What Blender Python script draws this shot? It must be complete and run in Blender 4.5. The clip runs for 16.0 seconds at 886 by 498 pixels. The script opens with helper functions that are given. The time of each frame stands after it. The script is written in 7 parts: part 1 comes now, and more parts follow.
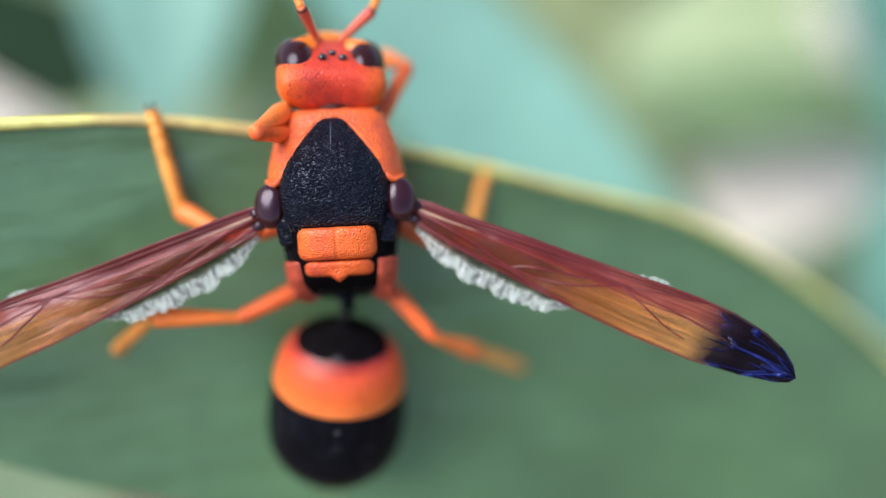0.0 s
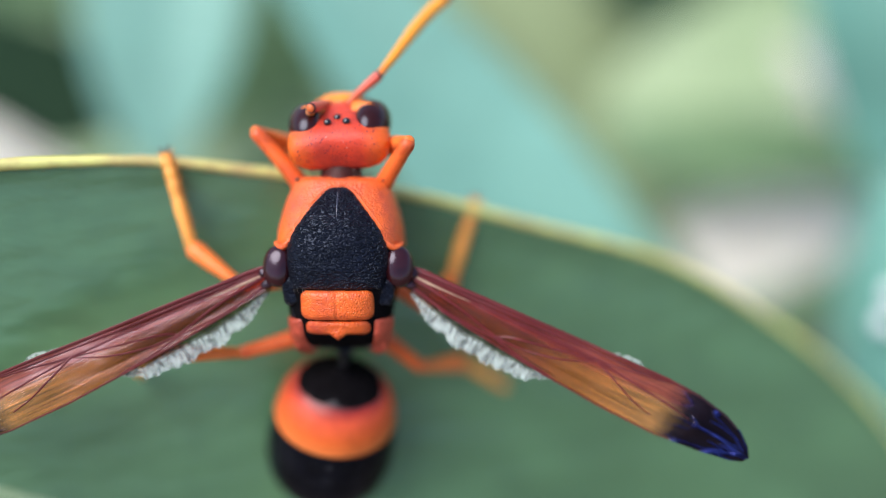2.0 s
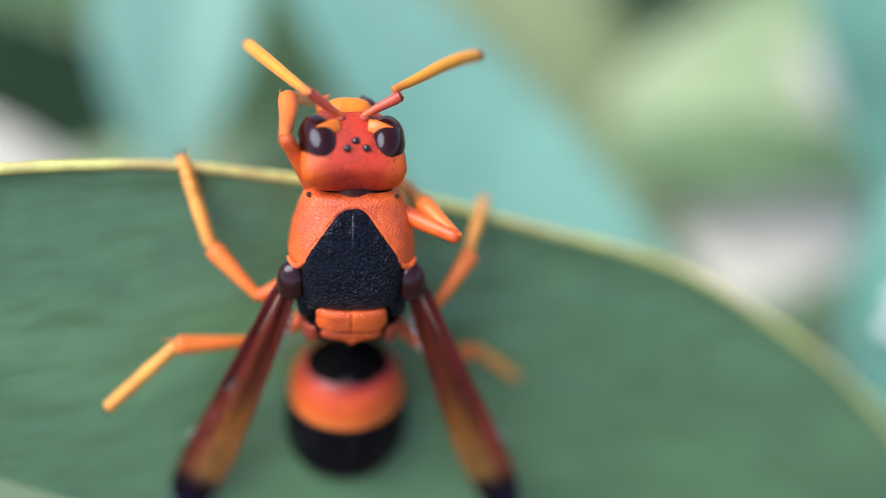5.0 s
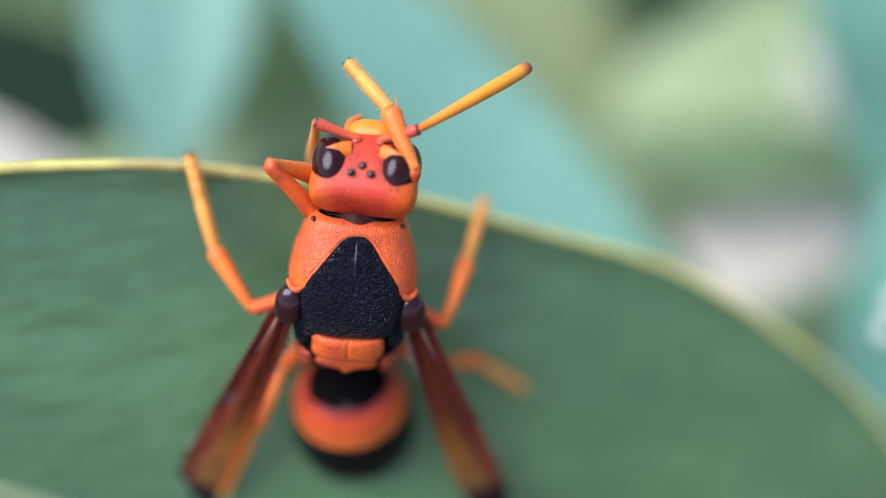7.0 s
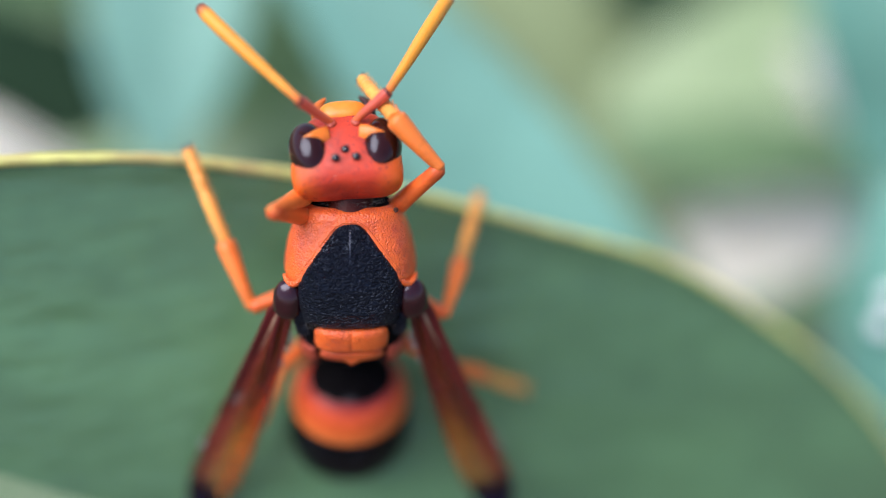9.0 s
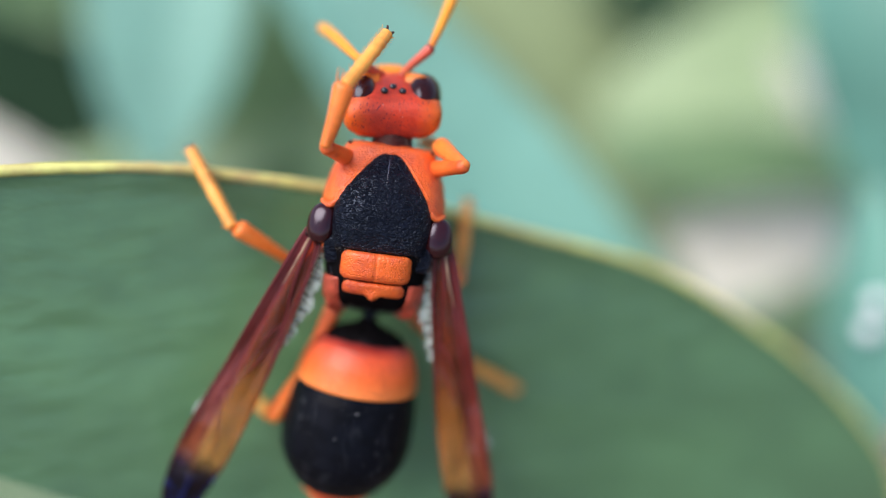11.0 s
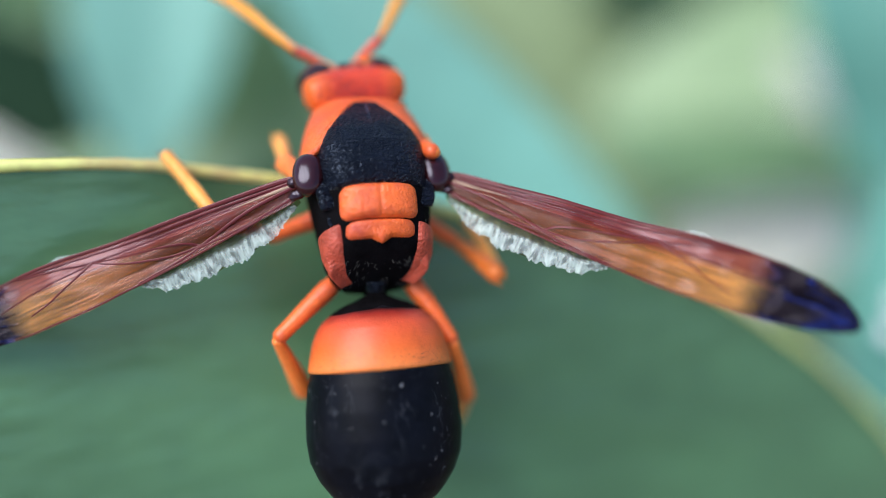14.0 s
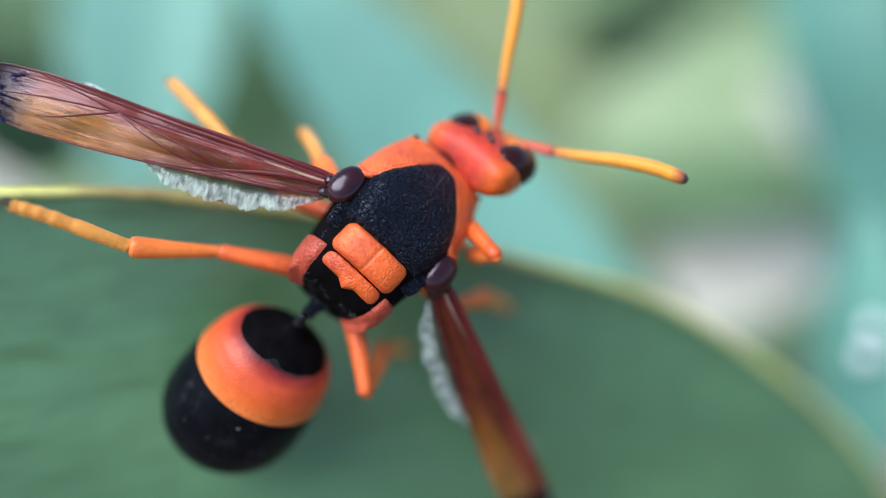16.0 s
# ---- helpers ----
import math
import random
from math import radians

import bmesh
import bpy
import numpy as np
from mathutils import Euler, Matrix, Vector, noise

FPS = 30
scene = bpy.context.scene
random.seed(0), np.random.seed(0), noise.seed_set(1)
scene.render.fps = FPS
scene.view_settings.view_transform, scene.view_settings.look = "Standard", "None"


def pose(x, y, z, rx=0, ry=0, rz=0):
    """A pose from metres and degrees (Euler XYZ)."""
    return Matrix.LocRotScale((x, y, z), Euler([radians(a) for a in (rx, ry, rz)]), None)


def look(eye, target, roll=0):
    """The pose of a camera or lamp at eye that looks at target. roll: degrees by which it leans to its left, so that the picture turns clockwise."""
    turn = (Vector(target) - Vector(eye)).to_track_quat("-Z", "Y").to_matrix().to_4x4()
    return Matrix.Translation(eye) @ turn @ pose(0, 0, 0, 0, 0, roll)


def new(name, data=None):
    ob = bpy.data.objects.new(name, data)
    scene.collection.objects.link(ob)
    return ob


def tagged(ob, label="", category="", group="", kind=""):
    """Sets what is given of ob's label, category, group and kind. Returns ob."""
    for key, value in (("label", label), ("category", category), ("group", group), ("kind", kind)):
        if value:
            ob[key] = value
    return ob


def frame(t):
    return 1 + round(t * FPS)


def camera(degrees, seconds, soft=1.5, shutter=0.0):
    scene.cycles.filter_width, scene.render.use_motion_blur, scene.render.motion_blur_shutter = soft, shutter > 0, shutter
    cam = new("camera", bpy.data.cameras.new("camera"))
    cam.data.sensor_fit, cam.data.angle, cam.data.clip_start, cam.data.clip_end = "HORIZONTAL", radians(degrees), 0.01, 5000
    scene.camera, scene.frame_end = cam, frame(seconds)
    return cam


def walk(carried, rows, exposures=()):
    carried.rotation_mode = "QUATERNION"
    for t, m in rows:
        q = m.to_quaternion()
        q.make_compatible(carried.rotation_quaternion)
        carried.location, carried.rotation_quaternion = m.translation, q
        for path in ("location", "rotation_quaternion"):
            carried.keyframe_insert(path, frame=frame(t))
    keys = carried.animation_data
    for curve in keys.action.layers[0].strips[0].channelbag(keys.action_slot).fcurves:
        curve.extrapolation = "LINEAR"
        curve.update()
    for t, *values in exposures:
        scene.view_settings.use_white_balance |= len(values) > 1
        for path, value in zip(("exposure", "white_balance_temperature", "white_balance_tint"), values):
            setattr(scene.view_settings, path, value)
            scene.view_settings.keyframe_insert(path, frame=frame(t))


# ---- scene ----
# The picture frame: x to the right, y up the leaf, z towards the viewer, in millimetres round the wasp.
MM = 0.001
REST = pose(0, 0, 0.62, 45, 0, 0)


def place(x, y, z, rx=0, ry=0, rz=0):
    return REST @ pose(x * MM, y * MM, z * MM, rx, ry, rz)


# ---- camera ----
cam = camera(60.0, 16.0, soft=1.0)
cam.data.dof.use_dof = True
cam.data.dof.aperture_fstop = 5.2   # the focus follows the wasp's back plate
PATH = [
    (0, 0.00, 0.00, 44.16, -2.64, 0.37, -1.04),
    (0.5, 0.00, 0.00, 43.69, -2.61, 0.08, -1.15),
    (1, 0.00, 0.00, 45.88, -1.12, -0.15, -0.51),
    (1.5, 0.00, 0.00, 47.46, -0.09, -0.40, -0.13),
    (2, 0.00, 0.00, 47.46, 0.18, -0.46, -0.41),
    (2.5, 0.00, 0.00, 47.56, 0.38, -0.30, -0.60),
    (3, 0.00, 0.00, 47.56, 0.24, 0.08, -0.69),
    (3.5, 0.00, 0.00, 48.00, 0.20, 0.05, -0.55),
    (4, 0.00, 0.00, 48.00, 0.36, 0.18, -0.77),
    (4.2, 0.00, 0.00, 48.28, 0.25, 0.12, -0.44),
    (6.3, 0.00, 0.00, 48.28, 0.86, 0.02, -0.04),
    (6.5, 0.00, 0.00, 48.28, 0.76, 0.03, -0.10),
    (7, 0.00, 0.00, 48.17, 0.56, -0.06, 0.10),
    (7.5, 0.00, 0.00, 48.17, 0.31, -0.17, 0.20),
    (8, 0.00, 0.00, 48.00, 0.00, -0.00, 0.00),
    (8.5, 0.00, 0.00, 48.28, 0.13, -0.11, -0.00),
    (9, 0.00, 0.00, 48.28, 0.10, -0.31, 0.21),
    (9.2, 0.00, 0.00, 48.28, 0.08, -0.39, 0.26),
    (11.3, 0.00, 0.00, 49.70, 0.66, -0.79, 0.13),
    (11.5, 0.00, 0.00, 49.70, 0.59, -0.42, 0.10),
    (12, 0.00, 0.00, 52.46, 2.65, -1.26, 0.24),
    (12.5, 0.00, 0.00, 50.59, 1.98, -0.86, -0.09),
    (13, 0.00, 0.00, 48.00, 1.61, -0.83, -0.36),
    (13.5, 0.00, 0.00, 45.88, 1.93, -0.34, -0.53),
    (13.6, 0.00, 0.00, 45.63, 1.92, -0.42, -0.53),
    (14, 0.00, 0.00, 44.89, 0.81, -0.96, -0.40),
    (14.5, 0.00, 0.00, 44.89, 1.44, -0.96, -0.61),
    (14.8, 0.00, 0.00, 46.40, 1.48, -1.34, -0.65),
    (15, 0.00, 0.00, 47.46, 1.76, -1.50, -0.67),
    (15.5, 0.00, 0.00, 48.00, 2.61, -1.91, 0.03),
    (16, 0.00, 0.00, 46.92, 2.69, -1.91, -0.24),
]
walk(cam, [(row[0], place(*row[1:])) for row in PATH], exposures=[(0, 0.70, 6600, 17), (1.5, 0.64, 6450, 15), (3.5, 0.61, 6400, 14), (6.5, 0.54, 6350, 16), (9, 0.52, 6350, 16), (11.5, 0.52, 6600, 13),
                                                                (13, 0.52, 6450, 12), (13.6, 0.51, 6050, 9), (16, 0.51, 6050, 9)])

# ---- light ----
world = bpy.data.worlds.new("sky")
scene.world = world
world.use_nodes = True
wn = world.node_tree.nodes
sky = wn.new("ShaderNodeTexSky")
sky.sky_type = "NISHITA"
sky.sun_disc = False
sky.sun_elevation = radians(60)
sky.sun_rotation = radians(248)
sky.air_density = 1.0
sky.dust_density = 1.2
world.node_tree.links.new(sky.outputs[0], wn["Background"].inputs[0])
wn["Background"].inputs[1].default_value = 0.12
sun = new("sun", bpy.data.lights.new("sun", "SUN"))
sun.data.energy = 3.0
sun.data.angle = radians(50)
sun.data.color = (1.0, 0.96, 0.93)
sun.matrix_basis = look((-0.9, -0.35, 2.2), (0, 0, 0.5))


# ---- materials ----
def material(name, color, rough=0.5, spec=0.5, sheen=0.0, coat=0.0, var=0.15, scale=900.0, bump=0.0, bump_scale=3000.0,
             dark=None, sub=0.0, pits=0.0, pit_scale=4200.0, coat_rough=0.12):
    """A surface whose colour wanders at two scales and which has a fine relief. Scales are in cycles per metre."""
    m = bpy.data.materials.new(name)
    m.use_nodes = True
    nt = m.node_tree
    n, l = nt.nodes, nt.links
    b = n["Principled BSDF"]
    b.inputs["Roughness"].default_value = rough
    b.inputs["Specular IOR Level"].default_value = spec
    b.inputs["Coat Weight"].default_value = coat
    b.inputs["Coat Roughness"].default_value = coat_rough
    b.inputs["Sheen Weight"].default_value = sheen
    if sub:
        b.inputs["Subsurface Weight"].default_value = sub
        b.inputs["Subsurface Radius"].default_value = (0.0012, 0.0005, 0.0002)
        b.inputs["Subsurface Scale"].default_value = 0.6
    tc = n.new("ShaderNodeTexCoord")
    big = n.new("ShaderNodeTexNoise")
    big.inputs["Scale"].default_value = scale
    big.inputs["Detail"].default_value = 3
    fine = n.new("ShaderNodeTexNoise")
    fine.inputs["Scale"].default_value = scale * 6
    fine.inputs["Detail"].default_value = 4
    l.new(tc.outputs["Object"], big.inputs["Vector"])
    l.new(tc.outputs["Object"], fine.inputs["Vector"])
    add = n.new("ShaderNodeMath")
    add.operation = "MULTIPLY_ADD"
    add.inputs[1].default_value = 0.45
    l.new(fine.outputs[0], add.inputs[0])
    l.new(big.outputs[0], add.inputs[2])
    ramp = n.new("ShaderNodeValToRGB")
    dk = dark or tuple(c * (1 - 2.2 * var) for c in color)
    lt = tuple(min(1, c * (1 + var)) for c in color)
    ramp.color_ramp.elements[0].position, ramp.color_ramp.elements[1].position = 0.38, 0.85
    ramp.color_ramp.elements[0].color = (*dk, 1)
    ramp.color_ramp.elements[1].color = (*lt, 1)
    l.new(add.outputs[0], ramp.inputs[0])
    l.new(ramp.outputs[0], b.inputs["Base Color"])
    if bump:
        bt = n.new("ShaderNodeTexNoise")
        bt.inputs["Scale"].default_value = bump_scale
        bt.inputs["Detail"].default_value = 3
        l.new(tc.outputs["Object"], bt.inputs["Vector"])
        bp = n.new("ShaderNodeBump")
        bp.inputs["Strength"].default_value = bump
        bp.inputs["Distance"].default_value = 0.00008
        l.new(bt.outputs[0], bp.inputs["Height"])
        l.new(bp.outputs[0], b.inputs["Normal"])
        if pits:   # small round dents, as insect cuticle has
            vo = n.new("ShaderNodeTexVoronoi")
            vo.inputs["Scale"].default_value = pit_scale
            l.new(tc.outputs["Object"], vo.inputs["Vector"])
            pr = n.new("ShaderNodeMapRange")
            pr.inputs["From Max"].default_value = 0.55
            l.new(vo.outputs["Distance"], pr.inputs[0])
            pb = n.new("ShaderNodeBump")
            pb.inputs["Strength"].default_value = pits
            pb.inputs["Distance"].default_value = 0.00012
            l.new(pr.outputs[0], pb.inputs["Height"])
            l.new(bp.outputs[0], pb.inputs["Normal"])
            l.new(pb.outputs[0], b.inputs["Normal"])
    return m


def banded(m, axis, stops, wobble=0.0003, wscale=700.0):
    """Give a material's base colour bands along one axis of its own object: stops are (metres, colour)."""
    nt = m.node_tree
    n, l = nt.nodes, nt.links
    tc = n.new("ShaderNodeTexCoord")
    sep = n.new("ShaderNodeSeparateXYZ")
    l.new(tc.outputs["Object"], sep.inputs[0])
    nz = n.new("ShaderNodeTexNoise")
    nz.inputs["Scale"].default_value = wscale
    l.new(tc.outputs["Object"], nz.inputs["Vector"])
    w = n.new("ShaderNodeMath")
    w.operation = "MULTIPLY_ADD"
    w.inputs[1].default_value = wobble
    l.new(nz.outputs[0], w.inputs[0])
    l.new(sep.outputs[axis], w.inputs[2])
    mr = n.new("ShaderNodeMapRange")
    lo, hi = stops[0][0], stops[-1][0]
    mr.inputs["From Min"].default_value, mr.inputs["From Max"].default_value = lo, hi
    l.new(w.outputs[0], mr.inputs[0])
    ramp = n.new("ShaderNodeValToRGB")
    els = ramp.color_ramp.elements
    while len(els) < len(stops):
        els.new(0.5)
    for e, (p, c) in zip(els, stops):
        e.position = (p - lo) / (hi - lo)
        e.color = (*c, 1)
    l.new(mr.outputs[0], ramp.inputs[0])
    b = n["Principled BSDF"]
    old = b.inputs["Base Color"].links[0].from_socket
    mix = n.new("ShaderNodeMix")
    mix.data_type, mix.blend_type = "RGBA", "MULTIPLY"
    mix.inputs["Factor"].default_value = 1.0
    l.new(ramp.outputs[0], mix.inputs["A"])
    l.new(old, mix.inputs["B"])
    l.new(mix.outputs["Result"], b.inputs["Base Color"])
    return m


ORANGE = material("orange cuticle", (0.80, 0.135, 0.02), rough=0.38, sheen=0.0, var=0.16, scale=420, bump=0.7, bump_scale=7000,
                  sub=0.1, dark=(0.46, 0.055, 0.03), coat=0.1, coat_rough=0.4, pits=0.45, pit_scale=6500)
HEADRED = material("red-orange cuticle", (0.56, 0.048, 0.018), rough=0.33, var=0.2, scale=330, bump=0.6, bump_scale=9000,
                   sub=0.1, dark=(0.13, 0.012, 0.02), coat=0.08, coat_rough=0.3, pits=0.2, pit_scale=9500, spec=0.36)
CLYPEUS = material("bright orange cuticle", (0.88, 0.26, 0.02), rough=0.35, var=0.12, scale=500, bump=0.2, bump_scale=7000, sub=0.12)
BLACK = material("black pitted cuticle", (0.004, 0.005, 0.010), rough=0.32, spec=0.32, var=0.3, scale=900, bump=0.2, bump_scale=9000)
BLACKFUZZ = material("dull black cuticle", (0.004, 0.0035, 0.004), rough=0.8, spec=0.03, var=0.3, scale=900, bump=0.7, bump_scale=7000)
PLATE = material("brick red plate", (0.44, 0.068, 0.034), rough=0.45, pits=0.4, var=0.2, scale=600, bump=0.6, bump_scale=6000)
NECK = material("dark maroon neck", (0.045, 0.008, 0.006), rough=0.45, spec=0.2, var=0.4, scale=700, bump=0.4)
NOTCH = material("orange face spike", (0.84, 0.20, 0.018), rough=0.36, var=0.14, scale=500, bump=0.3, bump_scale=7000, sub=0.1)
KEEL = material("shiny blue-black ridge", (0.02, 0.026, 0.05), rough=0.3, spec=0.7, coat=0.6, var=0.2, scale=900)
TEGULA = material("dark maroon tegula", (0.022, 0.004, 0.005), rough=0.2, spec=0.45, coat=0.3, var=0.4, scale=500, bump=0.15, bump_scale=4000)
EYE = material("dark brown eye", (0.030, 0.006, 0.004), rough=0.16, spec=0.34, coat=0.2, coat_rough=0.06, var=0.25, scale=400, bump=0.06, bump_scale=15000)
OCELLUS = material("black glossy ocellus", (0.006, 0.005, 0.007), rough=0.1, coat=0.8, var=0.2)
LEG = material("orange leg", (0.84, 0.20, 0.03), rough=0.38, sheen=0.05, var=0.15, scale=500, bump=0.3, bump_scale=7000, sub=0.15)
FEMUR = material("red-orange thigh", (0.74, 0.13, 0.022), rough=0.36, var=0.2, scale=420, bump=0.4, bump_scale=7000, sub=0.1, dark=(0.42, 0.05, 0.02))
TARSUS = material("yellow-orange tarsus", (0.88, 0.36, 0.06), rough=0.45, sheen=0.1, var=0.14, scale=600, bump=0.3, bump_scale=7000, sub=0.15)
CLAW = material("dark claw", (0.06, 0.025, 0.015), rough=0.35, var=0.2)
SCAPE = banded(material("red-orange scape", (1.0, 1.0, 1.0), rough=0.36, sheen=0.1, var=0.1, bump=0.2), 0,
               [(0.0, (0.80, 0.16, 0.03)), (0.0008, (0.72, 0.115, 0.05)), (0.00254, (0.66, 0.09, 0.05)), (0.0026, (0.08, 0.014, 0.012)), (0.00268, (0.08, 0.014, 0.012)), (0.00275, (0.7, 0.15, 0.03))], wobble=0.00005)
FLAGELLUM = banded(material("orange flagellum", (1.0, 1.0, 1.0), rough=0.5, sheen=0.2, var=0.06, scale=900, bump=0.25, bump_scale=9000, sub=0.12),
                   0, [(0.0, (0.80, 0.2, 0.02)), (0.0012, (0.86, 0.32, 0.015)), (0.0076, (0.88, 0.36, 0.02)), (0.0081, (0.5, 0.14, 0.03)),
                       (0.0085, (0.03, 0.015, 0.01))], wobble=0.0001)
TERGITE = banded(material("black and orange tergite", (1.0, 1.0, 1.0), rough=0.34, spec=0.3, coat=0.2, coat_rough=0.34, var=0.14, scale=400, bump=0.4, bump_scale=7000, pits=0.2, pit_scale=7000),
                 1, [(-0.0056, (0.90, 0.33, 0.09)), (-0.0049, (0.86, 0.23, 0.05)), (-0.0038, (0.80, 0.14, 0.025)), (-0.0023, (0.72, 0.09, 0.03)), (-0.0018, (0.36, 0.03, 0.02)),
                     (-0.0015, (0.010, 0.008, 0.010)), (0.0, (0.008, 0.008, 0.010))], wobble=0.0004, wscale=500)
GLOSSBLACK = material("glossy black tergite", (0.003, 0.0035, 0.006), rough=0.42, spec=0.09, var=0.3, scale=700, bump=0.12, bump_scale=3000)
HAIR = material("grey hair", (0.13, 0.12, 0.11), rough=0.6, var=0.1)
MANDIBLE = banded(material("dark-tipped mandible", (1, 1, 1), rough=0.35, var=0.1), 0,
                  [(0.0, (0.82, 0.2, 0.03)), (0.0007, (0.6, 0.1, 0.03)), (0.0011, (0.05, 0.015, 0.01)), (0.0022, (0.03, 0.01, 0.01))], wobble=0.0001)


def dusted(m, amount=0.73, scale=2600.0, color=(0.30, 0.30, 0.32)):
    """Scatter pale dust and fine scratches over a dark surface."""
    nt = m.node_tree
    n, l = nt.nodes, nt.links
    b = n["Principled BSDF"]
    tc = n.new("ShaderNodeTexCoord")
    mp = n.new("ShaderNodeMapping")
    mp.inputs["Scale"].default_value = (1.0, 0.45, 1.0)
    mp.inputs["Rotation"].default_value = (0.2, 0.5, 0.9)
    l.new(tc.outputs["Object"], mp.inputs[0])
    nz = n.new("ShaderNodeTexNoise")
    nz.inputs["Scale"].default_value = scale
    nz.inputs["Detail"].default_value = 2
    l.new(mp.outputs[0], nz.inputs["Vector"])
    area = n.new("ShaderNodeTexNoise")
    area.inputs["Scale"].default_value = scale / 9
    l.new(tc.outputs["Object"], area.inputs["Vector"])
    add = n.new("ShaderNodeMath")
    add.operation = "MULTIPLY_ADD"
    add.inputs[1].default_value = 0.25
    l.new(area.outputs[0], add.inputs[0])
    l.new(nz.outputs[0], add.inputs[2])
    mr = n.new("ShaderNodeMapRange")
    mr.inputs["From Min"].default_value, mr.inputs["From Max"].default_value = amount + 0.1, amount + 0.16
    l.new(add.outputs[0], mr.inputs[0])
    old = b.inputs["Base Color"].links[0].from_socket
    mix = n.new("ShaderNodeMix")
    mix.data_type = "RGBA"
    mix.inputs["B"].default_value = (*color, 1)
    l.new(mr.outputs[0], mix.inputs["Factor"])
    l.new(old, mix.inputs["A"])
    l.new(mix.outputs["Result"], b.inputs["Base Color"])
    return m


def wrinkled(m, scales, strength=0.9, depth=0.0002):
    """Fine worm-like ridges pressed into a surface, closer along one axis than along the others."""
    n, l = m.node_tree.nodes, m.node_tree.links
    b = n["Principled BSDF"]
    tc = n.new("ShaderNodeTexCoord")
    mp = n.new("ShaderNodeMapping")
    mp.inputs["Scale"].default_value = scales
    l.new(tc.outputs["Object"], mp.inputs[0])
    nz = n.new("ShaderNodeTexNoise")
    nz.inputs["Scale"].default_value = 1.0
    nz.inputs["Detail"].default_value = 1.5
    nz.inputs["Distortion"].default_value = 0.6
    l.new(mp.outputs[0], nz.inputs["Vector"])
    mr = n.new("ShaderNodeMapRange")
    mr.inputs["From Min"].default_value, mr.inputs["From Max"].default_value = 0.38, 0.62
    l.new(nz.outputs[0], mr.inputs[0])
    bp = n.new("ShaderNodeBump")
    bp.inputs["Strength"].default_value = strength
    bp.inputs["Distance"].default_value = depth
    l.new(mr.outputs[0], bp.inputs["Height"])
    l.new(b.inputs["Normal"].links[0].from_socket, bp.inputs["Normal"])
    l.new(bp.outputs[0], b.inputs["Normal"])


def punctured(m, lo, hi, scale=5600.0):
    """Rows of small dark dots in a band of the object's own length, lo to hi metres along y."""
    n, l = m.node_tree.nodes, m.node_tree.links
    b = n["Principled BSDF"]
    tc = n.new("ShaderNodeTexCoord")
    sep = n.new("ShaderNodeSeparateXYZ")
    l.new(tc.outputs["Object"], sep.inputs[0])
    band = n.new("ShaderNodeMapRange")
    band.interpolation_type = "SMOOTHSTEP"
    band.inputs["From Min"].default_value, band.inputs["From Max"].default_value = hi, lo
    l.new(sep.outputs[1], band.inputs[0])
    cell = n.new("ShaderNodeTexVoronoi")
    cell.inputs["Scale"].default_value = scale
    l.new(tc.outputs["Object"], cell.inputs["Vector"])
    dot = n.new("ShaderNodeMapRange")
    for key_name, v in (("From Min", 0.16), ("From Max", 0.26), ("To Min", 0.8), ("To Max", 0.0)):
        dot.inputs[key_name].default_value = v
    l.new(cell.outputs["Distance"], dot.inputs[0])
    f = n.new("ShaderNodeMath")
    f.operation = "MULTIPLY"
    l.new(band.outputs[0], f.inputs[0])
    l.new(dot.outputs[0], f.inputs[1])
    mix = n.new("ShaderNodeMix")
    mix.data_type = "RGBA"
    mix.inputs["B"].default_value = (0.10, 0.02, 0.02, 1)
    l.new(f.outputs[0], mix.inputs["Factor"])
    l.new(b.inputs["Base Color"].links[0].from_socket, mix.inputs["A"])
    l.new(mix.outputs["Result"], b.inputs["Base Color"])


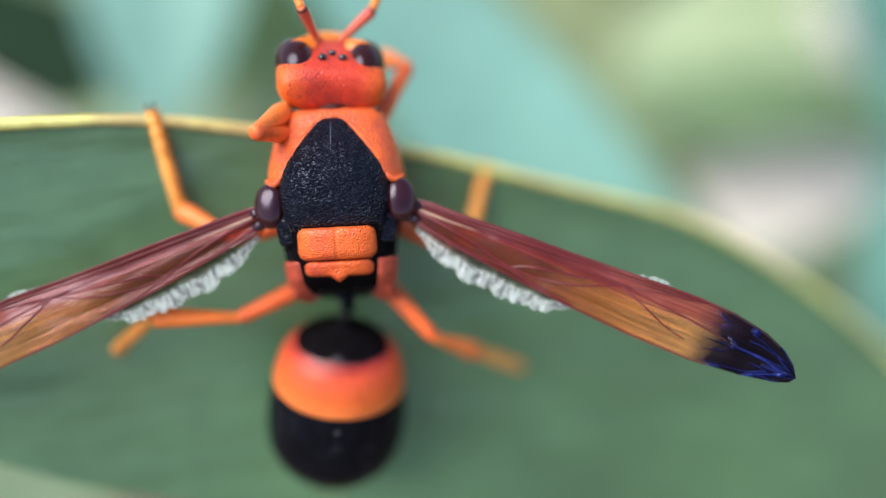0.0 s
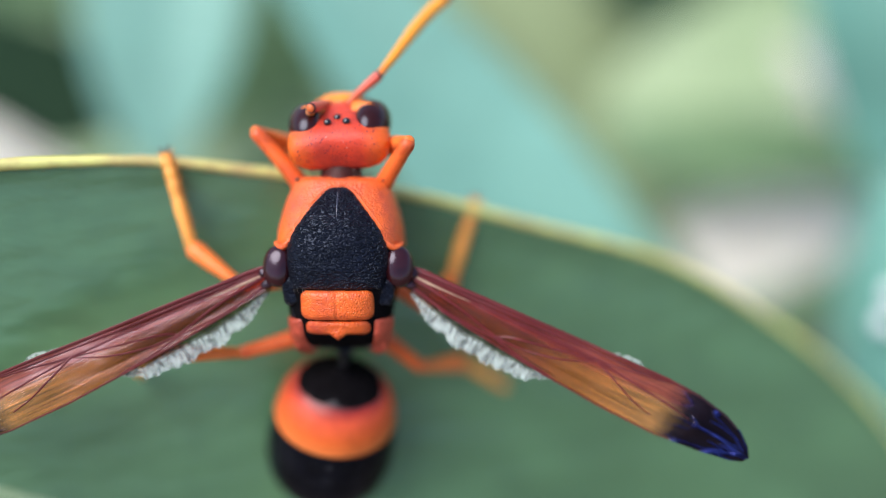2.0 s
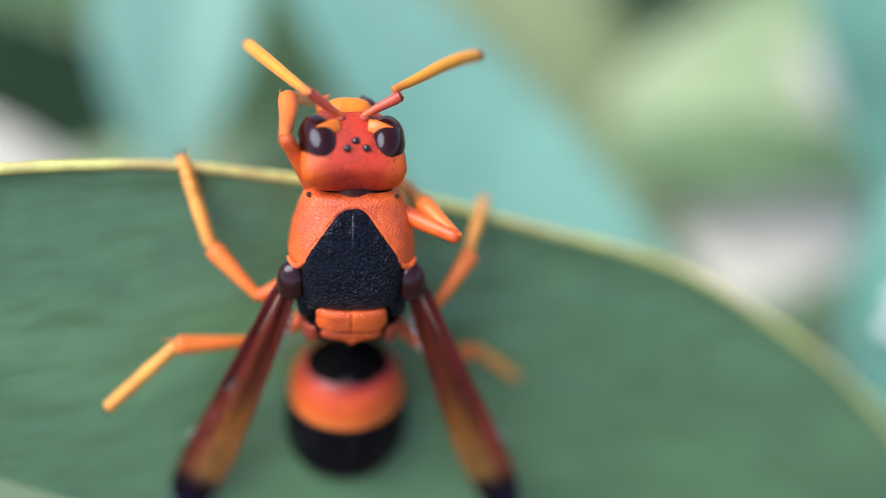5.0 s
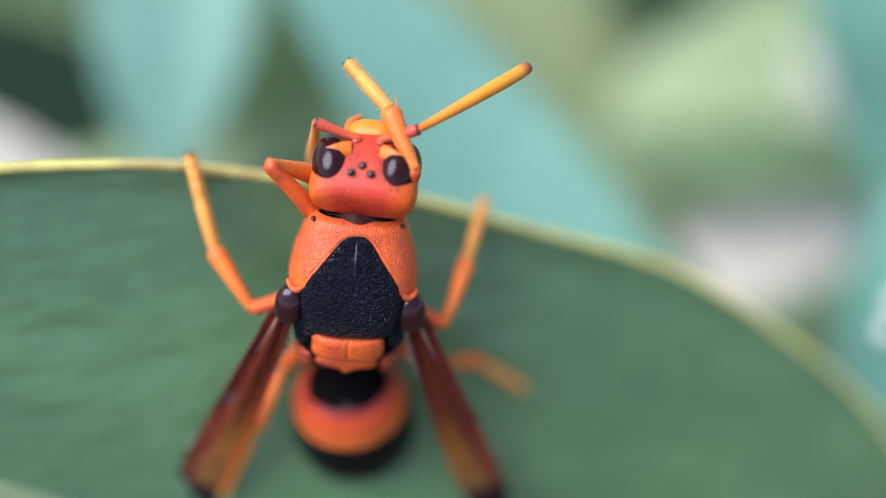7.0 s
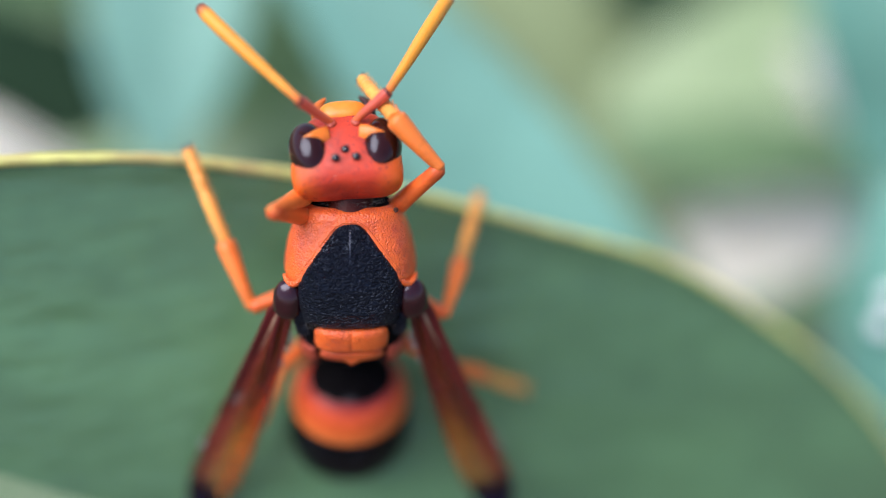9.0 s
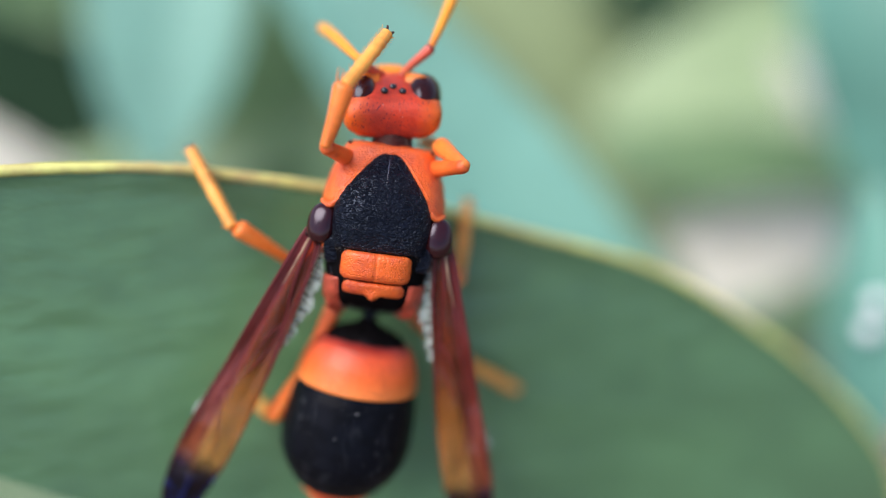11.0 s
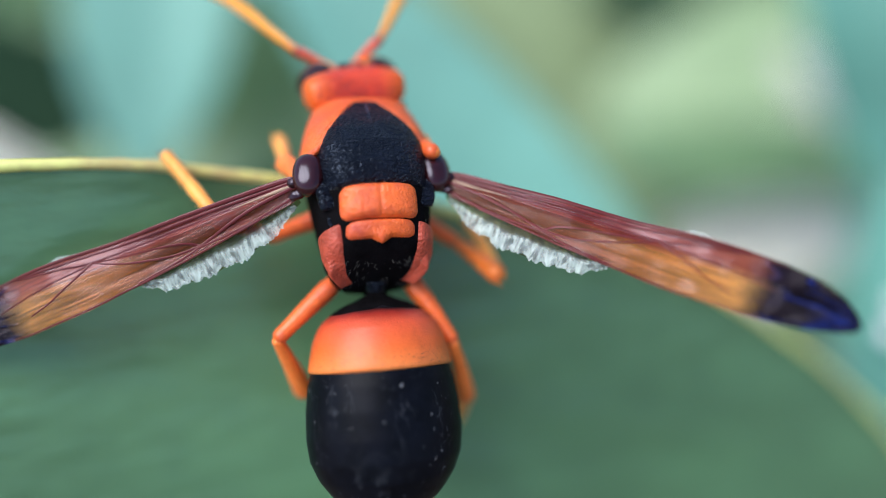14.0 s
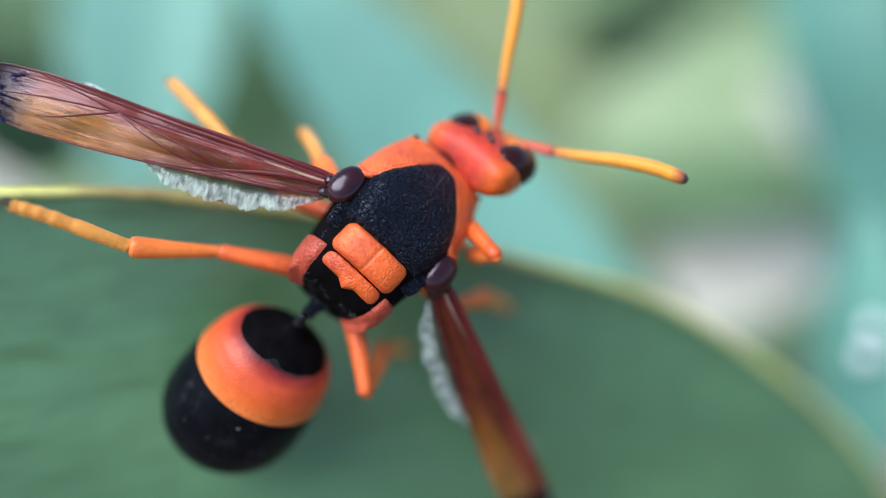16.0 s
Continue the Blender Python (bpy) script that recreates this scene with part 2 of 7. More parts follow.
def scratched(m, color=(0.11, 0.115, 0.13), scale=1000.0):
    """Thin pale scuffs that wander over a shiny dark surface, in patches."""
    n, l = m.node_tree.nodes, m.node_tree.links
    b = n["Principled BSDF"]
    tc = n.new("ShaderNodeTexCoord")
    sums = []
    for turn in (0.5, 2.1):
        mp = n.new("ShaderNodeMapping")
        mp.inputs["Rotation"].default_value = (0.3, turn, turn)
        mp.inputs["Scale"].default_value = (1.0, 0.35, 1.0)
        l.new(tc.outputs["Object"], mp.inputs[0])
        nz = n.new("ShaderNodeTexNoise")
        nz.inputs["Scale"].default_value = scale * 2
        nz.inputs["Detail"].default_value = 1
        l.new(mp.outputs[0], nz.inputs["Vector"])
        off = n.new("ShaderNodeMath")
        off.operation = "COMPARE"
        off.inputs[1].default_value, off.inputs[2].default_value = 0.5, 0.0035
        l.new(nz.outputs[0], off.inputs[0])
        patch = n.new("ShaderNodeTexNoise")
        patch.inputs["Scale"].default_value = scale
        patch.inputs["Detail"].default_value = 3
        l.new(mp.outputs[0], patch.inputs["Vector"])
        pr = n.new("ShaderNodeMapRange")
        pr.inputs["From Min"].default_value, pr.inputs["From Max"].default_value = 0.55, 0.66
        l.new(patch.outputs[0], pr.inputs[0])
        f = n.new("ShaderNodeMath")
        f.operation = "MULTIPLY"
        l.new(off.outputs[0], f.inputs[0])
        l.new(pr.outputs[0], f.inputs[1])
        sums.append(f.outputs[0])
    both = n.new("ShaderNodeMath")
    both.operation = "MAXIMUM"
    l.new(sums[0], both.inputs[0])
    l.new(sums[1], both.inputs[1])
    mix = n.new("ShaderNodeMix")
    mix.data_type = "RGBA"
    mix.inputs["B"].default_value = (*color, 1)
    l.new(both.outputs[0], mix.inputs["Factor"])
    l.new(b.inputs["Base Color"].links[0].from_socket, mix.inputs["A"])
    l.new(mix.outputs["Result"], b.inputs["Base Color"])


punctured(TERGITE, -0.0046, -0.0038)
scratched(GLOSSBLACK)
wrinkled(BLACK, (4600, 7200, 4600), strength=0.9, depth=0.0002)
for glossy, tone in ((BLACK, (0.62, 0.76, 1.0, 1)), (EYE, (0.62, 0.78, 1.0, 1)), (TEGULA, (0.8, 0.8, 1.0, 1))):
    glossy.node_tree.nodes["Principled BSDF"].inputs["Specular Tint"].default_value = tone
dusted(GLOSSBLACK, amount=0.75, scale=4800.0)


def cheeks(m, start=0.0014, end=0.0031, color=(0.80, 0.15, 0.012)):
    """Brighter colour towards both sides of the head."""
    n, l = m.node_tree.nodes, m.node_tree.links
    b = n["Principled BSDF"]
    tc = n.new("ShaderNodeTexCoord")
    sep = n.new("ShaderNodeSeparateXYZ")
    l.new(tc.outputs["Object"], sep.inputs[0])
    ab = n.new("ShaderNodeMath")
    ab.operation = "ABSOLUTE"
    l.new(sep.outputs[0], ab.inputs[0])
    mr = n.new("ShaderNodeMapRange")
    mr.inputs["From Min"].default_value, mr.inputs["From Max"].default_value = start, end
    mr.inputs["To Max"].default_value = 0.85
    l.new(ab.outputs[0], mr.inputs[0])
    mix = n.new("ShaderNodeMix")
    mix.data_type = "RGBA"
    mix.inputs["B"].default_value = (*color, 1)
    l.new(mr.outputs[0], mix.inputs["Factor"])
    l.new(b.inputs["Base Color"].links[0].from_socket, mix.inputs["A"])
    l.new(mix.outputs["Result"], b.inputs["Base Color"])


cheeks(HEADRED)
dusted(HEADRED, amount=0.64, scale=9000.0, color=(0.2, 0.016, 0.03))
dusted(HEADRED, amount=0.77, scale=5200.0, color=(0.6, 0.34, 0.30))


def membrane(name, ramps, clear, rough=0.25, tip=False, relief=0.5, grain=(4, 34), tone=0.6):
    """Thin wing skin: part see-through, part glossy. ramps: (share of the width, [(share of the length, colour)]) for the
    leading and the rear part; clear: how see-through these are."""
    m = bpy.data.materials.new(name)
    m.use_nodes = True
    nt = m.node_tree
    n, l = nt.nodes, nt.links
    b = n["Principled BSDF"]
    b.inputs["Roughness"].default_value = rough
    b.inputs["Coat Weight"].default_value = 0.2
    b.inputs["Coat Roughness"].default_value = 0.1
    b.inputs["Specular IOR Level"].default_value = 0.4
    b.inputs["Specular Tint"].default_value = (0.92, 0.80, 1.0, 1)
    uv = n.new("ShaderNodeUVMap")
    uv.uv_map = "skin"
    sep = n.new("ShaderNodeSeparateXYZ")
    l.new(uv.outputs[0], sep.inputs[0])

    def texture(scale, detail=2.0):
        mp = n.new("ShaderNodeMapping")
        mp.inputs["Scale"].default_value = (*scale, 1)
        l.new(uv.outputs[0], mp.inputs[0])
        t = n.new("ShaderNodeTexNoise")
        t.inputs["Scale"].default_value = 1.0
        t.inputs["Detail"].default_value = detail
        l.new(mp.outputs[0], t.inputs["Vector"])
        return t.outputs[0]

    def wander(socket, tex, amount):
        w = n.new("ShaderNodeMath")
        w.operation = "MULTIPLY_ADD"
        w.inputs[1].default_value = amount
        l.new(tex, w.inputs[0])
        l.new(socket, w.inputs[2])
        return w.outputs[0]

    def remap(socket, a, c, lo=0.0, hi=1.0):
        r = n.new("ShaderNodeMapRange")
        for k, v in (("From Min", a), ("From Max", c), ("To Min", lo), ("To Max", hi)):
            r.inputs[k].default_value = v
        l.new(socket, r.inputs[0])
        return r.outputs[0]

    def blend(f, a, c, mode="MIX"):
        x = n.new("ShaderNodeMix")
        x.data_type, x.blend_type = "RGBA", mode
        if isinstance(f, float):
            x.inputs["Factor"].default_value = f
        else:
            l.new(f, x.inputs["Factor"])
        for k, v in (("A", a), ("B", c)):
            if isinstance(v, tuple):
                x.inputs[k].default_value = (*v, 1)
            else:
                l.new(v, x.inputs[k])
        return x.outputs["Result"]

    along = wander(sep.outputs[0], texture((7, 2.5), 3), 0.10)
    across = wander(sep.outputs[1], texture((9, 3), 2), 0.16)
    cols = []
    for share, stops in ramps:
        ramp = n.new("ShaderNodeValToRGB")
        els = ramp.color_ramp.elements
        while len(els) < len(stops):
            els.new(0.5)
        for e, (p, c) in zip(els, stops):
            e.position = p
            e.color = (*c, 1)
        l.new(along, ramp.inputs[0])
        cols.append(ramp.outputs[0])
    rear = remap(across, ramps[0][0] - 0.06, ramps[0][0] + 0.10)
    fine = texture(grain, 3)
    color = blend(rear, cols[0], cols[1])
    color = blend(1.0, color, remap(fine, 0.3, 0.7, 0.4, 1.45), "MULTIPLY")
    bp = n.new("ShaderNodeBump")
    bp.inputs["Strength"].default_value = relief
    bp.inputs["Distance"].default_value = 0.0001
    l.new(fine, bp.inputs["Height"])
    bw = n.new("ShaderNodeBump")
    bw.inputs["Strength"].default_value = 0.3
    bw.inputs["Distance"].default_value = 0.0005
    l.new(texture((5, 3.2), 1), bw.inputs["Height"])
    l.new(bp.outputs[0], bw.inputs["Normal"])
    normal = bw.outputs[0]
    see = remap(rear, 0, 1, clear[0], clear[1])
    if tip:   # the dark tip is crinkled; sky reflections on its ridges are painted blue
        end = remap(along, 0.82, 0.90)
        mp = n.new("ShaderNodeMapping")
        mp.inputs["Scale"].default_value = (9, 5.5, 1)
        mp.inputs["Rotation"].default_value = (0, 0, 0.12)
        l.new(uv.outputs[0], mp.inputs[0])
        cell = n.new("ShaderNodeTexVoronoi")
        cell.feature = "DISTANCE_TO_EDGE"
        cell.inputs["Scale"].default_value = 1.0
        l.new(mp.outputs[0], cell.inputs["Vector"])
        line = n.new("ShaderNodeMath")
        line.operation = "MULTIPLY"
        l.new(remap(cell.outputs["Distance"], 0.0, 0.1, 1, 0), line.inputs[0])
        patchy = n.new("ShaderNodeMath")
        patchy.operation = "MULTIPLY"
        l.new(end, patchy.inputs[0])
        l.new(remap(texture((9, 4), 2), 0.40, 0.52), patchy.inputs[1])
        l.new(patchy.outputs[0], line.inputs[1])
        bt = n.new("ShaderNodeBump")
        bt.inputs["Distance"].default_value = 0.0005
        bt.inputs["Strength"].default_value = 0.8
        l.new(line.outputs[0], bt.inputs["Height"])
        l.new(normal, bt.inputs["Normal"])
        normal = bt.outputs[0]
        l.new(remap(line.outputs[0], 0, 1, 0, 0.4), b.inputs["Metallic"])
        l.new(remap(end, 0, 1, 0.6, 0.12), b.inputs["Specular IOR Level"])
        l.new(remap(end, 0, 1, 0.45, 0.06), b.inputs["Coat Weight"])
        color = blend(line.outputs[0], color, (0.05, 0.08, 0.42))
        sh = n.new("ShaderNodeMath")
        sh.operation = "MULTIPLY"
        l.new(see, sh.inputs[0])
        l.new(remap(end, 0, 1, 1, 0.1), sh.inputs[1])
        see = sh.outputs[0]
    l.new(blend(1.0, color, (tone, tone, tone), "MULTIPLY"), b.inputs["Base Color"])
    l.new(normal, b.inputs["Normal"])
    l.new(normal, b.inputs["Coat Normal"])
    tr = n.new("ShaderNodeBsdfTransparent")
    l.new(blend(0.5, color, (1.0, 0.95, 0.86)) if not tip else blend(1.0, blend(0.3, color, (1.0, 0.8, 0.5)), (1.5, 1.5, 1.3), "MULTIPLY"), tr.inputs[0])
    ms = n.new("ShaderNodeMixShader")
    l.new(see, ms.inputs[0])
    l.new(b.outputs[0], ms.inputs[1])
    l.new(tr.outputs[0], ms.inputs[2])
    l.new(ms.outputs[0], n["Material Output"].inputs[0])
    return m


DARKTIP = [(0.86, (0.016, 0.006, 0.006)), (0.91, (0.007, 0.004, 0.006)), (1.0, (0.008, 0.005, 0.008))]
FOREWING = membrane("smoky amber wing skin", [
    (0.46, [(0.0, (0.26, 0.028, 0.020)), (0.5, (0.34, 0.050, 0.026)), (0.80, (0.42, 0.10, 0.04))] + DARKTIP),
    (1.0, [(0.0, (0.22, 0.034, 0.022)), (0.40, (0.36, 0.08, 0.03)), (0.56, (0.56, 0.22, 0.05)), (0.79, (0.74, 0.41, 0.15))] + DARKTIP)],
    (0.16, 0.55), rough=0.2, tip=True, relief=0.6)
HINDWING = membrane("pale hindwing skin", [
    (0.3, [(0.0, (0.24, 0.16, 0.04)), (1.0, (0.24, 0.19, 0.05))]), (1.0, [(0.0, (0.34, 0.32, 0.16)), (1.0, (0.36, 0.35, 0.2))])],
    (0.82, 0.93), rough=0.3)
# a mostly clear skin; the white in its colour stands for gloss
FRINGE = membrane("crumpled wing rim with gloss painted whitish", [
    (0.4, [(0.0, (0.62, 0.64, 0.56)), (1.0, (0.60, 0.64, 0.58))]), (1.0, [(0.0, (0.80, 0.90, 0.85)), (1.0, (0.80, 0.90, 0.86))])],
    (0.95, 0.7), rough=0.35, relief=0.15, grain=(18, 2.0), tone=0.85)
VEIN = banded(material("maroon wing vein", (1, 1, 1), rough=0.3, spec=0.35, var=0.1, scale=500), 0,
              [(0.0, (0.12, 0.014, 0.016)), (0.019, (0.13, 0.022, 0.02)), (0.021, (0.03, 0.012, 0.015)), (0.025, (0.02, 0.01, 0.012))])

STRAW = material("straw-coloured cuticle", (0.34, 0.22, 0.14), rough=0.4, var=0.2, scale=900, bump=0.2)


def leaf_material(name, color, dark, rough=0.35, coat=0.1, scale=60.0, streak=(40, 260, 60), ridges=0.0, spec=0.4):
    m = material(name, color, rough=rough, spec=spec, coat=coat, var=0.12, scale=scale, dark=dark, bump=0.12, bump_scale=1800, sub=0.0)
    nt = m.node_tree
    n, l = nt.nodes, nt.links
    b = n["Principled BSDF"]
    b.inputs["Coat Roughness"].default_value = 0.22
    tc = n.new("ShaderNodeTexCoord")
    mp = n.new("ShaderNodeMapping")
    mp.inputs["Scale"].default_value = streak
    l.new(tc.outputs["Object"], mp.inputs[0])
    st = n.new("ShaderNodeTexNoise")
    st.inputs["Scale"].default_value = 1.0
    st.inputs["Detail"].default_value = 5
    l.new(mp.outputs[0], st.inputs["Vector"])
    mr = n.new("ShaderNodeMapRange")
    mr.inputs["To Min"].default_value, mr.inputs["To Max"].default_value = 0.7, 1.3
    l.new(st.outputs[0], mr.inputs[0])
    old = b.inputs["Base Color"].links[0].from_socket
    mix = n.new("ShaderNodeMix")
    mix.data_type, mix.blend_type = "RGBA", "MULTIPLY"
    mix.inputs["Factor"].default_value = 1.0
    l.new(old, mix.inputs["A"])
    l.new(mr.outputs[0], mix.inputs["B"])
    l.new(mix.outputs["Result"], b.inputs["Base Color"])
    if ridges:
        m2 = n.new("ShaderNodeMapping")
        m2.inputs["Scale"].default_value = (32, 420, 420)
        l.new(tc.outputs["Object"], m2.inputs[0])
        rn = n.new("ShaderNodeTexNoise")
        rn.inputs["Scale"].default_value = 1.0
        rn.inputs["Detail"].default_value = 4
        l.new(m2.outputs[0], rn.inputs["Vector"])
        rb = n.new("ShaderNodeBump")
        rb.inputs["Strength"].default_value = ridges
        rb.inputs["Distance"].default_value = 0.0009
        l.new(rn.outputs[0], rb.inputs["Height"])
        l.new(rb.outputs[0], b.inputs["Normal"])
        l.new(rb.outputs[0], b.inputs["Coat Normal"])
    r = n.new("ShaderNodeMapRange")
    r.inputs["To Min"].default_value, r.inputs["To Max"].default_value = rough - 0.08, rough + 0.15
    l.new(st.outputs[0], r.inputs[0])
    l.new(r.outputs[0], b.inputs["Roughness"])
    return m


LEAF = leaf_material("glossy deep green leaf", (0.092, 0.204, 0.092), (0.068, 0.156, 0.078), rough=0.40, coat=0.7, ridges=0.42)
MARGIN = material("yellow-green leaf margin", (0.66, 0.66, 0.20), rough=0.45, var=0.15, scale=170, dark=(0.42, 0.26, 0.13))
DEEPGREEN = leaf_material("deep green leaf", (0.075, 0.14, 0.065), (0.048, 0.095, 0.045), rough=0.6, coat=0.0, spec=0.1, scale=20)
OLIVE = leaf_material("olive green leaf", (0.20, 0.26, 0.12), (0.13, 0.18, 0.085), rough=0.55, scale=20)
GLAUCOUS = leaf_material("blue-green leaf", (0.16, 0.36, 0.285), (0.115, 0.27, 0.21), rough=0.55, scale=25)
TEAL = leaf_material("teal leaf", (0.095, 0.25, 0.19), (0.06, 0.17, 0.125), rough=0.5, scale=25)
MIDGREEN = leaf_material("mid green leaf", (0.125, 0.215, 0.095), (0.075, 0.14, 0.06), rough=0.5, scale=20)
LIGHTGREEN = leaf_material("light green leaf", (0.235, 0.325, 0.165), (0.17, 0.255, 0.12), rough=0.5, scale=20)
# darker than foliage is: the shade on these leaves is in the base colour
SHADEGREEN = leaf_material("green leaf with shade in its colour", (0.020, 0.046, 0.024), (0.012, 0.028, 0.015), rough=0.7, coat=0.0, spec=0.05, scale=20)
UNDERGROWTH = leaf_material("mixed green leaves", (0.17, 0.27, 0.12), (0.11, 0.19, 0.08), rough=0.5, scale=20)
tint = UNDERGROWTH.node_tree.nodes.new("ShaderNodeNewGeometry")
shade = UNDERGROWTH.node_tree.nodes.new("ShaderNodeValToRGB")
shade.color_ramp.elements[0].color, shade.color_ramp.elements[1].color = (0.10, 0.18, 0.09, 1), (0.24, 0.34, 0.17, 1)
shade.color_ramp.elements.new(0.5).color = (0.16, 0.26, 0.12, 1)
UNDERGROWTH.node_tree.links.new(tint.outputs["Random Per Island"], shade.inputs[0])
UNDERGROWTH.node_tree.links.new(shade.outputs[0], UNDERGROWTH.node_tree.nodes["Principled BSDF"].inputs["Base Color"])
DRY = leaf_material("withered brown-pink leaf", (0.24, 0.18, 0.17), (0.15, 0.11, 0.11), rough=0.7, scale=30)
PALE = leaf_material("dry pale leaf", (0.56, 0.55, 0.46), (0.44, 0.43, 0.36), rough=0.7, scale=30)
BARK = material("grey-brown bark", (0.16, 0.11, 0.08), rough=0.85, var=0.25, scale=90, bump=0.8, bump_scale=700)
SOIL = material("brown leaf litter soil", (0.10, 0.075, 0.05), rough=0.95, var=0.35, scale=14, bump=0.8, bump_scale=120)
GLINT = material("white bead for a blurred glint", (0.85, 0.88, 0.88), rough=0.2, coat=0.5, var=0.03)


# ---- mesh helpers: shapes are modelled in millimetres ----
def part(name, bm, mat, parent=None, label=""):
    """Link a bmesh in millimetres as one smooth mesh object under a thing or a part."""
    bmesh.ops.recalc_face_normals(bm, faces=bm.faces)
    bmesh.ops.scale(bm, vec=(MM, MM, MM), verts=bm.verts)
    for f in bm.faces:
        f.smooth = True
    me = bpy.data.meshes.new(name)
    bm.to_mesh(me)
    bm.free()
    me.materials.append(mat)
    ob = new(name, me)
    ob.parent = parent
    if label:
        tagged(ob, label)
    return ob


def skin(bm, rings, close=True, caps=True):
    """Faces over rings of points; every ring has the same number."""
    vs = [[bm.verts.new(p) for p in ring] for ring in rings]
    n = len(vs[0])
    for a, b in zip(vs, vs[1:]):
        for i in range(n if close else n - 1):
            j = (i + 1) % n
            bm.faces.new((a[i], a[j], b[j], b[i]))
    if caps and close:
        bm.faces.new(vs[0][::-1])
        bm.faces.new(vs[-1])
    return vs


def sheet(bm, vs, uvs):
    """Faces over a net of vertices, with a place on the skin for each: uvs[i][j]."""
    lay = bm.loops.layers.uv.get("skin") or bm.loops.layers.uv.new("skin")
    for i in range(len(vs) - 1):
        for j in range(len(vs[0]) - 1):
            at = ((i, j), (i + 1, j), (i + 1, j + 1), (i, j + 1))
            f = bm.faces.new([vs[p][q] for p, q in at])
            for loop, (p, q) in zip(f.loops, at):
                loop[lay].uv = uvs[p][q]


def curve_at(pts, s):
    """A smooth curve through a few points, s from 0 to 1."""
    n = len(pts) - 1
    u = min(max(s, 0.0), 1.0) * n
    i = min(int(u), n - 1)
    f = u - i
    p = [Vector(pts[min(max(k, 0), n)]) for k in (i - 1, i, i + 1, i + 2)]
    return 0.5 * ((2 * p[1]) + (p[2] - p[0]) * f + (2 * p[0] - 5 * p[1] + 4 * p[2] - p[3]) * f * f
                  + (3 * p[1] - p[0] - 3 * p[2] + p[3]) * f ** 3)


def table(stops, v):
    """A value between (place, value) stops, smooth."""
    if v <= stops[0][0]:
        return stops[0][1]
    for (a, p), (b, q) in zip(stops, stops[1:]):
        if v <= b:
            f = (v - a) / (b - a)
            return p + (q - p) * f
    return stops[-1][1]


def tube(bm, pts, radii, seg=14, steps=24, flat=1.0):
    """A tapered tube along a curve through pts; radii: (share of the length, radius)."""
    rings = []
    prev = None
    for k in range(steps + 1):
        s = k / steps
        c = curve_at(pts, s)
        d = (curve_at(pts, min(1, s + 0.01)) - curve_at(pts, max(0, s - 0.01))).normalized()
        up = prev or Vector((0.02, 0.3, 1.0))
        sd = d.cross(up).normalized()
        up = sd.cross(d).normalized()
        prev = up
        r = table(radii, s)
        rings.append([c + sd * (r * math.cos(a)) + up * (r * flat * math.sin(a)) for a in (2 * math.pi * i / seg for i in range(seg))])
    skin(bm, rings)


def blob(bm, c, r, axes=None, power=2.0, seg=36, rows=22):
    """A rounded body (superellipsoid) with half sizes r along the axes."""
    ax = axes or ((1, 0, 0), (0, 1, 0), (0, 0, 1))
    ax = [Vector(a).normalized() for a in ax]
    e = 2.0 / power
    pw = lambda v: math.copysign(abs(v) ** e, v)
    rings = []
    for i in range(rows + 1):
        la = -math.pi / 2 + math.pi * (0.004 + 0.992 * i / rows)
        rings.append([Vector(c) + ax[0] * (r[0] * pw(math.cos(la)) * pw(math.cos(lo))) + ax[1] * (r[1] * pw(math.cos(la)) * pw(math.sin(lo)))
                      + ax[2] * (r[2] * pw(math.sin(la))) for lo in (2 * math.pi * k / seg for k in range(seg))])
    skin(bm, rings)


def roughen(bm, amount, size):
    for v in bm.verts:
        v.co += noise.noise_vector(v.co / size) * amount


# ---- ground ----
bm = bmesh.new()
rings = [[(r * math.cos(a), r * math.sin(a), 6 * noise.noise((r * math.cos(a) / 90, r * math.sin(a) / 90, 0)) if 30 < r < 4000 else 0)
          for a in (2 * math.pi * k / 96 for k in range(96))] for r in (20, 60, 110, 170, 240, 330, 450, 600, 800, 1100, 1600, 2600, 5000, 20000, 900000)]
skin(bm, rings, caps=False)
ground = tagged(part("ground", bm, SOIL), "brown soil with leaf litter under the shrub", "ground", kind="structure")

# ---- the shrub: the leaf that carries the wasp, and the leaves behind it ----
shrub = tagged(new("shrub"), "leafy shrub with broad green and blue-green leaves", "shrub")
shrub.matrix_basis = pose(0, 0, 0)
TO = lambda v: REST @ (Vector(v) * MM) / MM   # picture frame to world, millimetres


def leaf_top(x, y):
    """Height of the wasp's leaf over the picture plane."""
    return -8.5 - (0.35 if x < -8 else 0.28) * (x + 8) + 0.30 * (y - 5) - 0.0012 * (x + 5) ** 2 * 0.4 + 0.25 * math.sin(x * 0.13 + 1.0)


UPPER = [(-66.0, -3.5), (-52.0, 0.2), (-37.4, 4.0), (-28.5, 5.5), (-20.1, 6.1), (-14.5, 5.8), (-3.6, 4.5), (6.6, 2.2), (20.5, -1.4), (33.0, -7.9), (40.2, -12.8), (46.0, -17.8), (51.1, -23.7), (53.6, -30.1)]
LOWER = [(-66.0, -3.5), (-52.0, -8.5), (-43.0, -9.8), (-35.0, -14.0), (-26.6, -18.8), (-15.0, -23.6), (-4.0, -28.8), (7.8, -31.4), (19.3, -33.9), (28.7, -36.4), (37.9, -37.9), (45.1, -38.0), (51.1, -33.9), (53.6, -30.1)]


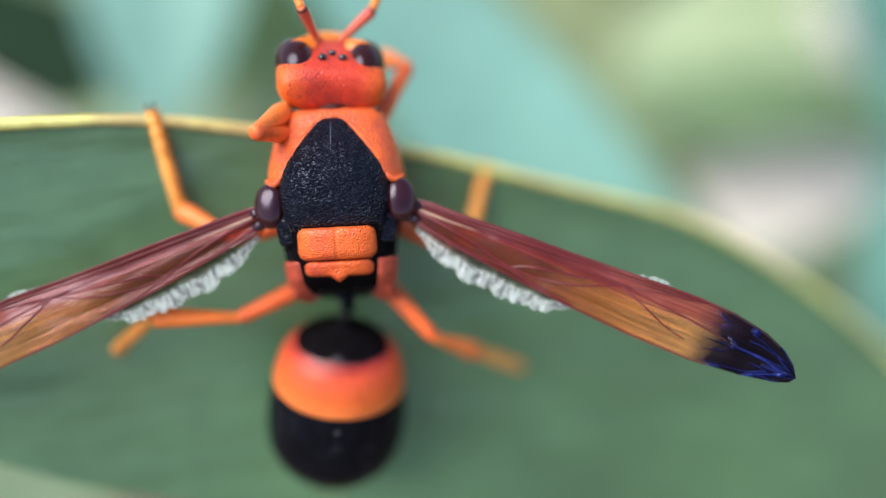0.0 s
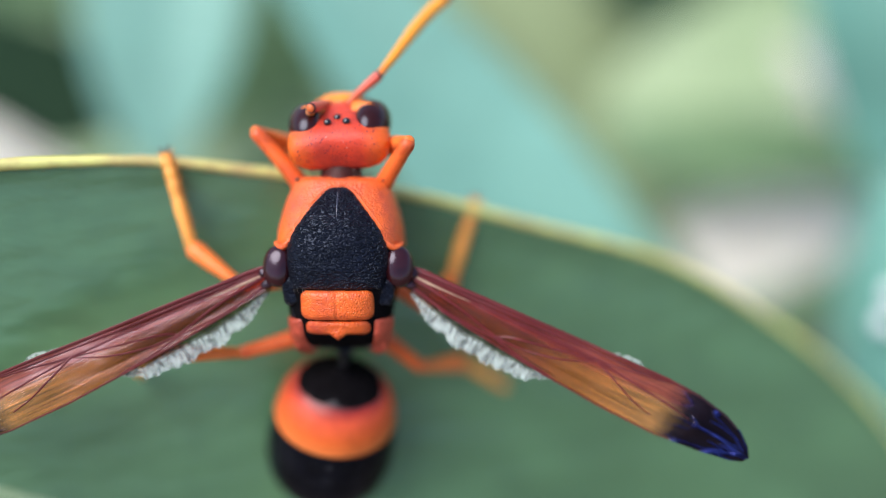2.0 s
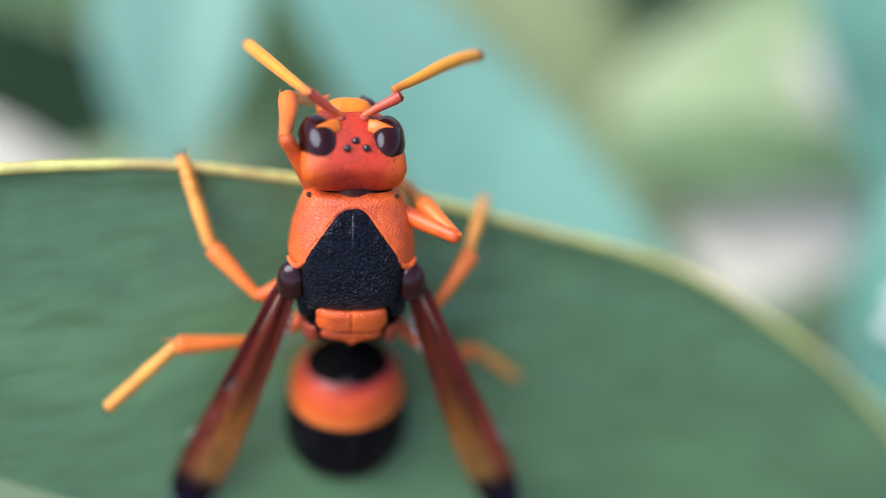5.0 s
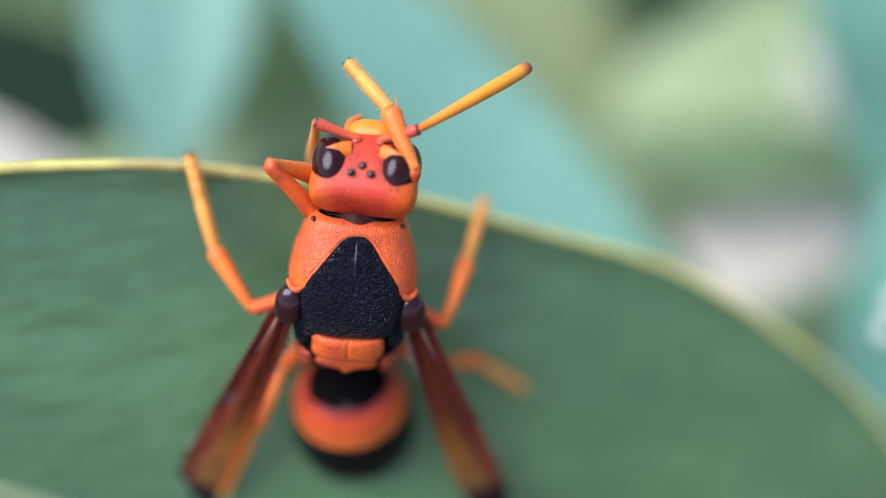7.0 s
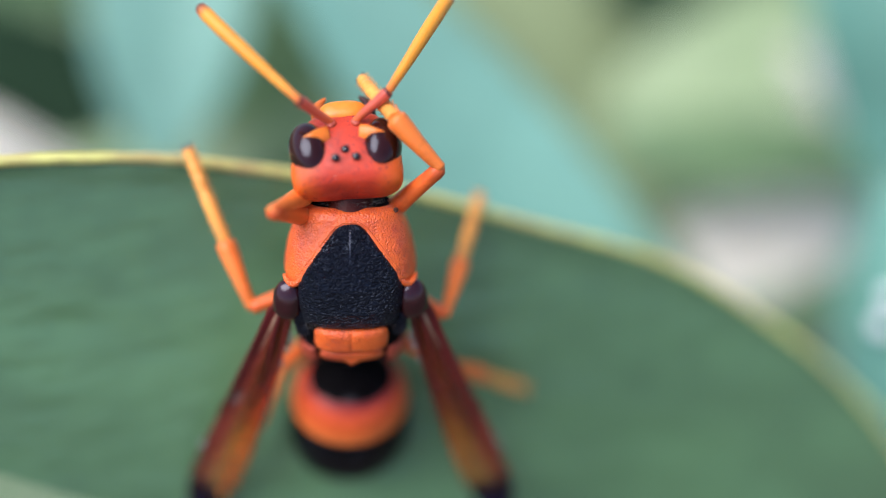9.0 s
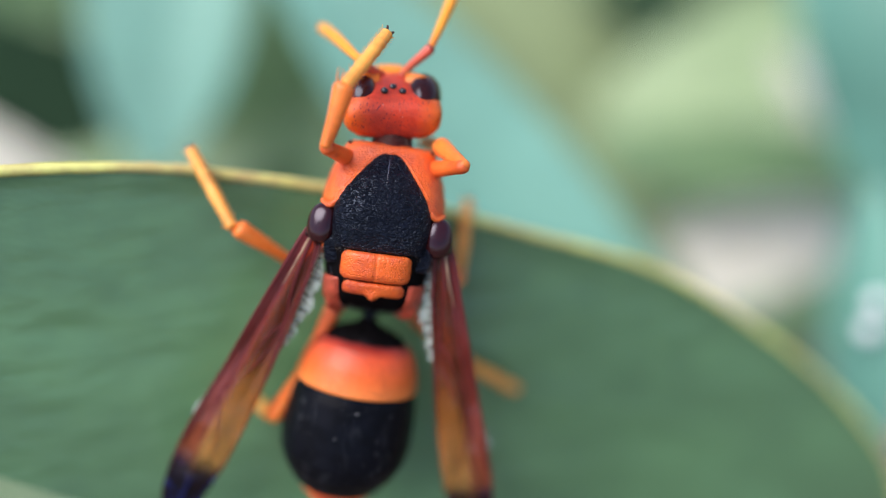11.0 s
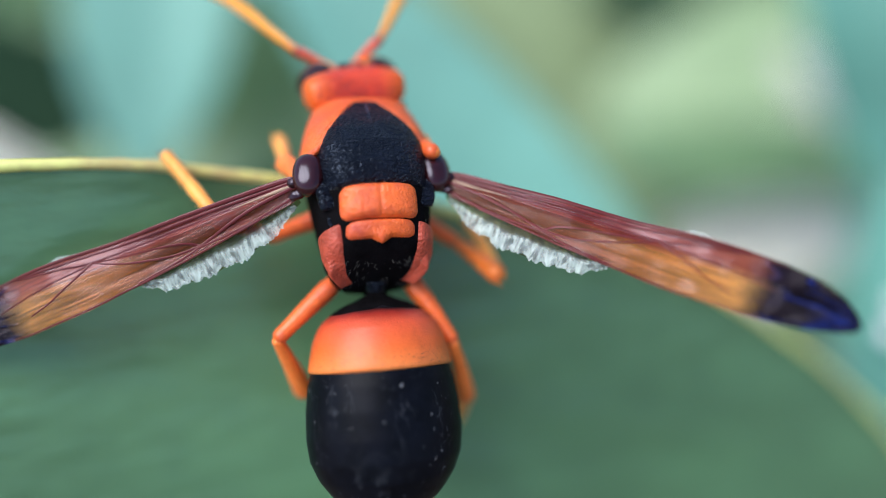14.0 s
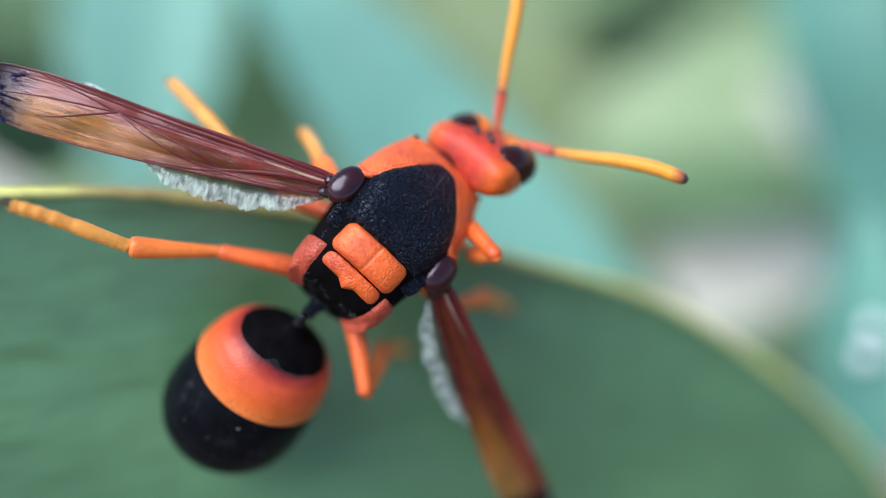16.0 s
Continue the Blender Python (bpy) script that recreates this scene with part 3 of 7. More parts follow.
def build_leaf():
    bm = bmesh.new()
    cols, rowsn = 150, 44
    for side in (0.0, -0.45):
        vs = []
        for i in range(cols + 1):
            u, w = curve_at([(*p, 0) for p in UPPER], i / cols), curve_at([(*p, 0) for p in LOWER], i / cols)
            line = []
            for j in range(rowsn + 1):
                p = u.lerp(w, j / rowsn)
                rib = abs(j / rowsn - 0.5) * 2
                z = leaf_top(p.x, p.y) - 0.12 * max(0, 1 - rib * 6) + 0.1 * noise.noise((p.x / 6, p.y / 6, 3))
                z += 0.35 * max(0, 1 - j / 3.0) + side
                line.append(bm.verts.new(TO((p.x, p.y, z))))
            vs.append(line)
        for a, b in zip(vs, vs[1:]):
            for j in range(rowsn):
                bm.faces.new((a[j], b[j], b[j + 1], a[j + 1]))
    bmesh.ops.remove_doubles(bm, verts=bm.verts, dist=0.0005)
    ob = part("leaf", bm, LEAF, shrub, "long glossy deep green leaf with a yellow-green margin")
    bm = bmesh.new()
    pts = []
    for k in range(61):
        p = curve_at([(*q, 0) for q in UPPER], k / 60)
        pts.append(TO((p.x, p.y + 0.12, leaf_top(p.x, p.y) + 0.22)))
    tube(bm, pts, [(0, 0.3), (0.2, 0.42), (0.5, 0.36), (0.9, 0.3), (1, 0.12)], seg=10, steps=200)
    roughen(bm, 0.05, 1.3)
    part("leaf_margin", bm, MARGIN, ob, "raised yellow-green rim with brown spots")
    return ob


build_leaf()


def blade(p0, p1, width, face, mat, bow=6.0, fold=0.12, label="", tail=0.5):
    """A lance-shaped leaf from p0 (its base) to p1 (its tip), in the picture frame; face: the way its upper side looks."""
    bm = bmesh.new()
    a, b = Vector(p0), Vector(p1)
    d = (b - a).normalized()
    nrm = Vector(face)
    nrm = (nrm - d * nrm.dot(d)).normalized()
    sd = d.cross(nrm)
    for under in (0, 1):
        vs = []
        for i in range(41):
            s = i / 40
            half = width / 2 * (math.sin(math.pi * min(1, (s * 0.94 + 0.03)) ** 0.8) ** tail)
            c = a.lerp(b, s) + nrm * (bow * math.sin(math.pi * s) - under * 0.4)
            line = []
            for j in range(13):
                q = j / 6 - 1
                wob = 0.02 * width * noise.noise((s * 5, q * 2, width))
                line.append(bm.verts.new(TO(c + sd * (half * q) + nrm * (fold * half * abs(q) + wob))))
            vs.append(line)
        for m, n in zip(vs, vs[1:]):
            for j in range(12):
                bm.faces.new((m[j], n[j], n[j + 1], m[j + 1]))
    return part("leaf", bm, mat, shrub, label)


blade((-54.0, 15.3, -99.0), (-44.6, 101.9, -99.0), 30.9, (0.1, 0.25, 1), GLAUCOUS, bow=3.0, fold=0.12, tail=1.1, label="broad blue-green leaf")
blade((48.4, -41.6, -75.0), (-31.2, 62.6, -75.0), 29.2, (0.1, 0.3, 1), GLAUCOUS, bow=3.0, fold=0.12, tail=0.72, label="broad blue-green leaf")
blade((60.2, -45.6, -87.0), (-26.2, 68.7, -87.0), 27.8, (0.2, 0.3, 1), OLIVE, bow=3.0, fold=0.12, tail=0.72, label="olive green leaf")
blade((77.5, 75.9, -99.0), (89.4, 12.0, -99.0), 23.3, (-0.3, 0.2, 1), TEAL, bow=3.0, fold=0.12, tail=0.4, label="long teal leaf")
blade((97.6, 23.8, -105.0), (86.3, -47.2, -105.0), 24.2, (-0.2, 0.2, 1), TEAL, bow=3.0, fold=0.12, tail=0.4, label="long teal leaf")
blade((54.3, -9.0, -159.0), (115.2, 10.8, -159.0), 29.0, (0, 0.5, 1), PALE, bow=3.0, fold=0.12, tail=0.4, label="dry pale leaf")
blade((48.5, 35.8, -167.4), (129.4, 79.5, -167.4), 33.3, (-0.2, 0.4, 1), LIGHTGREEN, bow=3.0, fold=0.12, tail=0.5, label="light green leaf")
blade((93.0, 55.6, -155.4), (107.2, 25.6, -155.4), 8.7, (0, 0.4, 1), PALE, bow=3.0, fold=0.12, tail=0.5, label="dry pale leaf")
blade((39.6, 25.7, -147.0), (122.9, 23.1, -147.0), 19.4, (0, 0.25, 1), MIDGREEN, bow=3.0, fold=0.12, tail=0.4, label="mid green leaf")
blade((-4.2, 93.6, -191.4), (78.6, 19.6, -191.4), 58.2, (0, 0.3, 1), OLIVE, bow=3.0, fold=0.12, tail=0.5, label="olive green leaf")
blade((45.3, 80.6, -174.9), (86.3, 66.6, -174.9), 15.6, (0, 0.2, 1), SHADEGREEN, bow=3.0, fold=0.12, tail=0.5, label="green leaf with shade in its colour")
blade((-121.7, 31.0, -113.4), (-74.2, 11.4, -113.4), 14.3, (0.1, 0.5, 1), PALE, bow=3.0, fold=0.12, tail=0.5, label="dry pale leaf")
# the shaded gap at the left, painted as a near-black leaf
blade((-123.9, 40.4, -123.0), (-66.0, 34.8, -123.0), 31.5, (0, -0.2, 1), SHADEGREEN, bow=3.0, fold=0.12, tail=0.35, label="green leaf with shade in its colour")
blade((-145.6, 69.1, -147.0), (-75.2, 66.2, -147.0), 17.2, (0, 0.1, 1), DEEPGREEN, bow=3.0, fold=0.12, tail=0.4, label="deep green leaf")
blade((-43.7, 5.7, -141.0), (-39.5, 97.6, -141.0), 32.0, (0.1, -0.1, 1), DEEPGREEN, bow=3.0, fold=0.12, tail=0.4, label="deep green leaf")
blade((-68.8, 12.4, -126.9), (-13.4, 32.3, -126.9), 16.7, (0, 0.3, 1), MIDGREEN, bow=3.0, fold=0.12, tail=0.5, label="mid green leaf")
blade((83.5, -50.7, -102), (94.6, -17.6, -102), 9.9, (0, 0.4, 1), DRY, bow=8, fold=0.12, tail=0.5, label="withered brown-pink leaf")
blade((50.2, -22.7, -38), (50.9, 8.9, -38), 5.7, (-0.3, 0.3, 1), TEAL, bow=2, fold=0.12, tail=0.4, label="long teal leaf")
blade((-111.8, -55.6, -92), (-46.8, -43.2, -92), 19.6, (0, 0.5, 1), MIDGREEN, bow=8, fold=0.12, tail=0.5, label="light green leaf")
blade((57.0, -66.2, -102), (101.2, -46.3, -102), 22.1, (0, 0.5, 1), DRY, bow=8, fold=0.12, tail=0.5, label="withered brown-pink leaf")
# white beads added for the blurred highlights of dew
for x, y in ((48.75, -4.8), (47.8, -7.9)):
    bm = bmesh.new()
    blob(bm, (0, 0, 0), (1.05, 1.0, 0.95), power=2.15, seg=20, rows=14)
    drop = tagged(part("glint_bead", bm, GLINT), "white bead standing in for a blurred dew glint on a teal leaf", "dew drop", "dew drops on the leaf")
    drop.matrix_basis = place(x, y, -34)


def build_undergrowth():
    """Many small leaves between the shrub and the ground, far behind the wasp."""
    rnd = random.Random(5)
    bm = bmesh.new()
    for k in range(230):
        p = None
        while p is None:
            x, y, z = rnd.uniform(-760, 760), rnd.uniform(-330, 460), rnd.uniform(-960, -700)
            w = TO((x, y, z))
            if w.z > 45:
                p = Vector((x, y, z))
        long, wide = rnd.uniform(180, 330), rnd.uniform(60, 120)
        d = Vector((rnd.uniform(-1, 1), rnd.uniform(-0.8, 1), rnd.uniform(-0.12, 0.12))).normalized()
        nrm = Vector((rnd.uniform(-0.5, 0.5), rnd.uniform(-0.1, 0.8), 1.0))
        nrm = (nrm - d * nrm.dot(d)).normalized()
        sd = d.cross(nrm)
        vs = []
        for i in range(9):
            u = i / 8
            half = wide / 2 * math.sin(math.pi * (0.05 + 0.92 * u)) ** 0.7
            c = p + d * long * (u - 0.5) - nrm * long * 0.25 * (u - 0.4) ** 2
            vs.append([bm.verts.new(TO(c + sd * half * q + nrm * 0.14 * half * abs(q))) for q in (-1, -0.5, 0, 0.5, 1)])
        for a, b in zip(vs, vs[1:]):
            for j in range(4):
                bm.faces.new((a[j], b[j], b[j + 1], a[j + 1]))
    return tagged(part("undergrowth", bm, UNDERGROWTH), "mixed green leaves of the undergrowth behind the shrub", "undergrowth", kind="stuff")


build_undergrowth()

# stems that carry the leaves, behind and beside the view
bm = bmesh.new()
base = Vector((-140, 420, 0))
knot = TO((-95, -40, -60))
top = TO((-150, 170, -260))
tube(bm, [base, base.lerp(knot, 0.5) + Vector((12, -18, 0)), knot, knot.lerp(top, 0.5) + Vector((-10, 0, 14)), top],
     [(0, 9), (0.5, 5), (1, 2)], seg=14, steps=60)
roughen(bm, 0.6, 9)
part("stem", bm, BARK, shrub, "grey-brown woody stem")
bm = bmesh.new()
tube(bm, [knot, TO((-80, -16, -20)), TO((-66, -3.5, -2))], [(0, 1.6), (1, 0.7)], seg=10, steps=24)
part("twig", bm, BARK, shrub)


# ---- the wasp ----
wasp = tagged(new("wasp"), "orange and black potter wasp clinging to a leaf edge", "wasp")

WIDTH = [(-6.4, 1.2), (-6.25, 2.2), (-5.95, 2.85), (-5.2, 3.2), (-3.6, 3.4), (-1.8, 3.7), (0, 3.95), (1, 4.05), (2, 3.95), (3, 3.72), (4, 3.4), (4.7, 3.1), (5.15, 2.9), (5.4, 2.62)]
TOPZ = [(-6.4, -3.3), (-6.15, -2.4), (-5.75, -1.15), (-5.25, -0.15), (-4.8, 0.45), (-3.6, 1.15), (-1.8, 1.65), (-0.5, 1.9), (1.0, 1.78), (2.2, 1.45), (3.2, 1.02), (4.2, 0.45), (4.9, 0.16), (5.2, -0.04),
        (5.4, -0.5)]
LOWZ = [(-6.4, -4.6), (-6.3, -4.9), (-4.5, -5.3), (-2, -5.5), (1, -5.3), (4, -4.4), (5.4, -3.2)]
MIDZ = -1.9


def shell(y, a, grow=0.0):
    """A point of the thorax at length y and angle a round it (0 on its right side, pi/2 on its back)."""
    w, t, b = table(WIDTH, y) + grow, table(TOPZ, y) + grow, table(LOWZ, y) - grow
    mid = min(MIDZ, t - 0.6)
    c, s = math.cos(a), math.sin(a)
    e = 2 / 2.6
    x = w * math.copysign(abs(c) ** e, c)
    return Vector((x, y, mid + ((t - mid) if s > 0 else (mid - b)) * math.copysign(abs(s) ** e, s)))


def back(x, y):
    """Height of the thorax's back at (x, y)."""
    w, t = table(WIDTH, y), table(TOPZ, y)
    mid = min(MIDZ, t - 0.6)
    q = min(0.999, abs(x) / w)
    return mid + (t - mid) * (1 - q ** 2.6) ** (1 / 2.6)


def smooth_y(a, b, n):
    return [a + (b - a) * k / n for k in range(n + 1)]


def build_thorax():
    bm = bmesh.new()
    skin(bm, [[shell(y, 2 * math.pi * k / 72) for k in range(72)] for y in smooth_y(-6.4, 5.3, 90)])
    thorax = part("thorax", bm, BLACKFUZZ, wasp, "black thorax with orange collar and plates")
    # the collar that wraps the front and runs back to the wing roots
    bm = bmesh.new()
    rings = []
    for i in range(61):
        row = []
        for k in range(97):
            a = 2 * math.pi * k / 96
            rear = 0.85 - 1.2 * max(0, -math.sin(a)) - 0.15 * math.cos(2 * a)
            y = rear + (5.42 - rear) * (i / 60)
            edge = min(1, min(i / 60 * 9, (60 - i) / 60 * 16))
            p = shell(min(y, 5.38), a, -0.06 + 0.22 * math.sqrt(max(0, edge)))
            row.append(p)
        rings.append(row[:-1])
    skin(bm, rings, caps=False)
    roughen(bm, 0.03, 0.7)
    part("pronotum", bm, ORANGE, thorax, "orange grainy collar")

    def pad(name, y0, y1, half, high, mat, label="", groove=0.0, power=7, tooth=0.0, nx=48, ny=40, wrinkle=0.0):
        bm = bmesh.new()
        vs = []
        for j in range(ny + 1):
            v = j / ny * 2 - 1
            line = []
            y = y0 + (y1 - y0) * (v + 1) / 2
            for i in range(nx + 1):
                u = i / nx * 2 - 1
                x = u * half(y)
                yy = y - tooth * max(0, 1 - abs(u) * 3.2) * max(0, -v)
                lift = max(0.0, (1 - abs(u) ** power) * (1 - abs(v) ** power)) ** 0.45
                z = back(x, max(-6.6, y)) - 0.06 + (high + 0.06) * lift - groove * math.exp(-(x / 0.07) ** 2) * lift
                z += wrinkle * lift * (noise.noise((x * 3.2, y * 0.7, 5)) + 0.6 * noise.noise((x * 6.5, y * 2.2, 8)))
                z -= wrinkle * lift * sum(math.exp(-((abs(x) - c) / 0.09) ** 2) for c in (1.05,)) * (1.2 if y < 1.6 else 0)
                line.append(bm.verts.new((x, yy, z + tooth * 0.25 * max(0, 1 - abs(u) * 3.2) * max(0, -v))))
            vs.append(line)
        for a, b in zip(vs, vs[1:]):
            for i in range(nx):
                bm.faces.new((a[i], a[i + 1], b[i + 1], b[i]))
        roughen(bm, 0.025, 0.5)
        return part(name, bm, mat, thorax, label)

    shield = [(-1.75, 2.85), (-1.0, 3.1), (0, 3.25), (0.9, 3.2), (1.5, 3.02), (2.1, 2.68), (2.8, 2.18), (3.4, 1.72), (4.0, 1.24), (4.4, 0.88), (4.62, 0.58), (4.74, 0.24)]
    scutum = pad("scutum", -1.75, 4.74, lambda y: table(shield, y), 0.36, BLACK, "black pitted shield-shaped back plate", power=14, nx=96, ny=96, wrinkle=0.018)
    middle = Vector((0, 0.5, 1.75)) * MM
    scutum.data.transform(Matrix.Translation(-middle))
    scutum.location = middle
    cam.data.dof.focus_object = scutum
    bm = bmesh.new()
    tube(bm, [(0, y, back(0, y) + 0.345) for y in (4.35, 3.9, 3.3, 2.6)], [(0, 0.03), (0.4, 0.06), (1, 0.02)], seg=8, steps=16)
    part("keel", bm, KEEL, thorax, "shiny bluish ridge")
    bm = bmesh.new()
    rim = []
    for side in (1, -1):
        stops = [(1.3, 3.1)] + [q for q in shield if q[0] > 1.4]
        run = [(side * (w + 0.1), y + 0.03, back(side * (w + 0.1), y + 0.03) + 0.12) for y, w in stops]
        rim += run if side > 0 else run[::-1]
    tube(bm, rim, [(0, 0.05), (0.1, 0.09), (0.9, 0.09), (1, 0.05)], seg=8, steps=90)
    part("pronotum_rim", bm, ORANGE, thorax, "raised orange edge of the collar")
    pad("scutellum", -3.74, -1.78, lambda y: 2.34 - 0.4 * min(1, abs((y + 2.76) / 0.98)) ** 5, 0.54, ORANGE, "orange block with a fine middle groove", groove=0.12, power=4)
    pad("metanotum", -4.74, -3.8, lambda y: 2.08 - 0.3 * min(1, abs((y + 4.27) / 0.47)) ** 3, 0.36, ORANGE, "narrow orange band with a small middle tooth", power=3, tooth=0.36)
    for s in (-1, 1):
        bm = bmesh.new()
        rings = []
        for i in range(25):
            y = -3.75 - 2.5 * i / 24
            row = []
            for k in range(25):
                a = radians(2 + 50 * k / 24)
                lift = 0.24 * max(0, (1 - abs(i / 12 - 1) ** 6) * (1 - abs(k / 12 - 1) ** 6)) ** 0.4
                p = shell(y, a, lift - 0.02)
                corner = max(0, 1 - math.hypot(i / 24 - 1, k / 24 - 0.55) * 3)
                row.append((s * (p.x + 0.3 * corner), p.y - 0.35 * corner, p.z + 0.35 * corner))
            rings.append(row)
        skin(bm, rings, close=False)
        part("side_plate", bm, PLATE, thorax, "brick red grained side plate")
        bm = bmesh.new()
        blob(bm, (s * 3.84, -0.38, 0.32), (0.98, 1.36, 0.8), ((1, 0.1 * s, -0.25 * s), (-0.1 * s, 1, 0), (0.25 * s, 0, 1)), power=2.3)
        part("tegula", bm, TEGULA, thorax, "dark maroon shiny wing-root cap")
        bm = bmesh.new()
        blob(bm, (s * 2.78, 5.18, -0.72), (0.16, 0.14, 0.3), seg=14, rows=8)
        part("collar_corner", bm, CLAW, thorax, "dark front corner of the collar")
        bm = bmesh.new()
        tube(bm, [(s * 2.95, 1.5, 0.98), (s * 3.3, 0.98, 0.84), (s * 3.75, 0.86, 0.5), (s * 4.1, 1.15, -0.1)], [(0, 0.08), (0.3, 0.2), (0.7, 0.22), (1, 0.1)], seg=12, steps=20)
        part("shoulder_lobe", bm, ORANGE, thorax)
        bm = bmesh.new()
        blob(bm, (s * 2.95, -1.85, 0.5), (0.62, 1.0, 0.36), power=2.8, seg=24, rows=16)
        blob(bm, (s * 2.6, -3.1, 0.0), (0.42, 0.7, 0.28), power=2.8, seg=24, rows=16)
        roughen(bm, 0.09, 0.5)
        part("wing_hinge", bm, BLACK, thorax)
    bm = bmesh.new()
    tube(bm, [(0, 4.9, -1.6), (0, 5.6, -1.7), (0, 6.8, -1.9)], [(0, 1.6), (0.6, 1.35), (1, 1.2)], seg=24, steps=10)
    part("neck", bm, NECK, thorax, "dark maroon neck")
    bm = bmesh.new()
    tube(bm, [(0, -5.9, -3.3), (0, -6.6, -3.8), (0, -7.4, -4.1)], [(0, 0.9), (0.5, 0.5), (1, 0.42)], seg=16, steps=10)
    part("waist", bm, BLACK, thorax)
    rnd = random.Random(11)

    def tuft(name, spots, length, mat, label):
        bm = bmesh.new()
        for p, way in spots:
            p, way = Vector(p), Vector(way).normalized()
            q = p + way * length * rnd.uniform(0.5, 1.0) + Vector((rnd.uniform(-1, 1), rnd.uniform(-1, 1), rnd.uniform(-1, 1))) * length * 0.25
            tube(bm, [p, p.lerp(q, 0.5) + way * 0.03, q], [(0, 0.008), (1, 0.003)], seg=4, steps=3)
        part(name, bm, mat, thorax, label)

    spots = []
    for k in range(170):
        a = radians(rnd.uniform(10, 170))
        p = shell(rnd.uniform(-6.35, -5.5), a)
        spots.append((p, (p.x * 0.5, -1.2, 0.6)))
    tuft("hair", spots, 0.3, HAIR, "short grey hairs round the waist")
    spots = []
    for k in range(130):
        a = radians(rnd.uniform(-10, 190))
        p = Vector((1.9 * math.cos(a), 5.4 + rnd.uniform(0, 0.4), -1.7 + 1.35 * math.sin(a)))
        spots.append((p, (p.x, 0.5, 0.8)))
    tuft("hair", spots, 0.4, HAIR, "short grey hairs round the neck")
    spots = []
    for k in range(60):
        x, y = rnd.uniform(-2.8, 2.8), rnd.uniform(-2.0, -1.45)
        spots.append(((x, y, back(x, y) + 0.15), (0, -0.6, 0.7)))
    tuft("hair", spots, 0.32, HAIR, "fine pale hairs along the back plate")
    return thorax


build_thorax()


def build_head():
    d, f = Vector((0, 0.73, -0.68)), Vector((0, 0.68, 0.73))
    o = Vector((0, 4.08, 0.37))

    def at(x, v, w):
        """x across, v down the face from the crown, w out of the face."""
        return o + Vector((x, 0, 0)) + d * v + f * w

    half = [(-1.72, 1.7), (-1.66, 2.25), (-1.52, 2.68), (-1.25, 3.02), (-0.85, 3.26), (-0.3, 3.36), (0.6, 3.28), (1.5, 3.08), (2.3, 2.75), (2.9, 2.3), (3.4, 1.8), (3.8, 1.2)]
    front = [(-1.72, -1.3), (-1.66, -0.95), (-1.5, -0.58), (-1.1, -0.25), (-0.6, -0.06), (0, 0.02), (1, 0.06), (2, -0.02), (3, -0.3), (3.8, -0.8)]
    rear = [(-1.72, -2.3), (-1.55, -2.8), (-1, -3.2), (1, -3.4), (2.5, -3.0), (3.8, -2.0)]
    bm = bmesh.new()
    rings = []
    for i in range(61):
        v = -1.72 + 5.52 * i / 60
        h, p, q = table(half, v), table(front, v), table(rear, v)
        mid = p - 0.42 * (p - q)
        ring = []
        for k in range(72):
            a = 2 * math.pi * k / 72
            c, t = math.cos(a), math.sin(a)
            e = 2 / 2.7
            x = h * math.copysign(abs(c) ** e, c)
            ring.append(at(x, v - 0.35 * (x / 3.3) ** 2 * max(0, min(1, (0.4 - v) / 1.6)), mid + ((p - mid) if t > 0 else (mid - q)) * math.copysign(abs(t) ** e, t)))
        rings.append(ring)
    skin(bm, rings)
    for it in range(3):
        bmesh.ops.smooth_vert(bm, verts=bm.verts, factor=0.5, use_axis_x=True, use_axis_y=True, use_axis_z=True)
    roughen(bm, 0.05, 0.9)
    head = part("head", bm, HEADRED, wasp, "red-orange head with fine pits")
    for s in (-1, 1):
        bm = bmesh.new()
        blob(bm, at(s * 2.2, 0.9, -0.82), (1.2, 1.84, 1.24), (Vector((1, 0, 0)) - f * 0.16 * s, d + Vector((0.1 * s, 0, 0)), f), power=2.06, seg=40, rows=26)
        part("eye", bm, EYE, head, "dark brown glossy compound eye")
        bm = bmesh.new()
        tube(bm, [at(s * 0.95, 1.4, 0.0), at(s * 1.42, 1.24, 0.2), at(s * 1.9, 1.1, 0.36), at(s * 2.4, 1.04, 0.36)], [(0, 0.5), (0.3, 0.46), (0.6, 0.28), (0.85, 0.12), (1, 0.03)], seg=14, steps=20, flat=0.4)
        part("eye_notch", bm, NOTCH, head, "orange spike of the face cutting into the eye")
        bm = bmesh.new()
        blob(bm, at(s * 0.75, 2.2, -0.02), (0.34, 0.34, 0.2), ((1, 0, 0), d, f), seg=16, rows=10)
        part("antenna_socket", bm, PLATE, head, "dark red antenna socket")
    for x, v in ((-0.6, -0.28), (0.6, -0.28), (0, 0.26)):
        bm = bmesh.new()
        blob(bm, at(x, v, 0.05), (0.26, 0.26, 0.22), ((1, 0, 0), d, f), seg=16, rows=10)
        part("ocellus", bm, OCELLUS, head, "tiny black glossy eye bead")
    bm = bmesh.new()
    blob(bm, at(0, 3.35, -0.85), (1.5, 0.8, 0.75), ((1, 0, 0), d, f), power=2.7, seg=32, rows=20)
    part("clypeus", bm, CLYPEUS, head, "bright orange lower face plate")
    for s in (-1, 1):
        bm = bmesh.new()
        a = at(s * 1.55, 3.5, -1.3)
        tube(bm, [a, a + d * 0.8 + Vector((0.05 * s, 0, 0)), a + d * 1.5 + Vector((-0.5 * s, 0, 0))], [(0, 0.45), (0.5, 0.34), (1, 0.08)], seg=12, steps=12)
        part("mandible", bm, MANDIBLE, head, "orange jaw with dark tip")
    ends = {}
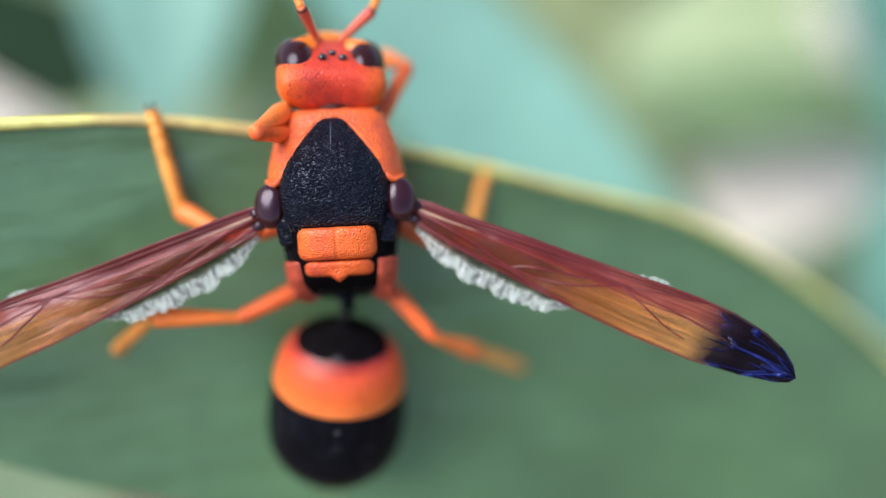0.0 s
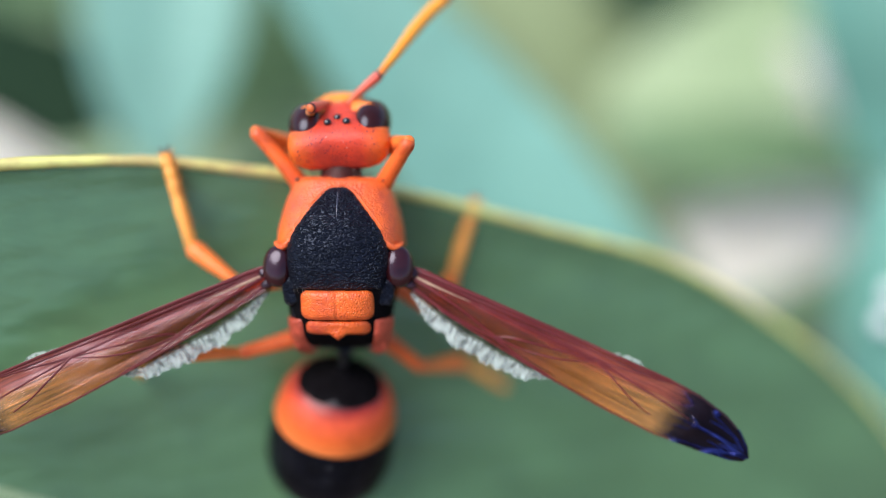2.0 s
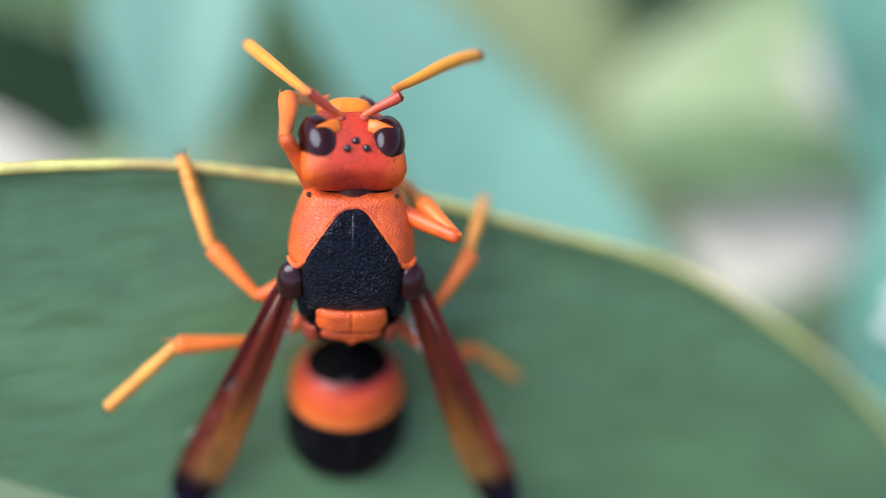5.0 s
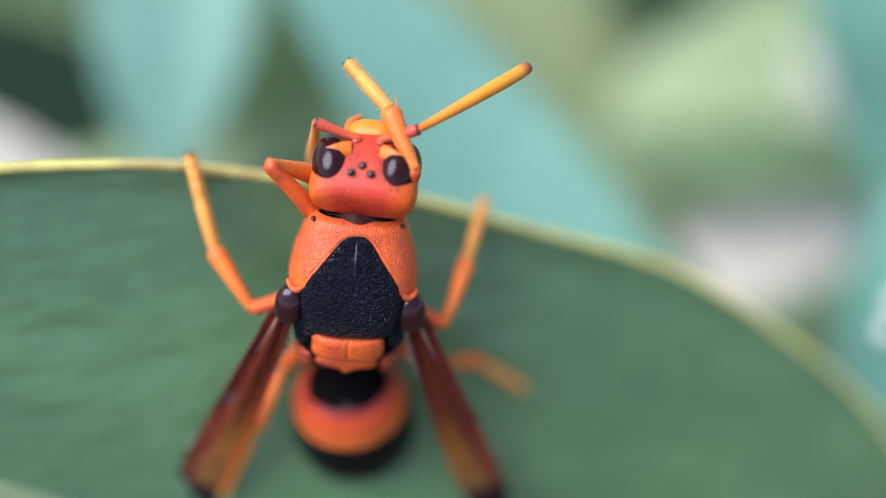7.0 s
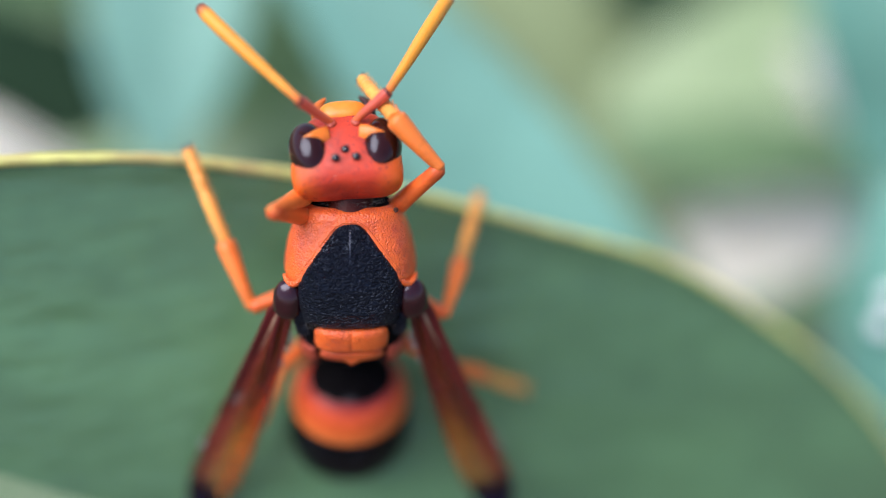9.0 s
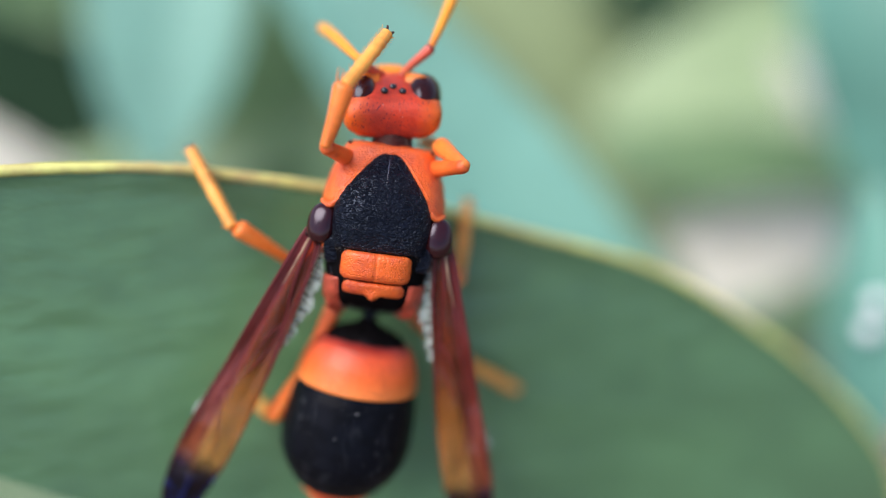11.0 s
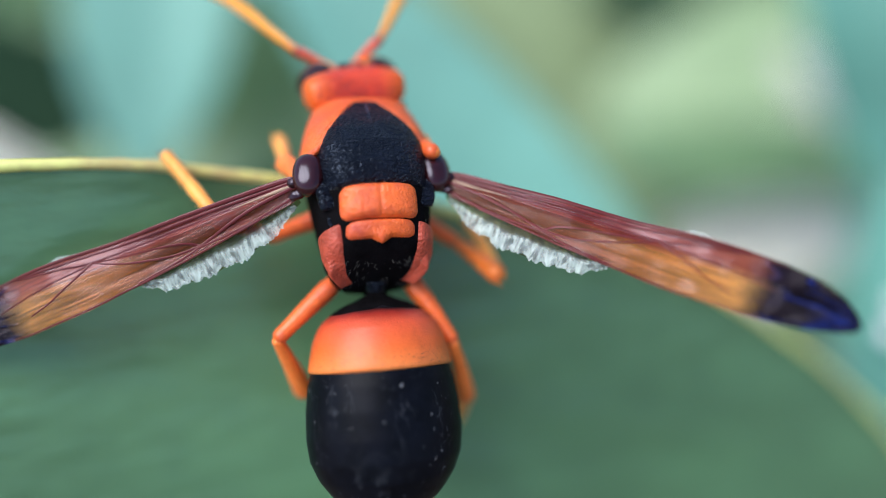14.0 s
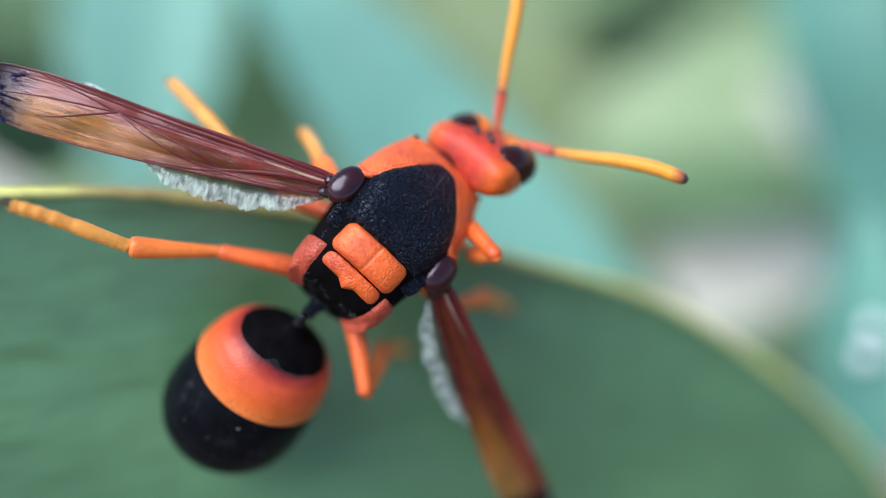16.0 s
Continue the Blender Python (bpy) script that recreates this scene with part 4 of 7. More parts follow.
    for s in ("L", "R"):
        bm = bmesh.new()
        tube(bm, [(-0.15, 0, 0), (0.9, 0.03, 0), (1.9, 0, 0.02), (2.75, 0, 0)], [(0, 0.2), (0.15, 0.24), (0.8, 0.36), (0.92, 0.35), (0.95, 0.27), (1, 0.22)], seg=14, steps=40)
        ends["scape" + s] = part("antenna_scape", bm, SCAPE, head, "red-orange first antenna joint")
        bm = bmesh.new()
        rad = [(0, 0.16), (0.02, 0.25), (0.1, 0.27)]
        for k in range(1, 11):
            r = 0.28 + 0.16 * math.sin(min(1, k / 8) * math.pi / 2)
            rad += [(0.1 + 0.078 * k - 0.006, r), (0.1 + 0.078 * k, r * 0.93), (0.1 + 0.078 * k + 0.006, r)]
        rad += [(0.955, 0.36), (1, 0.12)]
        bow = 1 if s == "R" else -1
        tube(bm, [(0, 0, 0), (2.2, 0.12 * bow, 0.05), (4.4, 0.3 * bow, 0.1), (6.6, 0.3 * bow, 0.08), (8.6, 0, -0.1)], rad, seg=14, steps=110)
        ends["flag" + s] = part("antenna_flagellum", bm, FLAGELLUM, head, "orange beaded antenna with dark tip")
    return head, ends


HEAD, ANTENNAE = build_head()


def build_abdomen():
    bm = bmesh.new()
    t1 = [(-0.9, 0.26), (0, 0.34), (0.4, 0.44), (0.8, 0.72), (1.1, 1.3), (1.4, 2.1), (1.8, 2.85), (2.3, 3.5), (2.9, 3.95), (3.7, 4.3), (4.6, 4.52), (5.4, 4.66), (5.58, 4.62), (5.64, 4.46)]
    t2 = [(5.35, 4.38), (5.55, 4.5), (6.4, 4.74), (8.0, 4.95), (9.8, 5.02), (11.2, 4.85), (12.4, 4.35), (13.4, 3.65), (14.0, 3.1), (14.1, 2.9)]
    tail = [[(13.6, 2.9), (14.0, 2.98), (14.55, 2.66), (14.7, 2.5)], [(14.5, 2.3), (14.7, 2.38), (15.25, 1.95), (15.4, 1.8)],
            [(15.2, 1.6), (15.4, 1.68), (15.9, 1.25), (16.4, 0.45), (16.6, 0.05)]]

    def lathe(prof, n):
        bm = bmesh.new()
        rings = []
        for i in range(n + 1):
            y = prof[0][0] + (prof[-1][0] - prof[0][0]) * i / n
            r = table(prof, y)
            rings.append([(0.955 * r * math.cos(a), -0.94 * y, 0.885 * r * math.sin(a) - 0.02 * y) for a in (2 * math.pi * k / 64 for k in range(64))])
        skin(bm, rings)
        for it in range(2):
            bmesh.ops.smooth_vert(bm, verts=bm.verts, factor=0.4, use_axis_x=True, use_axis_y=True, use_axis_z=True)
        return bm

    first = part("abdomen", lathe(t1, 70), TERGITE, wasp, "bell-shaped first segment, black with a broad orange band")
    bm = bmesh.new()
    rings = []
    for i in range(31):
        ring = []
        for k in range(96):
            a = 2 * math.pi * k / 96
            edge = 1.88 + 0.10 * math.cos(2 * a) - 0.22 * math.exp(-((a - math.pi / 2) / 0.16) ** 2) + 0.10 * noise.noise((math.cos(a) * 3, math.sin(a) * 3, 6))
            y = 0.05 + (edge - 0.05) * i / 30
            r = table(t1, y) * 1.0 + 0.05 * (1 - (i / 30) ** 8)
            ring.append((0.955 * r * math.cos(a), -0.94 * y, 0.885 * r * math.sin(a) - 0.02 * y))
        rings.append(ring)
    skin(bm, rings, caps=False)
    part("first_segment_cap", bm, BLACKFUZZ, first, "dull black front of the first segment")
    part("second_segment", lathe(t2, 60), GLOSSBLACK, first, "large glossy black second segment")
    for ring in tail:
        part("tail_segment", lathe(ring, 16), ORANGE, first, "narrow orange tail ring")
    return first


ABDOMEN = build_abdomen()


def build_wing(s):
    """A forewing folded lengthwise, with its small hindwing; x runs to the tip, s = 1 for the wing whose leading edge is on +y."""
    lead = [(0, 0.5), (1.2, 0.7), (4, 0.85), (9, 1.2), (14, 1.6), (18, 1.9), (20.5, 1.9), (22.5, 1.58), (23.8, 1.05), (24.6, 0.45), (25, -0.15)]
    trail = [(0, -0.7), (1.2, -1.0), (4, -1.25), (8, -1.55), (11, -1.72), (15, -1.85), (19, -1.75), (22, -1.35), (24, -0.9), (24.7, -0.6), (25, -0.2)]
    bm = bmesh.new()

    def wz(x, q):
        fold = 0.8 * abs(((q * 2.0) % 1.0) - 0.5) * min(1, x / 3) * max(0.25, 1 - x / 26)
        swell = min(1, x / 10) * (0.42 * noise.noise((x / 4.6 + 3, q * 2.3, s * 4)) + 0.08 * noise.noise((x / 1.3, q * 3, 2)))
        return fold - 0.006 * x + swell - 0.5 * (q - 0.5) ** 2

    for lay in (0, 1):
        vs = []
        for i in range(121):
            x = 25 * (1 - (1 - i / 120) ** 1.3)
            a, b = table(lead, x), table(trail, x)
            vs.append([bm.verts.new((x, s * (a + (b - a) * j / 28), wz(x, j / 28) - 0.035 * lay)) for j in range(29)])
        sheet(bm, vs, [[(1 - (1 - i / 120) ** 1.3, j / 28) for j in range(29)] for i in range(121)])
    wing = part("forewing", bm, FOREWING, wasp, "folded smoky amber forewing with dark tip")

    def vein(pts, r0, r1):
        bm = bmesh.new()
        out = []
        for k in range(33):
            p = curve_at([(x, q, 0) for x, q in pts], k / 32)
            a, b = table(lead, p.x), table(trail, p.x)
            out.append((p.x, s * (a + (b - a) * p.y), wz(p.x, p.y) + 0.02))
        tube(bm, out, [(0, r0 * 0.74), (1, r1 * 0.7)], seg=10, steps=48, flat=0.3)
        part("vein", bm, VEIN, wing)

    vein([(0, 0.15), (5, 0.04), (12, 0.02), (19, 0.02), (23.5, 0.03)], 0.2, 0.1)
    vein([(0.3, 0.3), (4, 0.17), (9, 0.12), (14, 0.1), (18.5, 0.05)], 0.15, 0.08)
    vein([(0.3, 0.4), (4, 0.3), (9, 0.23), (13.4, 0.24), (15.5, 0.16), (18, 0.08)], 0.14, 0.07)
    vein([(0.3, 0.5), (3.5, 0.58), (7.1, 0.82)], 0.17, 0.13)
    vein([(7.1, 0.82), (8.0, 0.62), (10.5, 0.42), (13.6, 0.25)], 0.12, 0.09)
    vein([(7.1, 0.82), (9.0, 0.74), (11.5, 0.52), (13.6, 0.25)], 0.11, 0.07)
    vein([(0.3, 0.8), (3.5, 0.93), (7.1, 0.84)], 0.13, 0.09)
    vein([(7.1, 0.84), (9, 0.93), (11.4, 0.95)], 0.12, 0.06)
    vein([(13.6, 0.25), (15, 0.42), (16.7, 0.62), (18.2, 0.72)], 0.11, 0.04)
    vein([(13.6, 0.25), (16.4, 0.34), (19, 0.42), (20.5, 0.5)], 0.1, 0.05)
    vein([(3, 0.98), (9, 0.98), (15, 0.98), (20, 0.98)], 0.09, 0.05)
    # straw-coloured streak and dark hinge plates at the root
    bm = bmesh.new()
    tube(bm, [(x, s * (table(lead, x) + (table(trail, x) - table(lead, x)) * q), wz(x, q) + 0.06) for x, q in ((0.5, 0.42), (1.5, 0.4), (2.8, 0.36), (4.6, 0.3))],
         [(0, 0.05), (0.3, 0.1), (0.7, 0.06), (1, 0.015)], seg=8, steps=20, flat=0.4)
    part("root_streak", bm, STRAW, wing, "straw-coloured streak at the wing root")
    bm = bmesh.new()
    blob(bm, (0.35, s * 0.1, 0.12), (0.5, 0.34, 0.26), power=2.4, seg=18, rows=10)
    roughen(bm, 0.08, 0.3)
    part("hinge_plate", bm, TEGULA, wing)
    bm = bmesh.new()
    blob(bm, (0.5, s * -0.62, 0.05), (0.55, 0.3, 0.22), power=2.4, seg=18, rows=10)
    roughen(bm, 0.08, 0.3)
    part("hinge_plate", bm, TEGULA, wing)
    # hindwing tucked under the rear edge
    bm = bmesh.new()
    rear = [(0.6, -1.0), (2.5, -2.0), (5, -2.75), (8, -2.8), (10, -2.4), (11.2, -1.85), (11.6, -1.6)]
    for lay in (0, 1):
        vs = []
        for i in range(49):
            x = 0.6 + 11 * i / 48
            a, b = table(trail, x) + 0.35, table(rear, x)
            vs.append([bm.verts.new((x, s * (a + (b - a) * j / 14), -0.25 - 0.03 * lay - 0.25 * (j / 14) + 0.05 * math.sin(j * 1.3 + x * 0.3) * (j / 14))) for j in range(15)])
        sheet(bm, vs, [[(i / 48, j / 14) for j in range(15)] for i in range(49)])
    hind = part("hindwing", bm, HINDWING, wing, "crumpled clear hindwing")
    bm = bmesh.new()
    for lay in (0, 1):
        vs = []
        for i in range(221):
            x = 0.9 + 10.6 * i / 220
            b = table(rear, x)
            a = b + 1.5 * math.sin(math.pi * i / 220) ** 0.5 + 0.12 * noise.noise((x * 0.9, 1, 4))
            torn = 0.10 + 0.30 * noise.noise((x * 0.55, 2, 7)) + 0.32 * noise.noise((x * 2.4, 4, 4)) + 0.16 * noise.noise((x * 7.3, 5, 1))
            line = []
            for j in range(13):
                q = j / 12
                line.append(bm.verts.new((x + 0.25 * q * noise.noise((x * 1.1, 8, 8)), s * (a + (b - torn - a) * q), -0.16 - 0.03 * lay - 0.25 * q
                                          + 0.10 * q * noise.noise((x * 1.6, q * 2.0, 9)) + 0.012 * q * noise.noise((x * 7, q * 7, 4)))))
            vs.append(line)
        sheet(bm, vs, [[(i / 220 * 2, j / 12) for j in range(13)] for i in range(221)])
    rim = part("hindwing_rim", bm, FRINGE, wing, "torn crumpled hindwing rim, its gloss painted whitish")
    bm = bmesh.new()
    vs = []
    for i in range(25):
        x = 13.6 + 3.0 * i / 24
        a = table(lead, x) - 0.25
        out = 0.78 * (i / 24) ** 0.6 * max(0.05, 1 - (i / 24) ** 6) + 0.12 * noise.noise((x * 3, s, 2))
        vs.append([bm.verts.new((x, s * (a + out * j / 6), -0.2 + 0.06 * noise.noise((x * 2, j * 0.5, 1)))) for j in range(7)])
    sheet(bm, vs, [[(i / 24, j / 6) for j in range(7)] for i in range(25)])
    part("hindwing_tip", bm, FRINGE, wing, "pale torn tip of the hindwing")
    return wing, hind, rim


WINGS = {"wingR": build_wing(1), "wingL": build_wing(-1)}

LENGTHS = {"F": (5.9, 4.0, 5.0), "M": (4.6, 4.7, 6.6), "H": (5.2, 5.2, 6.6)}
KIND = {"F": "foreleg", "M": "middle_leg", "H": "hind_leg"}


def build_leg(k):
    a, b, c = LENGTHS[k]
    bm = bmesh.new()
    tube(bm, [(-0.5, 0, 0), (0.3, 0, 0.03), (a * 0.5, 0, 0.12), (a + 0.1, 0, 0)], [(0, 0.52), (0.1, 0.5), (0.16, 0.38), (0.2, 0.42), (0.45, 0.66), (0.86, 0.48), (0.95, 0.5), (1, 0.26)], seg=16, steps=28)
    leg = part(KIND[k], bm, FEMUR, wasp, "orange jointed leg")
    bm = bmesh.new()
    tube(bm, [(-0.1, 0, 0), (b * 0.5, 0, 0.06), (b + 0.08, 0, 0)], [(0, 0.22), (0.05, 0.38), (0.12, 0.37), (0.5, 0.52), (0.85, 0.68), (0.95, 0.64), (1, 0.28)], seg=16, steps=24)
    for sgn in (-1, 1):
        tube(bm, [(b - 0.2, 0.2 * sgn, -0.25), (b + 0.3, 0.28 * sgn, -0.5), (b + 0.9, 0.3 * sgn, -0.55)], [(0, 0.09), (1, 0.015)], seg=6, steps=5)
    tibia = part("tibia", bm, LEG, leg, "orange shin with two spurs")
    bm = bmesh.new()
    cuts = [0, 0.42, 0.60, 0.74, 0.86, 1.0]
    rad, spots = [(0, 0.3)], []
    for i, (p, q) in enumerate(zip(cuts, cuts[1:])):
        r = 0.44 - 0.015 * i
        rad += [(p + 0.02, r * 0.94), (p + (q - p) * 0.4, r * 0.97), (p + (q - p) * 0.8, r * 1.06), (q - 0.02, r * 1.03)]
        spots += [(c * (p + (q - p) * w), r, sgn) for sgn in (-1, 1) for w in (0.3, 0.55, 0.8, 0.97)]
    tube(bm, [(0, 0, 0), (c * 0.4, 0, 0.05), (c * 0.75, 0, 0.04), (c, 0, -0.08)], rad + [(1, 0.2)], seg=14, steps=90)
    tarsus = part("tarsus", bm, TARSUS, leg, "yellow-orange spiny foot joints")
    bm = bmesh.new()
    for x, r, sgn in spots:
        tube(bm, [(x - 0.1, sgn * r * 0.8, -0.05), (x + 0.26, sgn * (r + 0.2), -0.12)], [(0, 0.035), (1, 0.006)], seg=5, steps=2)
    spines = tagged(part("tarsus_spines", bm, TARSUS, leg), kind="stuff")
    bm = bmesh.new()
    for sgn in (-1, 1):
        tube(bm, [(c - 0.1, 0.1 * sgn, 0), (c + 0.3, 0.25 * sgn, 0.02), (c + 0.5, 0.3 * sgn, -0.3)], [(0, 0.12), (0.6, 0.07), (1, 0.015)], seg=7, steps=8)
    part_claw = part("claw", bm, CLAW, leg)
    return leg, tibia, tarsus, spines, part_claw


LEGS = {k + s: build_leg(k) for k in "FMH" for s in "LR"}


def motions():
    body = [
        (0, -6.71, 1.13, -2.03, -0.5, 2.9, 1.9), (0.5, -6.58, 1.3, -1.92, -0.5, 2.7, 1.9), (1, -6.58, -0.36, -1.74, 1, 0.7, 2.1), (1.5, -6.41, -0.85, -2.22, 2.6, 0.8, 0.3),
        (2, -6.29, -0.52, -2, 3, 0.7, -0.7), (2.5, -6.16, -0.46, -1.9, 3, -0.1, -1.9), (3, -6.01, 0.65, -1.97, 3.8, 0.6, -2), (3.5, -5.97, -0.39, -2.1, 9.9, 2.8, -2.1),
        (4, -6.13, -0.43, -2.72, 9.5, 2.8, -1.7), (4.2, -5.9, -0.36, -2.48, 18, 7.2, -0.4), (6.3, -6.13, -2.23, -1.07, 27.9, 7.5, -2.1), (6.5, -5.56, -1.86, -1.12, 24.1, 9, -2.3),
        (7, -5.81, -2.85, -1.09, 24.5, 7.1, -4.6), (7.5, -5.55, -2.66, -0.74, 21.6, 5.4, -2.9), (8, -5.23, -2.08, -1.1, 19.8, 6.3, -2.3), (8.5, -5.66, -3.02, -0.71, 26.1, 4.9, -0.8),
        (9, -5.51, -2.57, 0.02, 24.6, 5.6, 0.5), (9.2, -5.63, -2.48, 1, 23.2, -1.2, 0.1), (11.3, -2.85, 2.65, -1.79, -0.3, 3.6, -8.3), (11.5, -2.62, 2.66, -2.3, -3.6, 2.8, -8.6),
        (12, -3.86, 3.19, -3.5, -11.5, 15.9, 1.7), (12.5, -4.04, 3.27, -2.15, -16.5, 16.8, 3.3), (13, -3.66, 3.28, -2.13, -12.2, 14.5, 3.3),
        (13.5, -3.62, 3.86, -2.37, -23.4, 14.8, 0.9), (13.6, -3.07, 3.45, -2.32, -22.4, 12.2, -2.2), (14, -3.55, 5.51, -2.06, -21.3, 13.6, 3),
        (14.5, -4.62, 7.71, -1.96, -22.4, 12.7, 8), (14.8, -0.97, 8.39, -2.64, -27, 12.5, -19.7), (15, -0.8, 7.71, -1.85, -25.5, 13.6, -24.1),
        (15.5, -1.04, 6.54, -2.91, -20.2, 11.1, -31), (16, -1.24, 3.59, 0.32, -10.1, 10.1, -43.3),
    ]
    head = [
        (0, 0.11, 4.37, 0.02, -9.2, 9.8, -2.3), (0.5, 0.11, 4.38, 0.02, -11.9, 12.2, -2.3), (1, 0.11, 4.83, 0.02, -7.3, 2.5, 1), (1.5, 0.11, 5.09, 0.02, -11.1, -1.2, 2.6),
        (2, 0.11, 4.91, 0.02, -8.9, -0.2, 3.7), (2.5, 0.11, 4.64, 0.02, 1.8, 4.5, 1.2), (3, 0.11, 4.49, 0.02, 3.2, 9.8, 1), (3.5, 0.11, 4.51, 0.02, 7.6, 2.5, 3.1),
        (4, 0.11, 4.55, 0.02, 6, 9.8, -3.2), (4.2, 0.11, 4.49, 0.02, -0.5, 11.2, -1.4), (6.3, 0.11, 4.65, 0.02, -15.5, 4.4, -0.2), (6.5, 0.11, 4.68, 0.02, -14.6, 3.6, 1.8),
        (7, 0.11, 4.68, 0.02, -9, -10.9, 3.2), (7.5, 0.11, 4.67, 0.02, -6.3, -4.2, 9.4), (8, 0.11, 4.77, 0.02, -3.1, 1.4, 1.7), (8.5, 0.11, 4.85, 0.02, -11.1, 8.6, 2.4),
        (9, 0.11, 4.86, 0.02, -7.5, 1.1, 4.5), (9.2, 0.11, 4.87, 0.02, -7.7, 1.4, 4.7), (11.3, 0.11, 4.9, 0.02, -10.4, 4.7, 7), (11.5, 0.11, 4.81, 0.02, -5.5, 8.3, 7.2),
        (12, 0.11, 4.4, 0.02, -2, -1.3, 12.5), (12.5, 0.11, 4.38, 0.02, -9, 0.4, 8.7), (13, 0.11, 4.41, 0.02, -17, 4.8, 8.1), (13.5, 0.11, 3.95, 0.02, -12, 6.6, 13.2),
        (13.6, 0.11, 4.21, 0.02, -11, 6.9, 14.3), (14, 0.11, 3.95, 0.02, -12, 0.7, 7.6), (14.5, 0.11, 3.9, 0.02, -13, 7.1, 13.8), (14.8, 0.11, 3.75, 0.02, -1, -28.3, -18),
        (15, 0.11, 4.0, 0.02, 2, -28.7, -20), (15.5, 0.11, 3.75, 0.02, 7, -25.3, -18.5), (16, 0.11, 4.1, 0.02, -4, -35.2, -4.5),
    ]
    abdomen = [
        (0, -0.19, -7.6, -2.94, 28.3, -0, -9.9), (0.5, -0.17, -7.51, -3.08, 26.4, -0, -10.1), (1, -0.11, -7.28, -3.17, 29.7, -0, -12.8), (1.5, -0.1, -7.25, -3.23, 32.4, -0, -11.9),
        (2, -0.12, -7.38, -3.38, 32.6, -0, -11.5), (2.5, -0.09, -7.27, -3.39, 32.5, -0, -12.4), (3, 0.11, -6.23, -3.01, 26.1, -0, -10.6), (3.5, -0.03, -6.84, -3.37, 19.5, -0, -7.1),
        (4, -0.06, -6.92, -3.14, 22.2, -0, -8.4), (4.2, -0.16, -7.28, -3.13, 12.4, -0, -3.3), (6.3, -0.06, -7.3, -3.51, 19.9, -0, 2.6), (6.5, -0.01, -7.33, -3.53, 23.7, -0, 8.5),
        (7, 0.02, -7.33, -3.54, 25, -0, 9), (7.5, -0.07, -6.5, -3.19, 25.7, 0, 2), (8, -0.05, -7.12, -3.45, 22.4, -0, 2.7), (8.5, -0.06, -6.98, -3.41, 18.2, 0, 0.6),
        (9, -0.1, -7.31, -3.53, 23.2, -0, -1.8), (9.2, -0.1, -7.31, -3.59, 26, -0, -9.5), (11.3, 0.02, -6.45, -3.88, 2.9, -0, -3.1), (11.5, 0.03, -6.49, -3.84, 8.1, -0, -3.8),
        (12, -0.09, -5.5, -3.84, 2.4, -0, 3.6), (12.5, -0.27, -4.68, -4, -2.5, 0, 7), (13, -0.19, -4.79, -4.02, -3.4, 0, 5.2), (13.5, 0.26, -4.86, -3.45, 12.3, -0, -7.2),
        (13.6, -0.15, -4.31, -3.76, 3.2, 0, 3.3), (14, 0, -6.03, -3.66, 15.7, -0, -0.2), (14.5, 0, -7.11, -4.04, 34.3, -0, 0.4), (14.8, -0.19, -7.9, -3.27, 46.9, -0, 13.1),
        (15, -0.21, -7.98, -3.29, 49.9, -0, 15.7), (15.5, -0.25, -8.1, -2.8, 46, -0, 9.2), (16, -0.18, -8.15, -2.71, 42, -0, 10.3),
    ]
    wingL = [
        (0, -4.3, -0.7, 0.1, 2, 1.1, -157.9), (0.5, -4.3, -0.7, 0.1, 2, 1.9, -157.9), (1, -4.3, -0.7, 0.1, 1.5, -1.7, -154), (1.5, -4.3, -0.7, 0.1, 2, -4.6, -153.4),
        (2, -4.3, -0.7, 0.1, 2.1, -4, -153.2), (2.5, -4.3, -0.7, 0.1, 1.7, -5.7, -152.6), (3, -4.3, -0.7, 0.1, 2.3, -7.1, -152), (3.5, -4.3, -0.7, 0.1, 6.8, -7.8, -153.3),
        (4, -4.3, -0.7, 0.1, 5.9, -10.9, -137.1), (4.2, -4.3, -0.7, 0.1, 10.3, 3.8, -118.9), (6.3, -4.3, -0.7, 0.1, 10.3, 8.5, -103.6), (6.5, -4.3, -0.7, 0.1, 9.1, 12, -97.1),
        (7, -4.3, -0.7, 0.1, 10.7, 10.9, -108.1), (7.5, -4.3, -0.7, 0.1, 10.3, 11.5, -114.4), (8, -4.3, -0.7, 0.1, 9.4, 12.4, -109.4), (8.5, -4.3, -0.7, 0.1, 10.3, 9.8, -110.2),
        (9, -4.3, -0.7, 0.1, 10.5, 11.7, -109.5), (9.2, -4.3, -0.7, 0.1, 6.1, 10.8, -112.7), (11.3, -4.3, -0.7, 0.1, 2.6, 9.9, -107.5), (11.5, -4.3, -0.7, 0.1, 1.1, 10.7, -105),
        (12, -4.3, -0.7, 0.1, 9.3, 25, -102), (12.5, -4.3, -0.7, 0.1, 6.6, 32, -107), (13, -4.3, -0.7, 0.1, 1.1, 28.9, -135), (13.5, -4.3, -0.7, 0.1, -14.3, 30.3, -166.2),
        (13.6, -4.3, -0.7, 0.1, -13.1, 28.8, -161.8), (14, -4.3, -0.7, 0.1, -10, 23, -166), (14.5, -4.3, -0.7, 0.1, -10.2, 24, -166),
        (14.8, -4.3, -0.7, 0.1, -17.8, 21.2, -171.1), (15, -4.3, -0.7, 0.1, -16.1, 21.8, -168.2), (15.5, -4.3, -0.7, 0.1, -12.6, 15.5, -162.2),
        (16, -4.3, -0.7, 0.1, -5.2, 13.6, -153.5),
    ]
